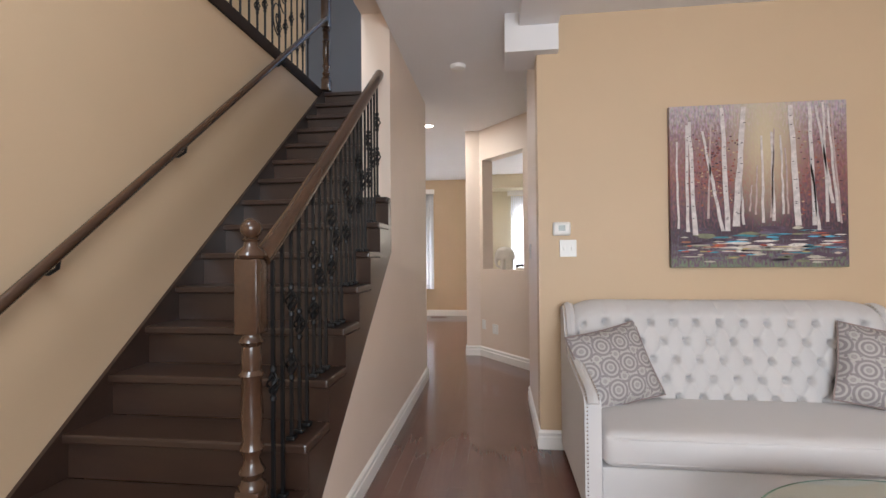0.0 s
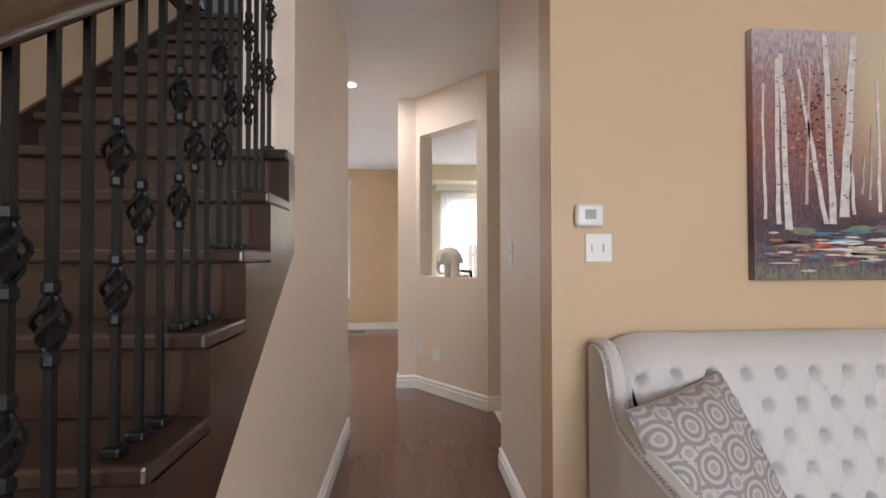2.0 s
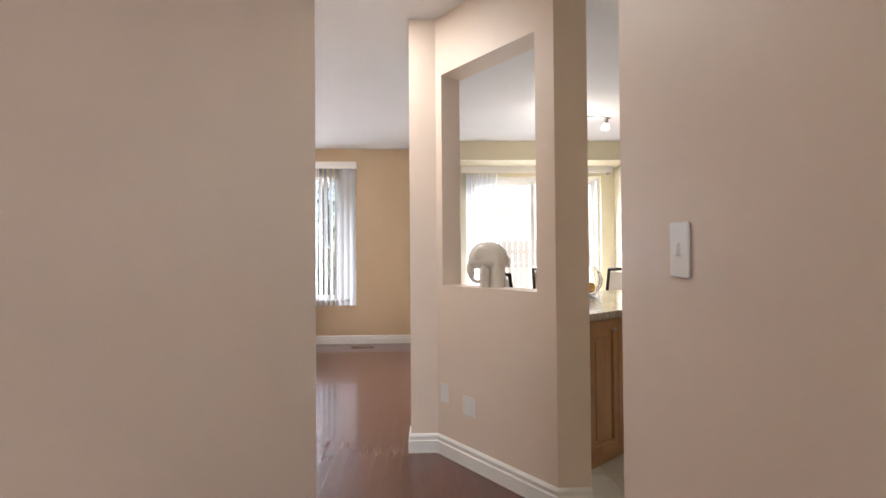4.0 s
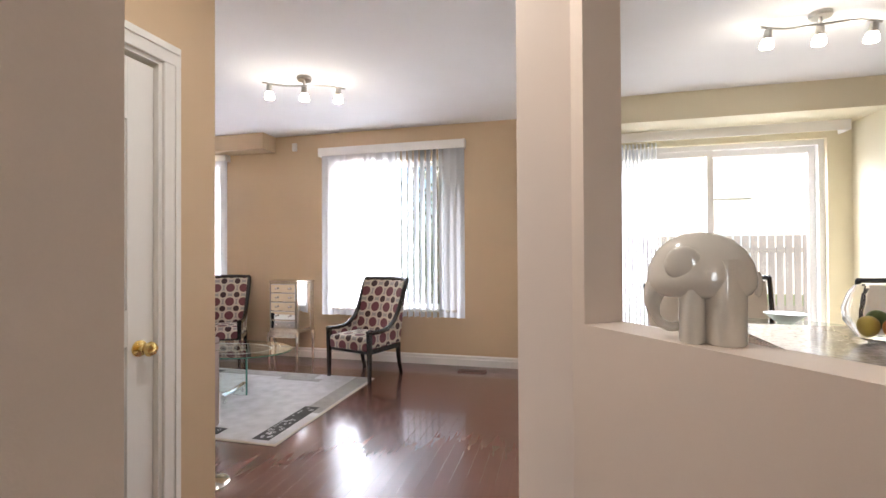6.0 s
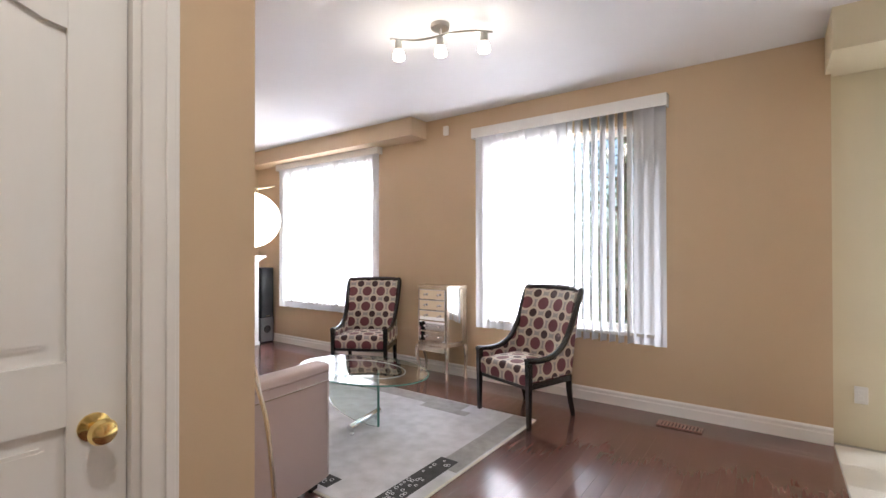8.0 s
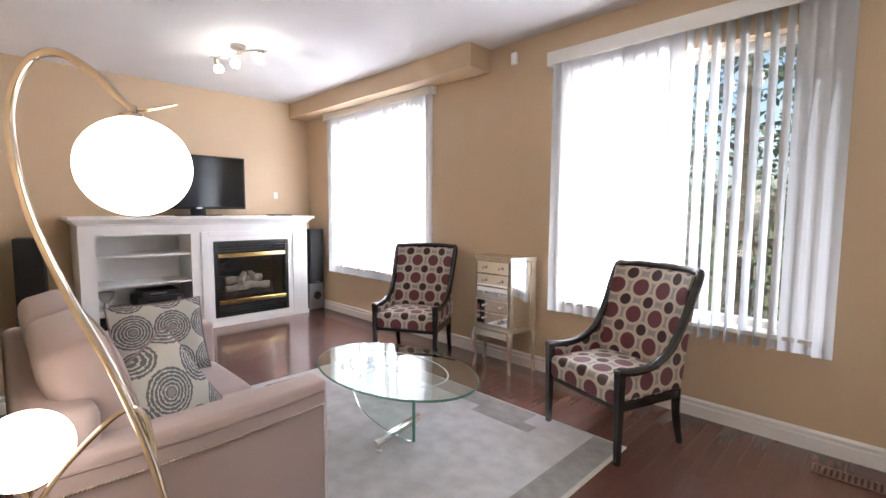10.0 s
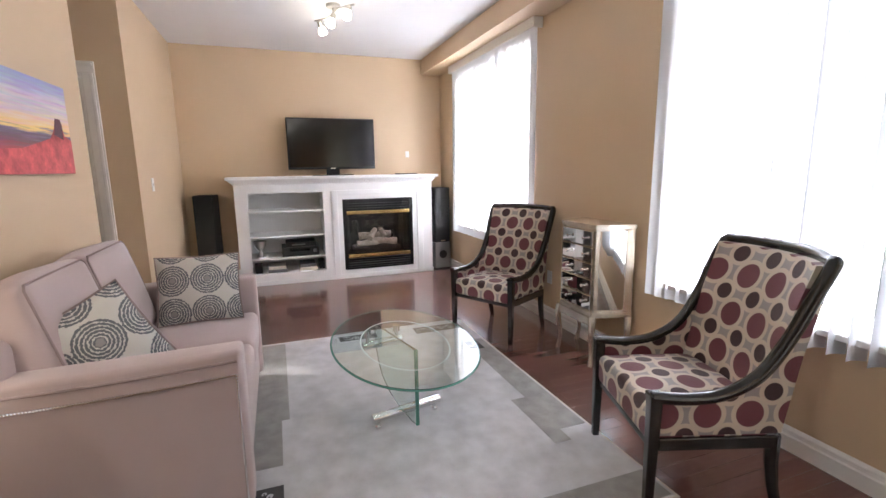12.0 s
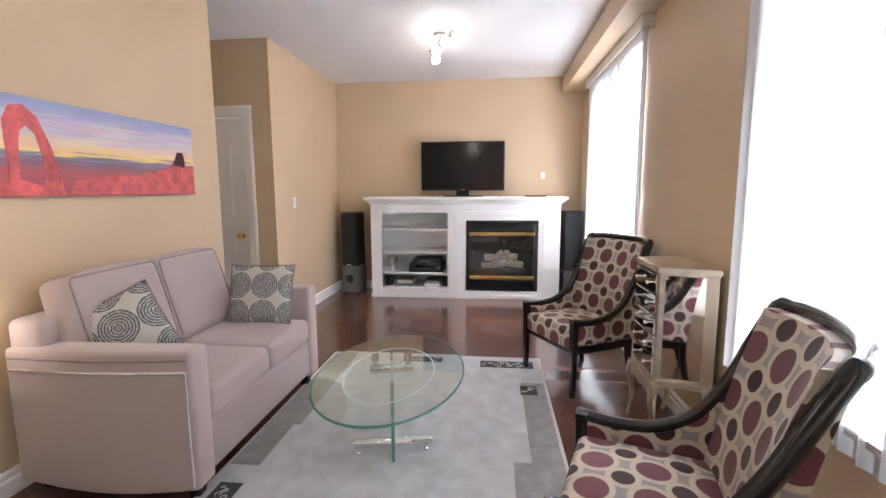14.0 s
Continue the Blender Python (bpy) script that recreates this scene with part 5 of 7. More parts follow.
dv = box_thing("disc_player", (-6.96, 6.98, 0.4205, -6.64, 7.33, 0.475), M_BLACK, "slim black disc player on the receiver", "player")
part("tray", boxes((-6.64, 7.05, 0.44, -6.638, 7.2, 0.455)), M_SPKGREY, dv)
M_PAPER = mat("pale_paper", (0.6, 0.56, 0.48), 0.7, vary=0.1, bump=0.1)
for y0, y1, z1, m_ in ((6.76, 6.98, 0.20, M_SPKGREY), (7.12, 7.33, 0.20, M_PAPER)):
    s_ = box_thing("magazine_stack", (-6.95, y0, 0.1285, -6.62, y1, 0.165), m_, "low stack of magazines and cases", "magazines", 0.002)
    part("top_issue", boxes((-6.94, y0 + 0.01, 0.165, -6.63, y1 - 0.015, z1), bevel=0.002), M_PAPER if m_ is M_SPKGREY else M_SPKGREY, s_)
box_thing("small_speaker", (-6.75, 6.62, 0.1285, -6.64, 6.70, 0.24), M_BLACK, "small black satellite speaker on the shelf", "loudspeaker")
box_thing("small_speaker", (-6.75, 7.35, 0.1285, -6.64, 7.42, 0.24), M_BLACK, "small black satellite speaker beside magazines", "loudspeaker")
cup = thing("trophy_bowl", label="small silver trophy bowl on the shelf", category="bowl")
bm = bmesh.new()
lathe(bm, [(0.035, 0.0), (0.035, 0.02), (0.02, 0.05), (0.02, 0.08), (0.05, 0.11), (0.07, 0.15), (0.074, 0.19), (0.066, 0.185), (0.045, 0.12)], 20, (-6.75, 6.69, 0.3095))
part("bowl", bm, M_NICKEL, cup, smooth=True)
book = thing("flat_book", label="dark flat book lying on the mantel", category="book")
part("cover", boxes((-6.80, 8.38, 1.2585, -6.60, 8.62, 1.272), bevel=0.002), M_BLACK, book)

# ---- mirrored jewellery cabinet ----
cab = thing("mirrored_cabinet", label="antique silver mirrored jewellery cabinet with curved legs", category="cabinet")
CP = [(-3.77, 9.07), (-3.69, 8.825), (-3.335, 8.825), (-3.26, 9.07)]


def grow(k, pts=CP):
    cx, cy = -3.50, 8.96
    return [(cx + (x - cx) * (1 + k), cy + (y - cy) * (1 + k * 1.3) if y < 9.04 else 9.08) for x, y in pts]


bm = bmesh.new()
prism(bm, grow(-0.05), 0.37, 0.93)
part("body", bm, M_SILVER, cab)
for z0, z1, k in ((0.335, 0.372, 0.05), (0.925, 0.955, 0.07)):
    bm = bmesh.new()
    prism(bm, grow(k), z0, z1)
    bmesh.ops.bevel(bm, geom=list(bm.edges), offset=0.006, segments=2, affect="EDGES")
    part("moulded_board", bm, M_SILVER, cab)
bm = bmesh.new()
vs = box(bm, -3.68, 8.805, 0.28, -3.345, 8.82, 0.336)
part("apron", bm, M_SILVER, cab)
for i in range(5):
    z0 = 0.385 + i * 0.107
    bm = bmesh.new()
    box(bm, -3.675, 8.812, z0, -3.35, 8.84, z0 + 0.10, bevel=0.004)
    d = part("drawer", bm, M_MIRROR, cab, "mirror-fronted drawer")
    for x in (-3.59, -3.42):
        bm = bmesh.new()
        vs = lathe(bm, [(0.006, 0.0), (0.006, 0.012), (0.012, 0.018), (0.012, 0.024), (0.004, 0.03)], 12)
        bmesh.ops.transform(bm, matrix=pose(x, 8.812, z0 + 0.05, 90, 0, 0), verts=vs)
        part("knob", bm, M_CHROME, d, "crystal knob", smooth=True)
for (xa, ya), (xb, yb) in ((CP[0], CP[1]), (CP[2], CP[3])):
    A, B = Vector((xa, ya)), Vector((xb, yb))
    d = (B - A).normalized()
    nn = Vector((d.y, -d.x))
    bm = bmesh.new()
    for s0, s1, mm in ((0.06, 0.94, 0),):
        p0, p1 = A.lerp(B, s0), A.lerp(B, s1)
        prism(bm, [tuple(p0 + nn * 0.004), tuple(p1 + nn * 0.004), tuple(p1 - nn * 0.012), tuple(p0 - nn * 0.012)], 0.39, 0.915)
    dd = part("side_door", bm, M_MIRROR, cab, "mirrored angled side door")
    bm = bmesh.new()
    for s0, s1 in ((0.0, 0.10), (0.80, 1.0)):
        p0, p1 = A.lerp(B, s0), A.lerp(B, s1)
        prism(bm, [tuple(p0 + nn * 0.009), tuple(p1 + nn * 0.009), tuple(p1 - nn * 0.01), tuple(p0 - nn * 0.01)], 0.378, 0.922)
    part("door_frame", bm, M_SILVER, dd)
for (x, y), dx in zip(grow(0.02), (-1, -1, 1, 1)):
    bm = bmesh.new()
    y = min(y, 9.05)
    tube(bm, spline([(x, y, 0.34), (x + dx * 0.012, y - 0.012, 0.25), (x - dx * 0.004, y + 0.004, 0.12), (x + dx * 0.008, y - 0.008, 0.0)], 4), [0.026, 0.026, 0.025, 0.024, 0.023, 0.021, 0.019, 0.017, 0.015, 0.014, 0.014, 0.016, 0.018], 8)
    part("leg", bm, M_SILVER, cab, "curved cabriole leg", smooth=True)


# ---- lamps ----
def spot_bar(x, y, ang, length, label, heads):
    """A wavy bar under a round canopy with three small glass-shaded spots."""
    t = thing("ceiling_spotlight", pose(x, y, ZC, 0, 0, ang), label, "ceiling light", "three-bulb ceiling spotlights")
    bm = bmesh.new()
    lathe(bm, [(0.058, -0.028), (0.062, -0.02), (0.062, -0.001)], 24)
    lathe(bm, [(0.010, -0.07), (0.010, -0.026)], 10)
    part("canopy", bm, M_NICKEL, t, "brushed nickel canopy", smooth=True)
    bm = bmesh.new()
    tube(bm, [(length * (i / 20 - 0.5), 0.035 * math.sin(2 * math.pi * i / 20), -0.07) for i in range(21)], 0.008, 8)
    part("bar", bm, M_NICKEL, t, "wavy nickel bar", smooth=True)
    for u, (aim, tilt) in zip((-0.42, 0.0, 0.42), heads):
        px, py = length * u, 0.035 * math.sin(2 * math.pi * (u + 0.5))
        m = pose(px, py, -0.085, 0, 0, aim) @ pose(0, 0, 0, tilt, 0, 0)
        bm = bmesh.new()
        vs = lathe(bm, [(0.008, 0.012), (0.022, 0.004), (0.024, -0.045), (0.026, -0.05)], 16)
        bmesh.ops.transform(bm, matrix=m, verts=bm.verts)
        h = part("socket", bm, M_NICKEL, t, smooth=True)
        bm = bmesh.new()
        vs = lathe(bm, [(0.026, -0.05), (0.036, -0.075), (0.040, -0.10), (0.030, -0.112)], 16)
        bmesh.ops.transform(bm, matrix=m, verts=bm.verts)
        part("shade", bm, M_BULB, h, "lit frosted glass shade", smooth=True)
        p = (t.matrix_world @ m) @ Vector((0, 0, -0.15))
        lamp("bulb_light", "POINT", Matrix.Translation(p), SPOT_W, WARM, (0.05,))
    return t


spot_bar(-2.39, 7.43, 27.5, 0.66, "brushed nickel three-spot ceiling light, switched on", ((0, 8), (0, 10), (0, 8)))
spot_bar(-5.29, 7.50, 27.5, 0.60, "brushed nickel three-spot ceiling light near the fireplace", ((20, 30), (0, -25), (200, 30)))
spot_bar(1.24, 7.33, 9, 0.70, "brushed nickel three-spot ceiling light in the kitchen", ((0, 14), (0, 10), (0, 14)))
pot = thing("recessed_light", label="small round recessed ceiling light, lit", category="ceiling light")
bm = bmesh.new()
lathe(bm, [(0.050, -0.006), (0.050, -0.001)], 24, (-0.88, 5.19, ZC))
part("lens", bm, M_POT, pot, "glowing lens", smooth=True)
bm = bmesh.new()
tube(bm, [(-0.88 + 0.057 * math.cos(2 * math.pi * i / 32), 5.19 + 0.057 * math.sin(2 * math.pi * i / 32), ZC - 0.005) for i in range(33)], 0.007, 8)
part("trim_ring", bm, M_TRIM, pot, "white trim ring", smooth=True)
lamp("pot_light", "AREA", look((-0.88, 5.19, ZC - 0.012), (-0.88, 5.191, 0)), POT_W, (1.0, 0.97, 0.93), (0.09, 0.09))
smoke = thing("smoke_detector", label="round white smoke detector on the hall ceiling", category="smoke detector")
bm = bmesh.new()
lathe(bm, [(0.045, -0.035), (0.058, -0.028), (0.062, -0.001)], 24, (-0.39, 3.55, ZC))
part("housing", bm, M_PLASTIC, smoke, smooth=True)

arc = thing("floor_lamp", label="curved brass-toned floor lamp with glowing white globes", category="floor lamp")
M_STEM = mat("champagne_metal", (0.72, 0.645, 0.54), 0.16, metal=1.0, vary=0.05, bump=0.0)
bm = bmesh.new()
lathe(bm, [(0.12, 0.0), (0.12, 0.012), (0.105, 0.020), (0.02, 0.03), (0.014, 0.06)], 32, (-2.23, 6.155, 0.0))
part("base", bm, M_STEM, arc, "round weighted base", smooth=True)
bm = bmesh.new()
neck = spline([(-2.23, 6.155, 0.03), (-2.255, 6.14, 0.436), (-2.289, 6.121, 0.703), (-2.37, 6.064, 0.947), (-2.467, 5.988, 1.163), (-2.538, 5.937, 1.36), (-2.569, 5.925, 1.545), (-2.549, 5.958, 1.656), (-2.503, 6.009, 1.68), (-2.44, 6.068, 1.631), (-2.399, 6.105, 1.575), (-2.368, 6.135, 1.556), (-2.312, 6.193, 1.568)], 7)
tube(bm, neck, [0.0095 * min(1.0, 0.25 + 0.05 * (len(neck) - 1 - i)) for i in range(len(neck))], 10)
part("stem", bm, M_STEM, arc, "long swan-neck stem", smooth=True)
bm = bmesh.new()
tube(bm, spline([(-2.265, 6.135, 0.548), (-2.3, 6.12, 0.728), (-2.33, 6.105, 0.863), (-2.36, 6.065, 0.878), (-2.43, 5.975, 0.768), (-2.5, 5.909, 0.648), (-2.504, 5.909, 0.708)], 7), 0.0065, 8)
part("branch", bm, M_STEM, arc, "looped side branch", smooth=True)
for (gx, gy, gz), rw, rh in (((-2.375, 6.120, 1.428), 0.114, 0.110), ((-2.504, 5.909, 0.794), 0.090, 0.086)):
    bm = bmesh.new()
    bmesh.ops.create_uvsphere(bm, u_segments=32, v_segments=20, radius=1, matrix=Matrix.Translation((gx, gy, gz)) @ Matrix.Diagonal((rw, rw, rh, 1)))
    g = part("globe", bm, M_GLOBE, arc, "glowing white globe shade", smooth=True)
    bm = bmesh.new()
    up = 1 if gz > 1 else -1
    lathe(bm, [(0.030, 0.0), (0.026, 0.008 * up), (0.010, 0.014 * up), (0.008, 0.028 * up)], 16, (gx, gy, gz + (rh - 0.003) * up))
    part("cap", bm, M_STEM, g, smooth=True)


# ---- pictures ----
def flat_strip(bm, pts, thick, y0, y1):
    """A painted stroke: a thin raised ribbon in the x-z plane along a line of points."""
    k = len(pts)
    L, R = [], []
    for i, (x, z, w) in enumerate(pts):
        L.append((x - w / 2, z))
        R.append((x + w / 2, z))
    lo = [bm.verts.new((x, y0, z)) for x, z in L + R[::-1]]
    hi = [bm.verts.new((x, y1, z)) for x, z in L + R[::-1]]
    for i in range(k - 1):
        a, b, c, d = i, i + 1, 2 * k - 2 - i, 2 * k - 1 - i
        bm.faces.new((hi[a], hi[b], hi[c], hi[d]))
    n_ = 2 * k
    for i in range(n_):
        bm.faces.new((lo[i], lo[(i + 1) % n_], hi[(i + 1) % n_], hi[i]))


def canvas_material(name, stops, scale=(3, 3, 6), axis=2, jitter=0.25, fine=14.0, glow=None):
    """Brushy paint: a vertical run of colours broken up by streaked noise."""
    m = bpy.data.materials.new(name)
    m.use_nodes = True
    n, l = m.node_tree.nodes, m.node_tree.links
    b = n["Principled BSDF"]
    b.inputs["Roughness"].default_value = 0.55
    tc = n.new("ShaderNodeTexCoord")
    sp = n.new("ShaderNodeSeparateXYZ")
    l.new(tc.outputs["Generated"], sp.inputs[0])
    mp = n.new("ShaderNodeMapping")
    mp.inputs["Scale"].default_value = scale
    l.new(tc.outputs["Generated"], mp.inputs[0])
    nz = n.new("ShaderNodeTexNoise")
    nz.inputs["Scale"].default_value = fine
    nz.inputs["Detail"].default_value = 6
    l.new(mp.outputs[0], nz.inputs[0])
    off = math_node(n, l, "MULTIPLY", math_node(n, l, "SUBTRACT", nz.outputs["Fac"], 0.5), jitter)
    f = math_node(n, l, "ADD", sp.outputs[axis], off)
    cr = n.new("ShaderNodeValToRGB")
    e = cr.color_ramp.elements
    while len(e) < len(stops):
        e.new(0.5)
    for el, (p, c) in zip(e, stops):
        el.position, el.color = p, (*c, 1)
    l.new(f, cr.inputs[0])
    mix = n.new("ShaderNodeMix")
    mix.data_type, mix.blend_type = "RGBA", "OVERLAY"
    mix.inputs["Factor"].default_value = 0.45
    l.new(cr.outputs[0], mix.inputs["A"])
    l.new(nz.outputs["Color"], mix.inputs["B"])
    out = mix.outputs["Result"]
    if glow:
        dx = math_node(n, l, "MULTIPLY", math_node(n, l, "SUBTRACT", sp.outputs[0], glow[0]), 1.5)
        dz = math_node(n, l, "MULTIPLY", math_node(n, l, "SUBTRACT", sp.outputs[2], glow[1]), 0.62)
        rr = math_node(n, l, "SQRT", math_node(n, l, "ADD", math_node(n, l, "MULTIPLY", dx, dx), math_node(n, l, "MULTIPLY", dz, dz)))
        rr = math_node(n, l, "ADD", rr, math_node(n, l, "MULTIPLY", off, 0.35))
        k2 = n.new("ShaderNodeMapRange")
        k2.inputs["From Min"].default_value, k2.inputs["From Max"].default_value = 0.36, 0.05
        k2.inputs["To Max"].default_value = 0.85
        l.new(rr, k2.inputs["Value"])
        gm = n.new("ShaderNodeMix")
        gm.data_type = "RGBA"
        gm.inputs["B"].default_value = (0.62, 0.52, 0.34, 1)
        l.new(k2.outputs[0], gm.inputs["Factor"])
        l.new(out, gm.inputs["A"])
        out = gm.outputs["Result"]
    l.new(out, b.inputs["Base Color"])
    bp = n.new("ShaderNodeBump")
    bp.inputs["Strength"].default_value = 0.3
    bp.inputs["Distance"].default_value = 0.003
    l.new(nz.outputs["Fac"], bp.inputs["Height"])
    l.new(bp.outputs[0], b.inputs["Normal"])
    return m


def paint(name, c):
    return mat(name, c, 0.55, vary=0.3, scale=30, fine=150, bump=0.4)


pic = thing("birch_painting", label="square canvas painting of white birch trunks in an autumn wood", category="painting")
QX0, QX1, QZ0, QZ1, QY = 0.958, 1.945, 1.137, 2.118, 2.835
M_CAN = canvas_material("autumn_wood_paint", ((0.0, (0.17, 0.19, 0.13)), (0.06, (0.14, 0.10, 0.13)), (0.20, (0.06, 0.035, 0.05)), (0.36, (0.15, 0.075, 0.09)), (0.58, (0.26, 0.11, 0.10)), (0.80, (0.30, 0.19, 0.19)), (1.0, (0.46, 0.40, 0.42))), (6, 1, 2.4), jitter=0.62, glow=(0.55, 0.80))
part("canvas", boxes((QX0, QY, QZ0, QX1, 2.868, QZ1), bevel=0.003), M_CAN, pic)
rnd = random.Random(11)
M_BIRCH = paint("birch_white_paint", (0.62, 0.56, 0.54))
M_BIRCH2 = paint("rosy_grey_paint", (0.47, 0.36, 0.34))
w_ = QX1 - QX0
h_ = QZ1 - QZ0
trunks = [(0.045, 0.24, 0.04, 0.78, 0.014), (0.10, 0.22, 0.10, 0.88, 0.022), (0.14, 0.20, 0.115, 0.90, 0.030), (0.30, 0.22, 0.19, 0.84, 0.022), (0.22, 0.30, 0.24, 0.88, 0.013), (0.33, 0.22, 0.305, 0.98, 0.034), (0.375, 0.25, 0.43, 0.98, 0.042), (0.42, 0.26, 0.41, 0.50, 0.016), (0.455, 0.34, 0.47, 0.5, 0.010), (0.49, 0.32, 0.50, 0.62, 0.010), (0.53, 0.27, 0.53, 0.80, 0.016), (0.59, 0.28, 0.585, 0.82, 0.020), (0.575, 0.30, 0.60, 0.84, 0.012), (0.645, 0.32, 0.635, 0.80, 0.014), (0.67, 0.32, 0.66, 0.72, 0.012), (0.725, 0.25, 0.69, 0.98, 0.040), (0.815, 0.25, 0.795, 0.99, 0.026), (0.84, 0.22, 0.80, 0.62, 0.018), (0.885, 0.27, 0.87, 0.99, 0.018), (0.915, 0.38, 0.83, 0.97, 0.018), (0.945, 0.27, 0.895, 0.95, 0.016), (0.96, 0.26, 0.91, 0.98, 0.012)]
for i, (xa, za, xb, zb, w) in enumerate(trunks):
    bm = bmesh.new()
    pts = []
    for q in range(9):
        f = q / 8
        pts.append((QX0 + w_ * (xa + (xb - xa) * f) + rnd.uniform(-0.003, 0.003), QZ0 + h_ * (za + (zb - za) * f), w * (1.15 - 0.4 * f) * rnd.uniform(0.85, 1.1)))
    flat_strip(bm, [(a, b, c * 0.82) for a, b, c in pts], 0, QY + 0.001, QY - 0.0025)
    part("painted_trunk", bm, M_BIRCH if w > 0.0135 else M_BIRCH2, pic)
dabs = ((0.10, 0.45, 0.65), (0.55, 0.45, 0.38), (0.42, 0.16, 0.09), (0.5, 0.38, 0.15), (0.05, 0.25, 0.32), (0.55, 0.10, 0.05), (0.72, 0.66, 0.60), (0.05, 0.03, 0.05))
dmats = [paint("dab_paint", c) for c in dabs]
def dab(x, z, ln, hh, material, lift):
    """One flat stroke of the knife: a lens-shaped fleck proud of the canvas."""
    bm = bmesh.new()
    ln = min(ln, 0.985 - x)
    if ln < 0.006:
        bm.free()
        return
    zc, x0_ = QZ0 + h_ * z, QX0 + w_ * x
    sk = rnd.uniform(-0.3, 0.3) * hh
    prm = [(x0_, zc), (x0_ + ln * 0.22, zc + hh * 0.8), (x0_ + ln * 0.55, zc + hh + sk), (x0_ + ln * 0.85, zc + hh * 0.6), (x0_ + ln, zc + sk), (x0_ + ln * 0.6, zc - hh * 0.7), (x0_ + ln * 0.25, zc - hh * 0.5)]
    lo = [bm.verts.new((a, QY + 0.0005, b)) for a, b in prm]
    hi = [bm.verts.new((a, QY - lift, b)) for a, b in prm]
    bm.faces.new(hi)
    for q in range(7):
        bm.faces.new((lo[q], lo[(q + 1) % 7], hi[(q + 1) % 7], hi[q]))
    part("paint_dab", bm, material, pic)


extra = [paint("dab_paint", c) for c in ((0.10, 0.06, 0.09), (0.16, 0.10, 0.15), (0.20, 0.21, 0.13), (0.48, 0.44, 0.36), (0.13, 0.12, 0.16))]
# dark and mossy ground strokes, then the bright ones over them
for i in range(70):
    dab(rnd.uniform(0.02, 0.9), rnd.uniform(0.02, 0.24), rnd.uniform(0.06, 0.18), rnd.uniform(0.006, 0.014), extra[i % 5 if i % 3 else 0], 0.0012 + 0.0002 * (i % 4))
for i in range(130):
    z = rnd.triangular(0.04, 0.23, 0.12)
    x = rnd.uniform(0.02, 0.94)
    mid = 0.25 < x < 0.68
    if mid and 0.085 < z < 0.15 and i % 3:
        m_ = dmats[6] if i % 2 else dmats[1]
    elif mid and z >= 0.15:
        m_ = dmats[(0, 7, 4, 6)[i % 4]]
    elif x > 0.74 and z > 0.13:
        m_ = dmats[(2, 5, 0, 7, 6)[i % 5]]
    else:
        m_ = (dmats + extra)[i % 13]
    dab(x, z, rnd.uniform(0.03, 0.15), rnd.uniform(0.003, 0.008), m_, 0.0022 + 0.0003 * (i % 5))
# foliage flecks between the trunks
rust = [paint("leaf_paint", c) for c in ((0.36, 0.11, 0.06), (0.24, 0.06, 0.05), (0.10, 0.04, 0.05), (0.50, 0.36, 0.22), (0.06, 0.04, 0.05))]
for i in range(420):
    if i % 4:
        x, z = rnd.triangular(0.06, 0.42, 0.27), rnd.triangular(0.34, 0.86, 0.58)
    else:
        x, z = rnd.uniform(0.72, 0.97), rnd.uniform(0.30, 0.85)
    dab(x, z, rnd.uniform(0.006, 0.020), rnd.uniform(0.003, 0.008), rust[(0, 1, 2, 0, 1, 3, 4)[i % 7]], 0.0010 + 0.0002 * (i % 4))
# dark bark marks on the trunks
for xa, za, xb, zb, w in trunks:
    if w > 0.02:
        for q in range(9):
            f = rnd.uniform(0.05, 0.95)
            dab(xa + (xb - xa) * f - w * 0.3 + rnd.uniform(0, 0.3) * w, za + (zb - za) * f, w * rnd.uniform(0.25, 0.5), 0.003, rust[4], 0.0031)

pic2 = thing("desert_canvas", label="long canvas print of a red rock arch at sunset", category="painting")
DX0, DX1, DZ0, DZ1, DY = -4.035, -2.72, 1.325, 1.775, 5.886
M_SKYP = canvas_material("sunset_sky_print", ((0.0, (0.32, 0.05, 0.07)), (0.26, (0.42, 0.08, 0.09)), (0.36, (0.20, 0.12, 0.17)), (0.43, (0.24, 0.20, 0.28)), (0.47, (0.86, 0.56, 0.20)), (0.58, (0.78, 0.58, 0.46)), (0.68, (0.58, 0.50, 0.58)), (0.78, (0.66, 0.56, 0.62)), (0.88, (0.40, 0.40, 0.60)), (1.0, (0.30, 0.34, 0.58))), (0.9, 1, 6), jitter=0.34, fine=5)
part("canvas", boxes((DX0, 5.853, DZ0, DX1, DY, DZ1), bevel=0.003), M_SKYP, pic2)
M_ROCKP = mat("red_rock_print", (0.54, 0.09, 0.09), 0.6, vary=0.5, scale=14, fine=60, bump=0.1)
M_ROCKD = mat("dark_rock_print", (0.10, 0.03, 0.04), 0.6, vary=0.4, scale=20)


def relief(pts, material, name, y1=DY + 0.002):
    bm = bmesh.new()
    lo = [bm.verts.new((x, DY - 0.001, z)) for x, z in pts]
    hi = [bm.verts.new((x, y1, z)) for x, z in pts]
    bm.faces.new(hi)
    for i in range(len(pts)):
        j = (i + 1) % len(pts)
        bm.faces.new((lo[i], lo[j], hi[j], hi[i]))
    bmesh.ops.triangulate(bm, faces=[f for f in bm.faces if len(f.verts) > 4])
    part(name, bm, material, pic2)


# the arch stands towards the east end, the mesa towards the west end
outer = [(-3.035, 1.335), (-3.02, 1.44), (-2.985, 1.56), (-2.93, 1.69), (-2.87, 1.735), (-2.81, 1.725), (-2.775, 1.66), (-2.775, 1.56), (-2.78, 1.46), (-2.775, 1.385)]
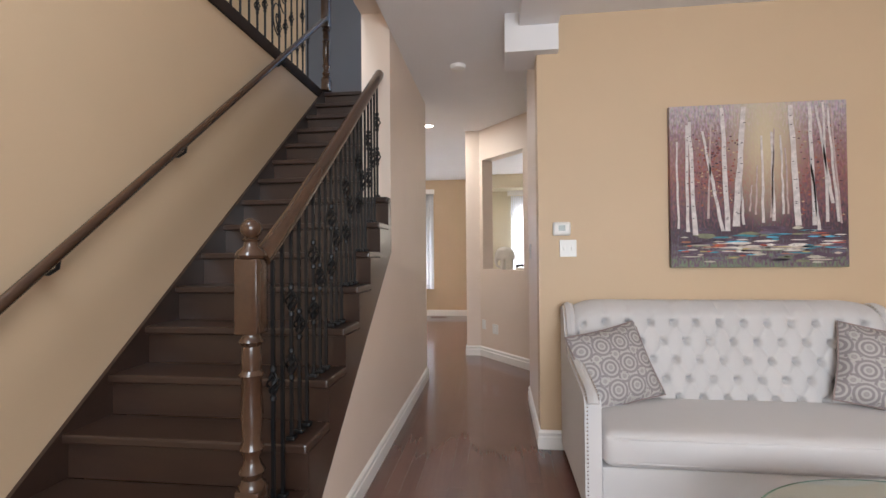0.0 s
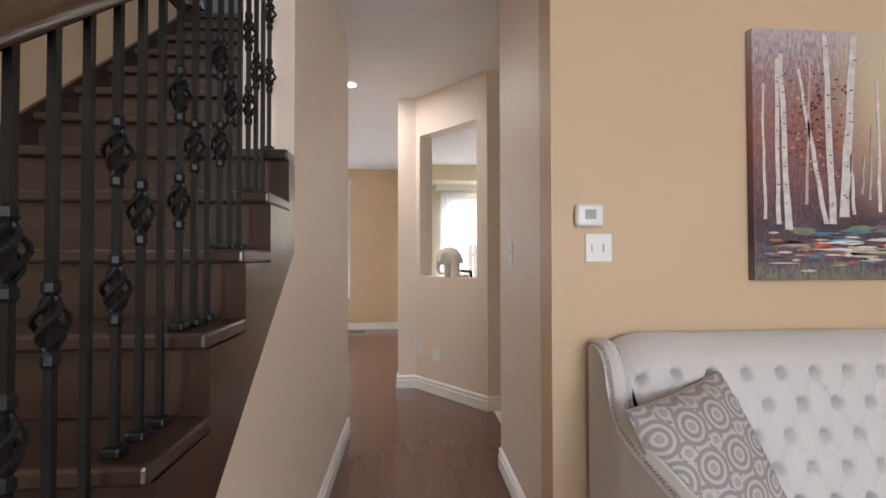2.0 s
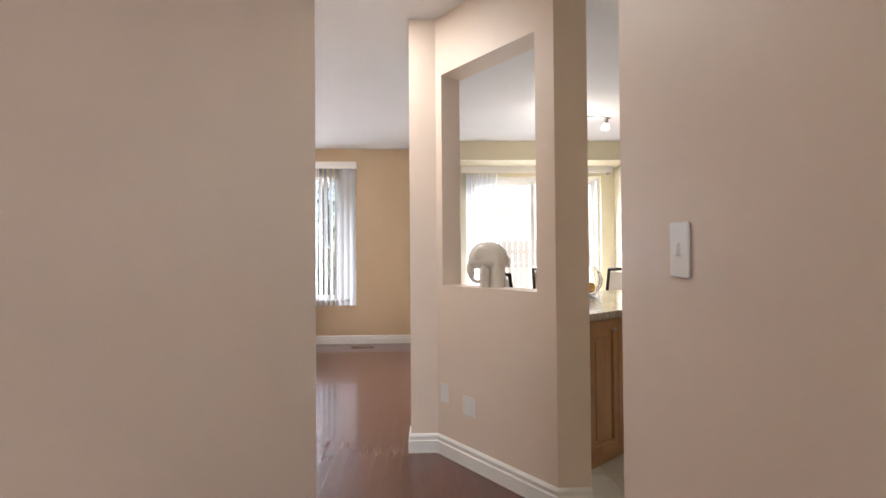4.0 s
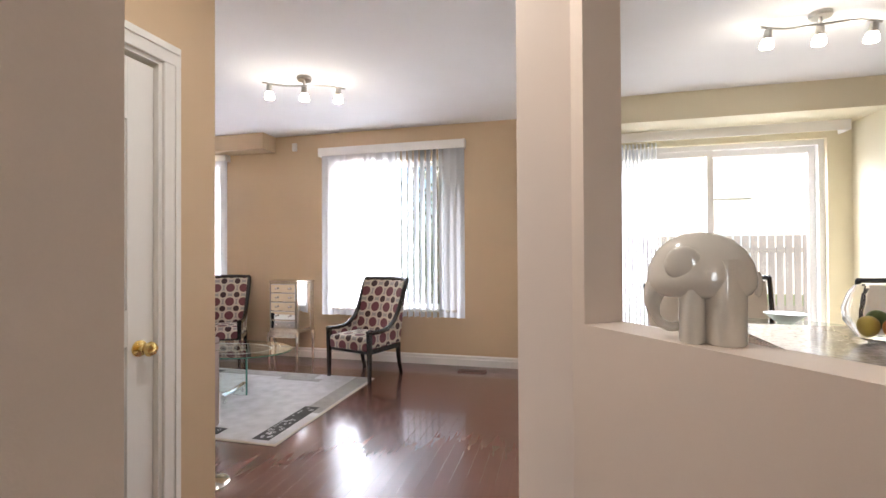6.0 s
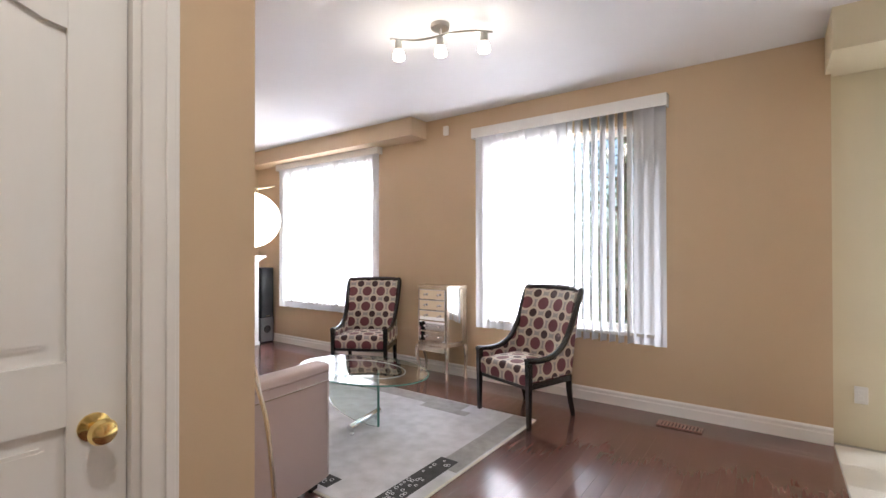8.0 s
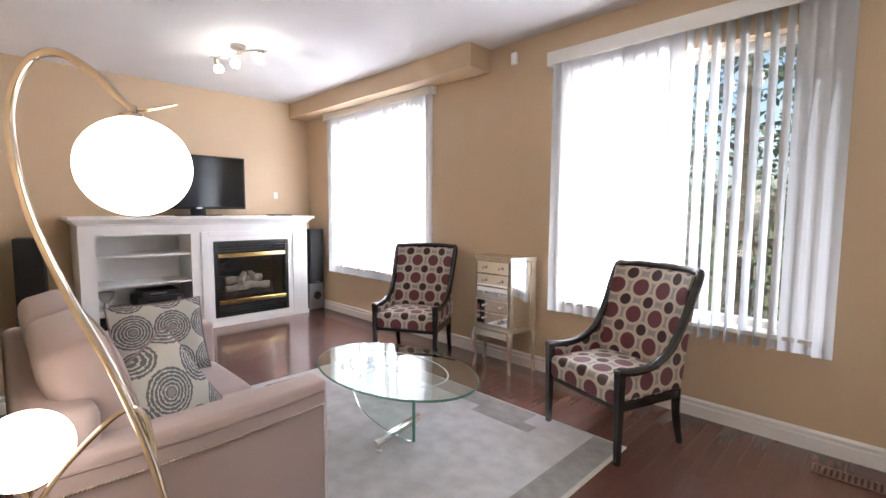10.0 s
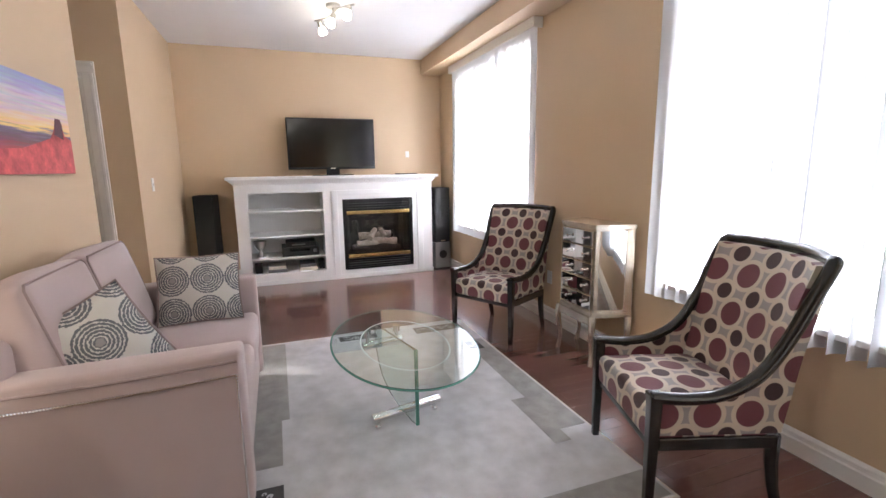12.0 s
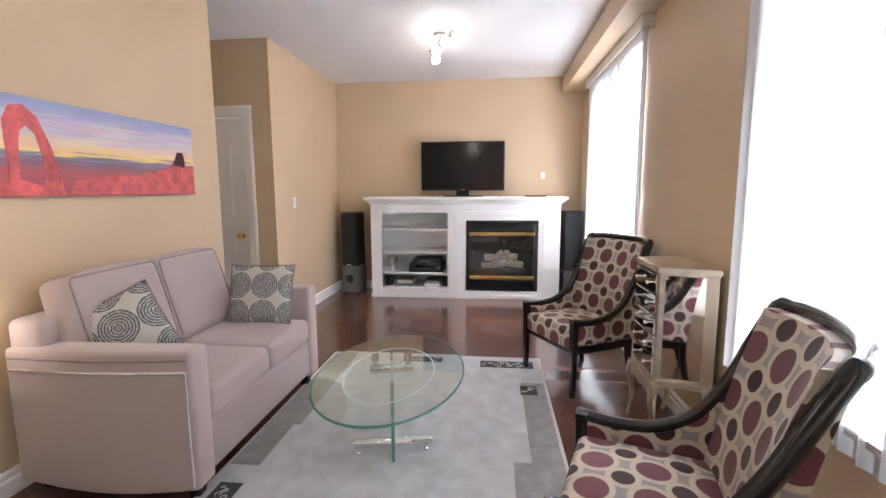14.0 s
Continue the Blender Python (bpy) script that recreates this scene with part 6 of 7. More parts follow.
inner = [(-2.93, 1.335), (-2.945, 1.44), (-2.935, 1.53), (-2.915, 1.61), (-2.875, 1.645), (-2.845, 1.62), (-2.832, 1.56), (-2.83, 1.50), (-2.825, 1.45), (-2.82, 1.385)]
bm = bmesh.new()
po = [bm.verts.new((x, DY + 0.0035, z)) for x, z in outer]
pi = [bm.verts.new((x, DY + 0.0035, z)) for x, z in inner]
qo = [bm.verts.new((x, DY - 0.001, z)) for x, z in outer]
qi = [bm.verts.new((x, DY - 0.001, z)) for x, z in inner]
for i in range(len(outer) - 1):
    bm.faces.new((po[i], po[i + 1], pi[i + 1], pi[i]))
    bm.faces.new((po[i], qo[i], qo[i + 1], po[i + 1]))
    bm.faces.new((pi[i], pi[i + 1], qi[i + 1], qi[i]))
part("painted_arch", bm, M_ROCKP, pic2)
relief([(-3.05, 1.328), (-3.03, 1.35), (-2.93, 1.372), (-2.83, 1.40), (-2.724, 1.39), (-2.724, 1.328)], M_ROCKP, "painted_slope")
relief([(-4.03, 1.328), (-4.03, 1.50), (-3.98, 1.515), (-3.94, 1.52), (-3.935, 1.57), (-3.92, 1.60), (-3.87, 1.60), (-3.85, 1.56), (-3.83, 1.535), (-3.79, 1.50), (-3.70, 1.48), (-3.5, 1.44), (-3.3, 1.43), (-3.1, 1.40), (-3.055, 1.328)], M_ROCKP, "painted_mesa")
relief([(-3.935, 1.50), (-3.935, 1.572), (-3.92, 1.602), (-3.87, 1.602), (-3.85, 1.56), (-3.83, 1.52)], M_ROCKD, "painted_butte", DY + 0.003)


# ---- switches and plates ----
def wall_plate(m, w, h, label, name="wall_plate", keys=1, kind="switch"):
    """A plate in the x-z plane, face towards -y."""
    t = thing(name, m, label, "switch" if kind == "switch" else "outlet")
    bm = bmesh.new()
    box(bm, -w / 2, -0.006, -h / 2, w / 2, 0.0, h / 2, bevel=0.003)
    part("plate", bm, M_PLASTIC, t)
    for i in range(keys):
        x = (i - (keys - 1) / 2) * 0.046
        if kind == "switch":
            bm = bmesh.new()
            box(bm, x - 0.006, -0.012, -0.012, x + 0.006, -0.005, 0.014, bevel=0.002)
            part("toggle", bm, M_PLASTIC, t)
        else:
            for z in (-0.02, 0.02):
                bm = boxes((x - 0.014, -0.0085, z - 0.014, x + 0.014, -0.005, z + 0.014), bevel=0.003)
                part("socket", bm, M_PLASTIC, t)
    return t


wall_plate(pose(0.352, 2.869, 1.262), 0.104, 0.108, "white double light switch beside the tufted sofa", "light_switch", 2)
thermo = thing("thermostat", pose(0.312, 2.869, 1.385), "white wall thermostat with grey display", "thermostat")
bm = bmesh.new()
box(bm, -0.055, -0.026, -0.043, 0.055, 0, 0.043, bevel=0.014, seg=3)
part("housing", bm, M_PLASTIC, thermo, smooth=True)
M_LCD = mat("grey_lcd", (0.30, 0.33, 0.30), 0.3, vary=0.05, bump=0)
part("display", boxes((-0.02, -0.0275, -0.014, 0.022, -0.0255, 0.022)), M_LCD, thermo, "grey display")
wall_plate(pose(0.169, 3.545, 1.25, 0, 0, -90), 0.07, 0.115, "white light switch on the hall wall", "light_switch")
wall_plate(pose(-5.62, 5.901, 1.22, 0, 0, 180), 0.07, 0.115, "white light switch near the recess", "light_switch")
for s_, z_, w_2, n_ in ((0.07, 0.385, 0.07, 1), (0.29, 0.355, 0.105, 0)):
    p_ = along(s_, -0.001)
    wall_plate(pose(p_[0], p_[1], z_, 0, 0, math.degrees(math.atan2(PD.y, PD.x))), w_2, 0.115, "white outlet plate low on the half wall", "outlet_plate", max(1, n_), "outlet")
for x_, y_ in ((-0.213, 9.169), (-4.265, YN - 0.001)):
    wall_plate(pose(x_, y_, 0.345 if x_ > -1 else 0.385), 0.07, 0.115, "white outlet plate low on the wall", "outlet_plate", 1, "outlet")
wall_plate(pose(-7.049, 8.62, 1.52, 0, 0, 90), 0.05, 0.08, "small white plate above the mantel", "outlet_plate", 1, "switch")
ven = thing("floor_vent", pose(-1.25, 8.86, 0.0), "brown slotted floor register in the planks", "vent")
M_VENT = mat("brown_register", (0.20, 0.10, 0.075), 0.35, vary=0.15)
part("frame", boxes((-0.15, -0.055, 0.004, 0.15, -0.045, 0.010), (-0.15, 0.045, 0.004, 0.15, 0.055, 0.010), (-0.15, -0.045, 0.004, -0.14, 0.045, 0.010), (0.14, -0.045, 0.004, 0.15, 0.045, 0.010)), M_VENT, ven)
for i in range(12):
    part("slat", boxes((-0.136 + i * 0.0235, -0.045, 0.004, -0.124 + i * 0.0235, 0.045, 0.009)), M_VENT, ven)
det = thing("motion_sensor", pose(-3.52, YN - 0.002, 2.60), "small white motion sensor near the ceiling", "sensor")
bm = bmesh.new()
box(bm, -0.03, -0.035, -0.05, 0.03, 0, 0.05, bevel=0.01, seg=3)
part("housing", bm, M_PLASTIC, det, smooth=True)

# ---- porcelain elephant on the half wall ----
el = thing("elephant_figurine", label="glossy cream ceramic elephant on the half wall", category="figurine")
M_CER = mat("cream_ceramic_glaze", (0.73, 0.68, 0.60), 0.12, vary=0.04, scale=6, bump=0.0, coat=0.6)
ELP = along(0.404, 0.086)
ELM = pose(ELP[0], ELP[1], 1.0525, 0, 0, -16)
bm = bmesh.new()


def ball(c, r, seg=20):
    bmesh.ops.create_uvsphere(bm, u_segments=seg, v_segments=seg // 2 + 2, radius=1, matrix=Matrix.Translation(c) @ Matrix.Diagonal((*r, 1)))


prof = [(0.0, 0.266), (0.035, 0.262), (0.068, 0.248), (0.096, 0.222), (0.113, 0.188), (0.119, 0.155), (0.117, 0.135), (0.106, 0.118), (0.085, 0.108), (0.0, 0.104)]
vs = lathe(bm, prof, 44)
bmesh.ops.transform(bm, matrix=Matrix.Translation((-0.026, 0, 0)) @ Matrix.Diagonal((1.0, 0.55, 1, 1)), verts=vs)
for x0, x1 in ((-0.073, -0.010), (-0.020, 0.072)):
    vs = lathe(bm, [(0.0, 0.0), (0.47, 0.0), (0.5, 0.006), (0.5, 0.13), (0.44, 0.20)], 28)
    bmesh.ops.transform(bm, matrix=Matrix.Translation(((x0 + x1) / 2, 0, 0)) @ Matrix.Diagonal((x1 - x0, 0.124, 1, 1)), verts=vs)
tr = spline([(-0.085, 0, 0.175), (-0.115, 0, 0.140), (-0.130, 0, 0.105), (-0.130, 0, 0.073), (-0.116, 0, 0.043), (-0.092, 0, 0.030), (-0.068, 0, 0.036)], 6)
tube(bm, tr, [max(0.011, 0.040 - 0.034 * 1.5 * i / len(tr)) for i in range(len(tr))], 14)
for y in (-1, 1):
    ball((-0.058, y * 0.053, 0.188), (0.042, 0.011, 0.044), 20)
ball((0.092, 0, 0.142), (0.010, 0.010, 0.030), 10)
part("body", bm, M_CER, el, smooth=True)
el.matrix_world = ELM


# ---- kitchen ----
M_OAK = mat("honey_oak", (0.50, 0.27, 0.135), 0.35, vary=0.18, scale=5, fine=40, bump=0.03, stretch=(1, 1, 0.12), coat=0.2)
M_GRANITE = mat("beige_granite", (0.56, 0.50, 0.46), 0.12, vary=0.55, scale=45, fine=200, bump=0.0, coat=0.3)
M_BRICKT = mat("brown_brick_tile", (0.16, 0.10, 0.075), 0.4, vary=0.35, scale=20, bump=0.2, random_piece=0.5)
# opaque panes: the blue-grey reflection is put into the base colour
M_PANE_REFL = mat("blue_grey_pane_reflection", (0.36, 0.42, 0.46), 0.12, vary=0.1, bump=0.0)


def panel_front(parent, name, y0, y1, z0, z1, x, arched=False, knob=True, glassy=False):
    """A cabinet front in the y-z plane, facing -x: a frame with a raised panel, or with small panes."""
    f = 0.055
    bm = bmesh.new()
    box(bm, x - 0.02, y0, z0, x, y0 + f, z1, bevel=0.003)
    box(bm, x - 0.02, y1 - f, z0, x, y1, z1, bevel=0.003)
    box(bm, x - 0.02, y0 + f, z0, x, y1 - f, z0 + f)
    if arched:
        k = 10
        pts = [(y0 + f, z1), (y0 + f, z1 - f - 0.05)] + [(y0 + f + (y1 - y0 - 2 * f) * i / k, z1 - f - 0.05 + 0.05 * math.sin(math.pi * i / k) ** 0.6) for i in range(1, k)] + [(y1 - f, z1 - f - 0.05), (y1 - f, z1)]
        p = [bm.verts.new((x - 0.02, a, b)) for a, b in pts]
        q = [bm.verts.new((x, a, b)) for a, b in pts]
        bm.faces.new(p)
        bm.faces.new(q[::-1])
        for i in range(len(pts)):
            j = (i + 1) % len(pts)
            bm.faces.new((p[i], q[i], q[j], p[j]))
        bmesh.ops.triangulate(bm, faces=[fc for fc in bm.faces if len(fc.verts) > 4])
    else:
        box(bm, x - 0.02, y0 + f, z1 - f, x, y1 - f, z1)
    d = part(name, bm, M_OAK, parent)
    if glassy:
        part("pane", boxes((x - 0.010, y0 + f - 0.002, z0 + f - 0.002, x - 0.006, y1 - f + 0.002, z1 - 0.02)), M_PANE_REFL, d, "glass pane with a blue-grey reflection in its colour")
        ym = (y0 + y1) / 2
        part("glazing_bar", boxes((x - 0.018, ym - 0.010, z0 + f, x - 0.004, ym + 0.010, z1 - f)), M_OAK, d)
        for i in (1, 2):
            zz = z0 + f + (z1 - z0 - 2 * f) * i / 3
            part("glazing_bar", boxes((x - 0.017, y0 + f, zz - 0.010, x - 0.005, y1 - f, zz + 0.010)), M_OAK, d)
    else:
        bm = bmesh.new()
        box(bm, x - 0.010, y0 + f - 0.002, z0 + f - 0.002, x - 0.001, y1 - f + 0.002, z1 - f + 0.0)
        if z1 - z0 > 0.25:
            box(bm, x - 0.017, y0 + f + 0.025, z0 + f + 0.025, x - 0.009, y1 - f - 0.025, z1 - f - 0.06, bevel=0.006)
        part("panel", bm, M_OAK, d)
    if knob:
        bm = bmesh.new()
        kz = z0 + 0.05 if z0 > 1 else z1 - 0.06
        if z1 - z0 < 0.3:
            kz, ky = (z0 + z1) / 2, (y0 + y1) / 2
        else:
            ky = y1 - 0.03
        vs = lathe(bm, [(0.006, 0.0), (0.006, 0.01), (0.013, 0.016), (0.011, 0.024), (0.003, 0.026)], 12)
        bmesh.ops.transform(bm, matrix=pose(x - 0.02, ky, kz, 0, -90, 0), verts=vs)
        part("knob", bm, M_NICKEL, d, smooth=True)
    return d


pantry = thing("pantry_cabinet", label="tall honey oak pantry cabinet", category="cabinet")
part("body", boxes((2.68, 7.445, 0.0, 2.995, 8.50, 2.265)), M_OAK, pantry)
for i in range(3):
    a, b = 7.448 + i * 0.351, 7.448 + (i + 1) * 0.351 - 0.004
    for z0, z1 in ((0.10, 0.93), (0.94, 1.655), (1.665, 2.26)):
        panel_front(pantry, "door", a, b, z0, z1, 2.679, arched=0.9 < z0 < 1.5)
for i in range(5):
    y1 = 7.44 - i * 0.395
    up = thing("wall_cabinet", label="honey oak wall cabinet with small glass panes", category="cabinet", group="glazed wall cabinets")
    part("body", boxes((2.68, y1 - 0.391, 1.36, 2.995, y1, 2.265)), M_OAK, up)
    panel_front(up, "door", y1 - 0.391, y1 - 0.004, 1.365, 2.26, 2.679, True, True, True)
    lo_ = thing("base_cabinet", label="honey oak base cabinet under a granite top", category="cabinet", group="oak base cabinets")
    part("body", boxes((2.40, y1 - 0.391, 0.09, 2.995, y1, 0.875)), M_OAK, lo_)
    part("plinth", boxes((2.46, y1 - 0.391, 0.0, 2.995, y1, 0.09)), M_OAK, lo_)
    if i == 1:
        for z0, z1 in ((0.10, 0.36), (0.365, 0.53), (0.535, 0.70), (0.705, 0.87)):
            panel_front(lo_, "drawer", y1 - 0.389, y1 - 0.002, z0, z1, 2.399)
    else:
        panel_front(lo_, "door", y1 - 0.389, y1 - 0.002, 0.10, 0.87, 2.399, True)
ct = thing("countertop", label="pale granite countertop along the kitchen wall", category="countertop")
part("slab", boxes((2.365, 5.45, 0.875, 2.995, 7.44, 0.910), bevel=0.006), M_GRANITE, ct)
lv = thing("light_valance", label="grey under-cabinet light strip", category="trim")
part("strip", boxes((2.69, 5.45, 1.30, 2.71, 7.44, 1.358)), M_SPKGREY, lv)
towel = thing("paper_towel_roll", label="white paper towel roll on the counter", category="paper towel")
bm = bmesh.new()
lathe(bm, [(0.02, 0.012), (0.062, 0.014), (0.064, 0.02), (0.064, 0.285), (0.060, 0.29), (0.02, 0.29)], 24, (2.74, 7.22, 0.911))
part("roll", bm, mat("white_paper_towel", (0.78, 0.76, 0.70), 0.9, vary=0.06, scale=30, bump=0.3), towel, smooth=True)
bm = bmesh.new()
lathe(bm, [(0.075, 0.0), (0.075, 0.01), (0.01, 0.012), (0.009, 0.32), (0.015, 0.33)], 20, (2.74, 7.22, 0.911))
part("holder", bm, M_NICKEL, towel, smooth=True)
jar = thing("mosaic_canister", label="silver mosaic glass canister on the counter", category="canister")
bm = bmesh.new()
lathe(bm, [(0.07, 0.0), (0.075, 0.02), (0.075, 0.26), (0.05, 0.30), (0.02, 0.33)], 14, (2.74, 6.62, 0.911))
part("body", bm, M_MIRROR, jar)
isl = thing("kitchen_island", label="honey oak kitchen island with granite top", category="island")
bm = bmesh.new()
prism(bm, [(0.52, 5.13), (0.99, 5.48), (1.05, 5.48), (1.38, 5.63), (1.50, 6.50), (0.52, 6.50)], 0.09, 0.88)
part("body", bm, M_OAK, isl)
bm = bmesh.new()
prism(bm, [(0.57, 5.22), (0.99, 5.54), (1.34, 5.70), (1.46, 6.45), (0.57, 6.45)], 0.0, 0.09)
part("plinth", bm, M_OAK, isl)
for (xa, ya), (xb, yb) in (((0.525, 5.134), (0.75, 5.302)), ((0.755, 5.305), (0.985, 5.476)), ((1.06, 5.485), (1.375, 5.628))):
    A, B = Vector((xa, ya)), Vector((xb, yb))
    d = (B - A).normalized()
    nn = Vector((d.y, -d.x))
    bm = bmesh.new()
    L_ = (B - A).length

    def at(s, o):
        q = A + d * s + nn * o
        return (q.x, q.y)
    for s0, s1, z0, z1, o0, o1 in ((0, 0.045, 0.11, 0.86, 0.0, 0.018), (L_ - 0.045, L_, 0.11, 0.86, 0.0, 0.018), (0.043, L_ - 0.043, 0.112, 0.16, 0.0, 0.0175), (0.043, L_ - 0.043, 0.80, 0.858, 0.0, 0.0175)):
        prism(bm, [at(s0, o0), at(s0, o1), at(s1, o1), at(s1, o0)], z0, z1)
    dd = part("door", bm, M_OAK, isl)
    bm = bmesh.new()
    prism(bm, [at(0.065, 0.0), at(0.065, 0.012), at(L_ - 0.065, 0.012), at(L_ - 0.065, 0.0)], 0.19, 0.76)
    part("panel", bm, M_OAK, dd)
    q = A + d * (L_ - 0.05) + nn * 0.028
    bm = bmesh.new()
    bmesh.ops.create_uvsphere(bm, u_segments=10, v_segments=6, radius=0.012, matrix=Matrix.Translation((q.x, q.y, 0.80)))
    part("knob", bm, M_NICKEL, dd, smooth=True)
bm = bmesh.new()
prism(bm, [(0.44, 4.985), (0.98, 5.375), (1.10, 5.41), (1.32, 5.53), (1.56, 5.80), (1.56, 6.58), (0.44, 6.58)], 0.88, 0.918)
bmesh.ops.bevel(bm, geom=[e for e in bm.edges], offset=0.008, segments=2, affect="EDGES")
part("countertop", bm, M_GRANITE, isl, "beige veined granite top")
fb = thing("fruit_bowl", label="round clear glass bowl of yellow and orange fruit", category="bowl")
bm = bmesh.new()
lathe(bm, [(0.05, 0.0), (0.085, 0.02), (0.125, 0.08), (0.13, 0.13), (0.11, 0.19), (0.09, 0.22), (0.086, 0.22), (0.106, 0.19), (0.126, 0.13), (0.121, 0.08), (0.08, 0.024)], 28, (0.86, 6.12, 0.919))
part("glass", bm, M_GLASS, fb, smooth=True)
for i, (dx, dy, dz, c) in enumerate(((0.04, 0.0, 0.065, (0.75, 0.42, 0.03)), (-0.045, 0.02, 0.065, (0.72, 0.56, 0.08)), (0.0, -0.05, 0.067, (0.78, 0.30, 0.03)), (0.0, 0.05, 0.085, (0.18, 0.30, 0.06)))):
    bm = bmesh.new()
    bmesh.ops.create_uvsphere(bm, u_segments=14, v_segments=9, radius=0.036, matrix=Matrix.Translation((0.86 + dx, 6.12 + dy, 0.919 + dz)))
    part("fruit", bm, mat("fruit_skin", c, 0.45, vary=0.1, bump=0.1), fb, smooth=True)


def dining_chair(m):
    t = thing("dining_chair", m, "black framed dining chair with cream back", "chair", "chairs round the dining table")
    for x in (-0.2, 0.2):
        part("leg", boxes((x - 0.018, -0.2, 0, x + 0.018, -0.165, 0.45), bevel=0.004), M_EBONY, t)
        bm = bmesh.new()
        tube(bm, [(x, 0.20, 0.0), (x, 0.19, 0.42), (x, 0.22, 0.75), (x, 0.27, 1.05)], 0.019, 8)
        part("leg", bm, M_EBONY, t, smooth=True)
    part("seat", boxes((-0.22, -0.21, 0.44, 0.22, 0.20, 0.485), bevel=0.015), M_CREAM, t, "cream padded seat")
    bm = bmesh.new()
    box(bm, -0.18, -0.015, 0.0, 0.18, 0.015, 0.44, bevel=0.008)
    bmesh.ops.transform(bm, matrix=pose(0, 0.215, 0.58, -10, 0, 0), verts=bm.verts)
    part("back_panel", bm, M_CREAM, t, "cream padded back")
    bm = bmesh.new()
    tube(bm, [(-0.205, 0.27, 1.045), (0, 0.285, 1.055), (0.205, 0.27, 1.045)], 0.02, 8)
    part("top_rail", bm, M_EBONY, t, smooth=True)
    return t


M_CREAM = mat("cream_seat_cloth", (0.62, 0.55, 0.46), 0.8, vary=0.06, fine=400, bump=0.2)
for cx, cy, rz in ((1.21, 8.25, 0), (1.75, 7.9, -60), (0.55, 7.25, 120)):
    dining_chair(pose(cx, cy, 0, 0, 0, rz))
dt = thing("dining_table", label="round glass dining table on a dark pedestal", category="table")
bm = bmesh.new()
ellipse(bm, 0.52, 0.52, 0.735, 0.747, 1.18, 7.60, 56)
part("tabletop", bm, M_TGLASS, dt, "round clear glass top", smooth=True)
bm = bmesh.new()
lathe(bm, [(0.28, 0.0), (0.28, 0.02), (0.06, 0.05), (0.045, 0.35), (0.06, 0.68), (0.2, 0.72), (0.2, 0.735)], 28, (1.18, 7.60, 0.0))
part("pedestal", bm, M_EBONY, dt, smooth=True)
bw = thing("serving_bowl", label="white and blue serving bowl on the glass table", category="bowl")
bm = bmesh.new()
lathe(bm, [(0.05, 0.0), (0.09, 0.03), (0.14, 0.07), (0.135, 0.07), (0.085, 0.035)], 24, (1.27, 7.90, 0.748))
part("bowl", bm, M_PLASTIC, bw, smooth=True)

# ---- outside ----
M_FENCE = mat("weathered_fence_wood", (0.22, 0.20, 0.19), 0.8, vary=0.25, scale=6, bump=0.3, stretch=(1, 1, 0.2))
M_HOUSE = mat("pale_brick", (0.62, 0.57, 0.53), 0.85, vary=0.2, scale=8, bump=0.2)
M_LEAF = mat("dark_leaf", (0.07, 0.105, 0.07), 0.6, vary=0.5, scale=3, fine=20, random_piece=0.5)
M_BARK = mat("grey_bark", (0.10, 0.08, 0.06), 0.9, vary=0.3, bump=0.5)
bm = bmesh.new()
bmesh.ops.create_grid(bm, x_segments=1, y_segments=1, size=400)
bmesh.ops.translate(bm, verts=bm.verts, vec=(0, 0, -0.35))
tagged(part("ground", bm, M_GROUND), "grassy garden ground outside", "ground", kind="structure")
fence = thing("garden_fence", label="weathered wooden garden fence behind the house", category="fence")
part("rail", boxes((-6.0, 13.05, 0.25, 6.0, 13.09, 0.34)), M_FENCE, fence)
part("rail", boxes((-6.0, 13.05, 1.25, 6.0, 13.09, 1.34)), M_FENCE, fence)
fm = bpy.data.meshes.new("picket")
bm = boxes((-0.05, -0.01, -0.35, 0.05, 0.01, 1.55))
bm.to_mesh(fm)
bm.free()
fm.materials.append(M_FENCE)
for i in range(92):
    o = new("picket", fm)
    o.parent = fence
    o.matrix_basis = pose(-5.9 + i * 0.13, 13.03, 0, 0, 0, 0)
house = thing("neighbour_house", label="pale brick neighbouring house beyond the fence", category="house")
part("wall", boxes((-3.0, 24.0, -0.35, 9.0, 32.0, 5.6)), M_HOUSE, house)
bm = bmesh.new()
extrude_profile(bm, [(23.5, 5.6), (32.5, 5.6), (28.0, 8.6)], -3.4, 9.4, "x")
part("roof", bm, mat("grey_shingle", (0.10, 0.10, 0.10), 0.9, vary=0.3, scale=20), house)
for x in (-1.2, 2.2, 5.6):
    for z in (0.7, 3.4):
        w0 = part("window", boxes((x - 0.05, 23.94, z - 0.05, x + 1.25, 23.999, z + 1.45)), M_TRIM, house)
        part("pane", boxes((x, 23.93, z, x + 1.2, 23.945, z + 1.4)), M_PANE_REFL, w0)
tree = thing("garden_tree", label="dense dark green tree close outside the window", category="tree")
rnd = random.Random(21)
TX, TY = -2.45, 12.1
bm = bmesh.new()
tube(bm, [(TX, TY, -0.35), (TX + 0.03, TY, 0.8), (TX - 0.04, TY + 0.03, 2.2), (TX, TY, 4.2)], [0.13, 0.11, 0.08, 0.02], 9)
for i in range(16):
    z = 0.2 + i * 0.24
    a = i * 2.4
    ln = 1.3 - 0.17 * z
    tube(bm, [(TX, TY, z), (TX + ln * 0.5 * math.cos(a), TY + ln * 0.5 * math.sin(a), z + 0.12), (TX + ln * math.cos(a), TY + ln * math.sin(a), z + 0.1)], [0.03, 0.02, 0.008], 6)
part("trunk", bm, M_BARK, tree, smooth=True)
verts, faces = [], []
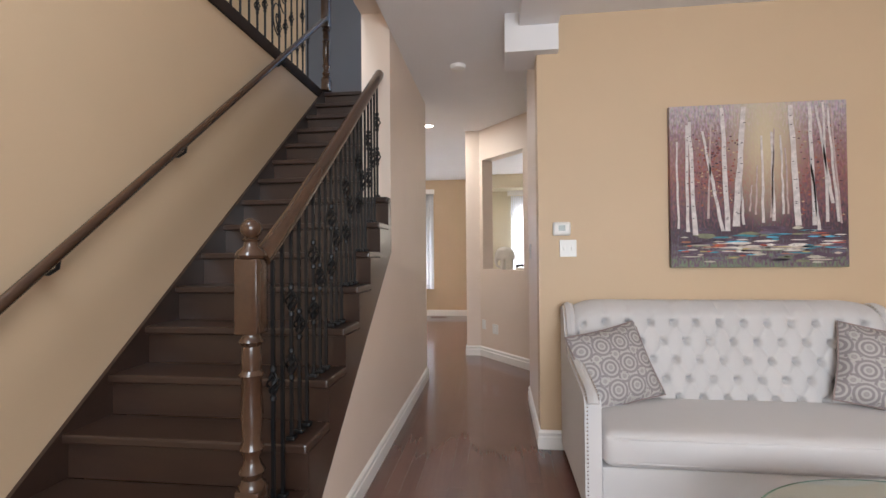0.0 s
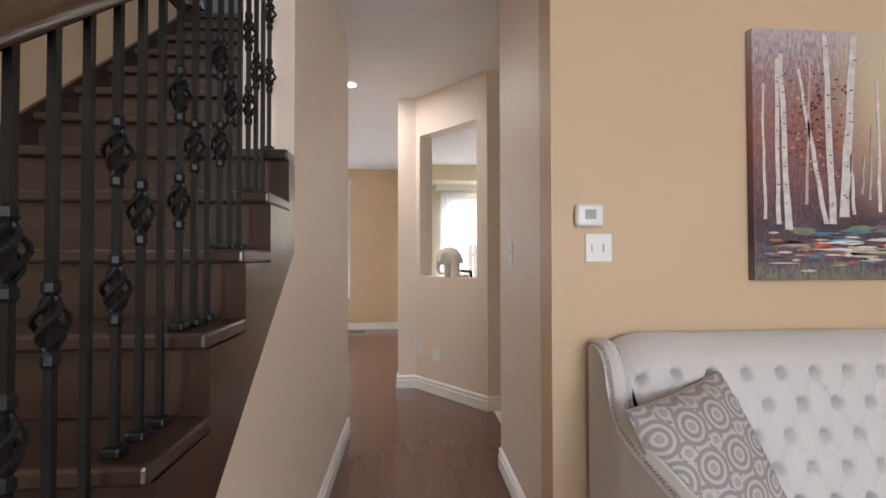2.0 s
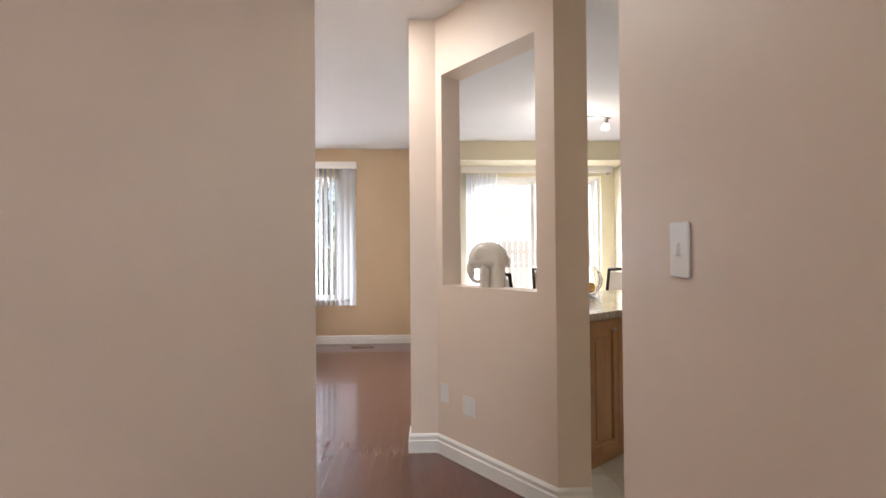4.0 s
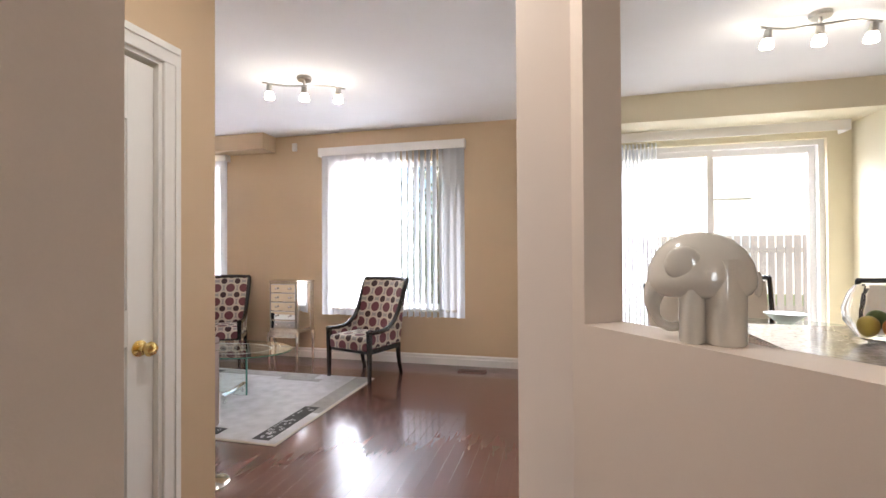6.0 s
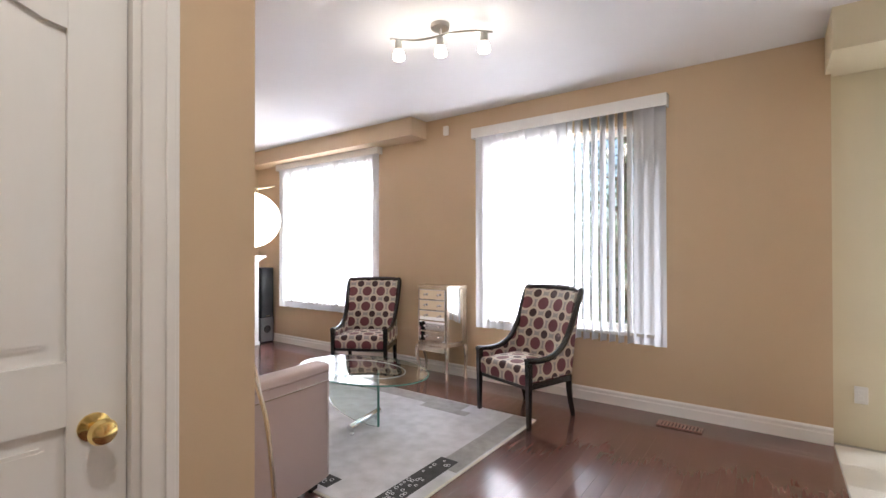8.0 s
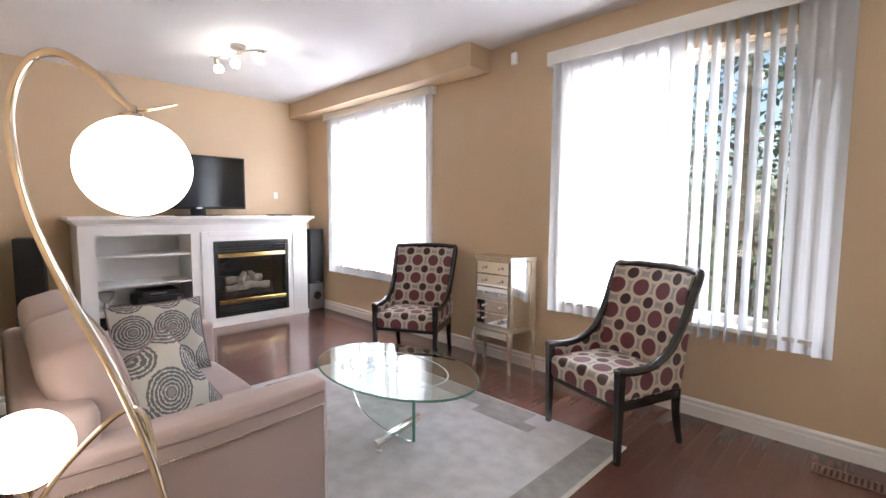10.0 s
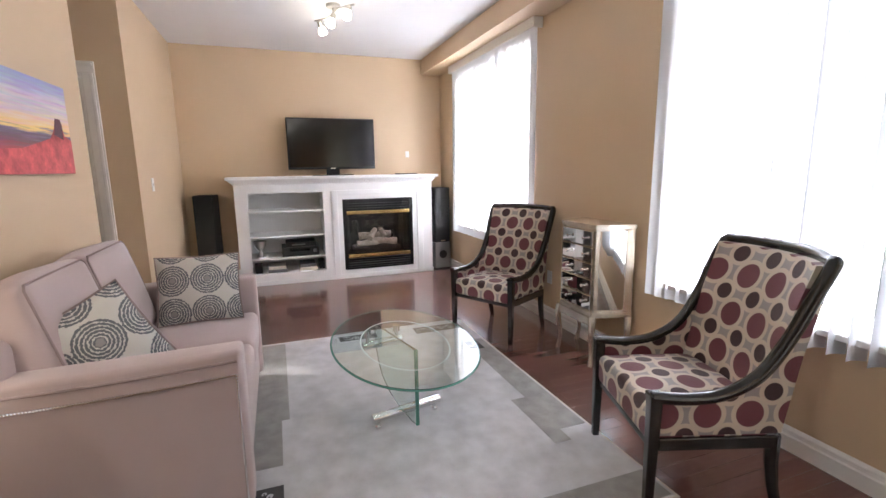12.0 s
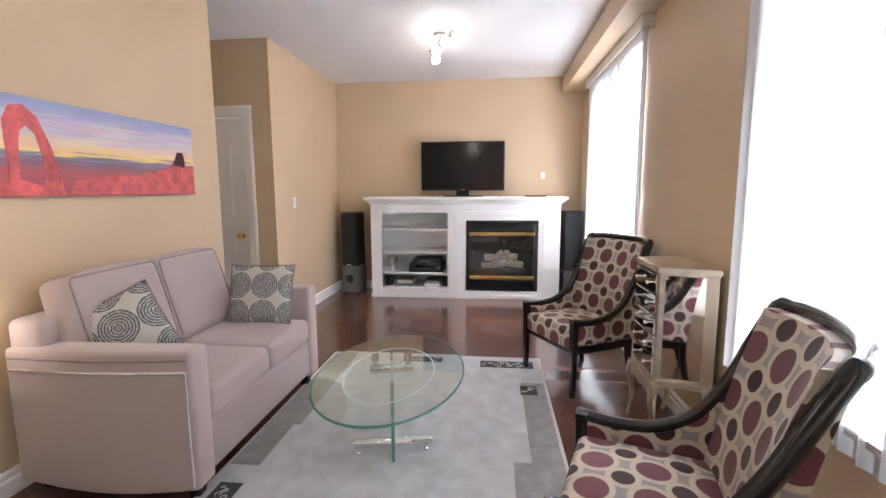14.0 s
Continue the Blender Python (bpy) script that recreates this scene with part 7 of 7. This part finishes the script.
for i in range(5200):
    z = rnd.uniform(-0.1, 4.3)
    rr = (1.55 - 0.18 * z + 0.16 * math.sin(5 * z)) * math.sqrt(rnd.uniform(0.15, 1.0))
    a = rnd.uniform(0, 2 * math.pi)
    if noise.noise(Vector((rr * math.cos(a) * 1.7, rr * math.sin(a) * 1.7, z * 1.7))) < -0.33:
        continue
    c = Vector((TX + rr * math.cos(a), TY + rr * math.sin(a), z))
    m3 = Euler((rnd.uniform(-1, 1), rnd.uniform(-1, 1), rnd.uniform(0, 6.3))).to_matrix()
    s = rnd.uniform(0.04, 0.085)
    b0 = len(verts)
    for q in ((-s, 0, 0), (0, -s * 0.45, 0.01), (s, 0, 0), (0, s * 0.45, 0.01)):
        verts.append(c + m3 @ Vector(q))
    faces.append((b0, b0 + 1, b0 + 2, b0 + 3))
me = bpy.data.meshes.new("crown")
me.from_pydata([tuple(v) for v in verts], [], faces)
me.materials.append(M_LEAF)
crown = new("crown", me)
crown.parent = tree
tagged(crown, "crown of small dark green leaves", kind="stuff")

# ---- backsplash, floor tiles and planks ----
bs = bpy.data.objects["wall_kitchen_east"]
bmesh_b = boxes((-0.004, -0.048, -0.0225, 0.004, 0.048, 0.0225))
bme = bpy.data.meshes.new("brick")
bmesh_b.to_mesh(bme)
bmesh_b.free()
bme.materials.append(M_BRICKT)
for r in range(7):
    for c in range(19):
        y = 7.38 - c * 0.1 - (0.05 if r % 2 else 0)
        if y > 5.50:
            o = new("brick", bme)
            o.parent = bs
            o.matrix_basis = pose(2.997, y, 0.938 + r * 0.048)
fk = bpy.data.objects["floor_kitchen"]
tb = bmesh.new()
box(tb, -0.163, -0.163, -0.006, 0.163, 0.163, 0.002, bevel=0.002, seg=1)
tme = bpy.data.meshes.new("tile")
tb.to_mesh(tme)
tb.free()
tme.materials.append(M_TILE)
rnd = random.Random(6)
for i in range(11):
    for j in range(17):
        x, y = -0.19 + i * 0.33, 3.84 + 0.17 + j * 0.33
        if x > 2.9 or y > 9.05 or (x < 0.42 and y < 5.70):
            continue
        o = new("tile", tme)
        o.parent = fk
        o.matrix_basis = pose(x, y, 0, 0, 0, 0)
fl = bpy.data.objects["floor"]
pm = {}
PW = 0.0826


CH = 0.0011


def plank_shape(ln):
    """Corners and faces of one plank: tight sides and a small worn chamfer round the top."""
    h = PW / 2
    v = [(-h, 0, -0.006), (h, 0, -0.006), (h, ln, -0.006), (-h, ln, -0.006), (-h, 0, -0.0003), (h, 0, -0.0003), (h, ln, -0.0003), (-h, ln, -0.0003),
         (-h + CH, CH, 0.0), (h - CH, CH, 0.0), (h - CH, ln - CH, 0.0), (-h + CH, ln - CH, 0.0)]
    fs = [(8, 9, 10, 11)]
    for a in range(4):
        b = (a + 1) % 4
        fs += [(a, b, b + 4, a + 4), (a + 4, b + 4, b + 8, a + 8)]
    return v, fs


def plank_mesh(ln):
    key = round(ln, 2)
    if key not in pm:
        d_ = bpy.data.meshes.new("plank")
        v, fs = plank_shape(key)
        d_.from_pydata(v, [], fs)
        d_.materials.append(M_FLOOR)
        pm[key] = d_
    return pm[key]


rest_v, rest_f = [], []
rnd = random.Random(9)


def plank_run(x, y0, y1, near):
    y = y0 - rnd.uniform(0, 0.9)
    while y < y1 - 0.02:
        ln = rnd.choice((0.9, 1.1, 1.3, 1.5))
        a, b = max(y, y0), min(y + ln, y1)
        y += ln
        if b - a < 0.03:
            continue
        b = a + round(b - a, 2)
        if near(x, (a + b) / 2):
            o = new("plank", plank_mesh(b - a))
            o.parent = fl
            o.matrix_basis = pose(x, a, 0)
        else:
            k = len(rest_v)
            v, fs = plank_shape(b - a)
            rest_v.extend([(x + p[0], a + p[1], p[2]) for p in v])
            rest_f.extend([tuple(q + k for q in fc) for fc in fs])


def near_path(x, y):
    return (-4.0 < x < -0.3 and 5.85 < y < 8.9) or (-0.8 < x < 0.2 and 3.0 < y < 5.85)


for i in range(126):
    x = -7.01 + i * PW
    if x < -0.40:
        if x < -5.2:
            plank_run(x, 5.9, YN, near_path)
        elif x < -4.385:
            plank_run(x, 4.2, YN, near_path)
        elif x < -1.91:
            plank_run(x, 5.85, YN, near_path)
        elif x < -0.82:
            plank_run(x, 4.42, YN, near_path)
            if x > -1.8:
                plank_run(x, -2.6, 1.36, near_path)
        else:
            plank_run(x, -2.6, YN, near_path)
    elif x < 0.40:
        plank_run(x, -2.6, 5.60, near_path)
    else:
        plank_run(x, -2.6, 3.0, near_path)
me = bpy.data.meshes.new("plank_field")
me.from_pydata(rest_v, [], rest_f)
me.materials.append(M_FLOOR)
o = new("plank_field", me)
o.parent = fl
tagged(o, "dark cherry hardwood planks", kind="stuff")
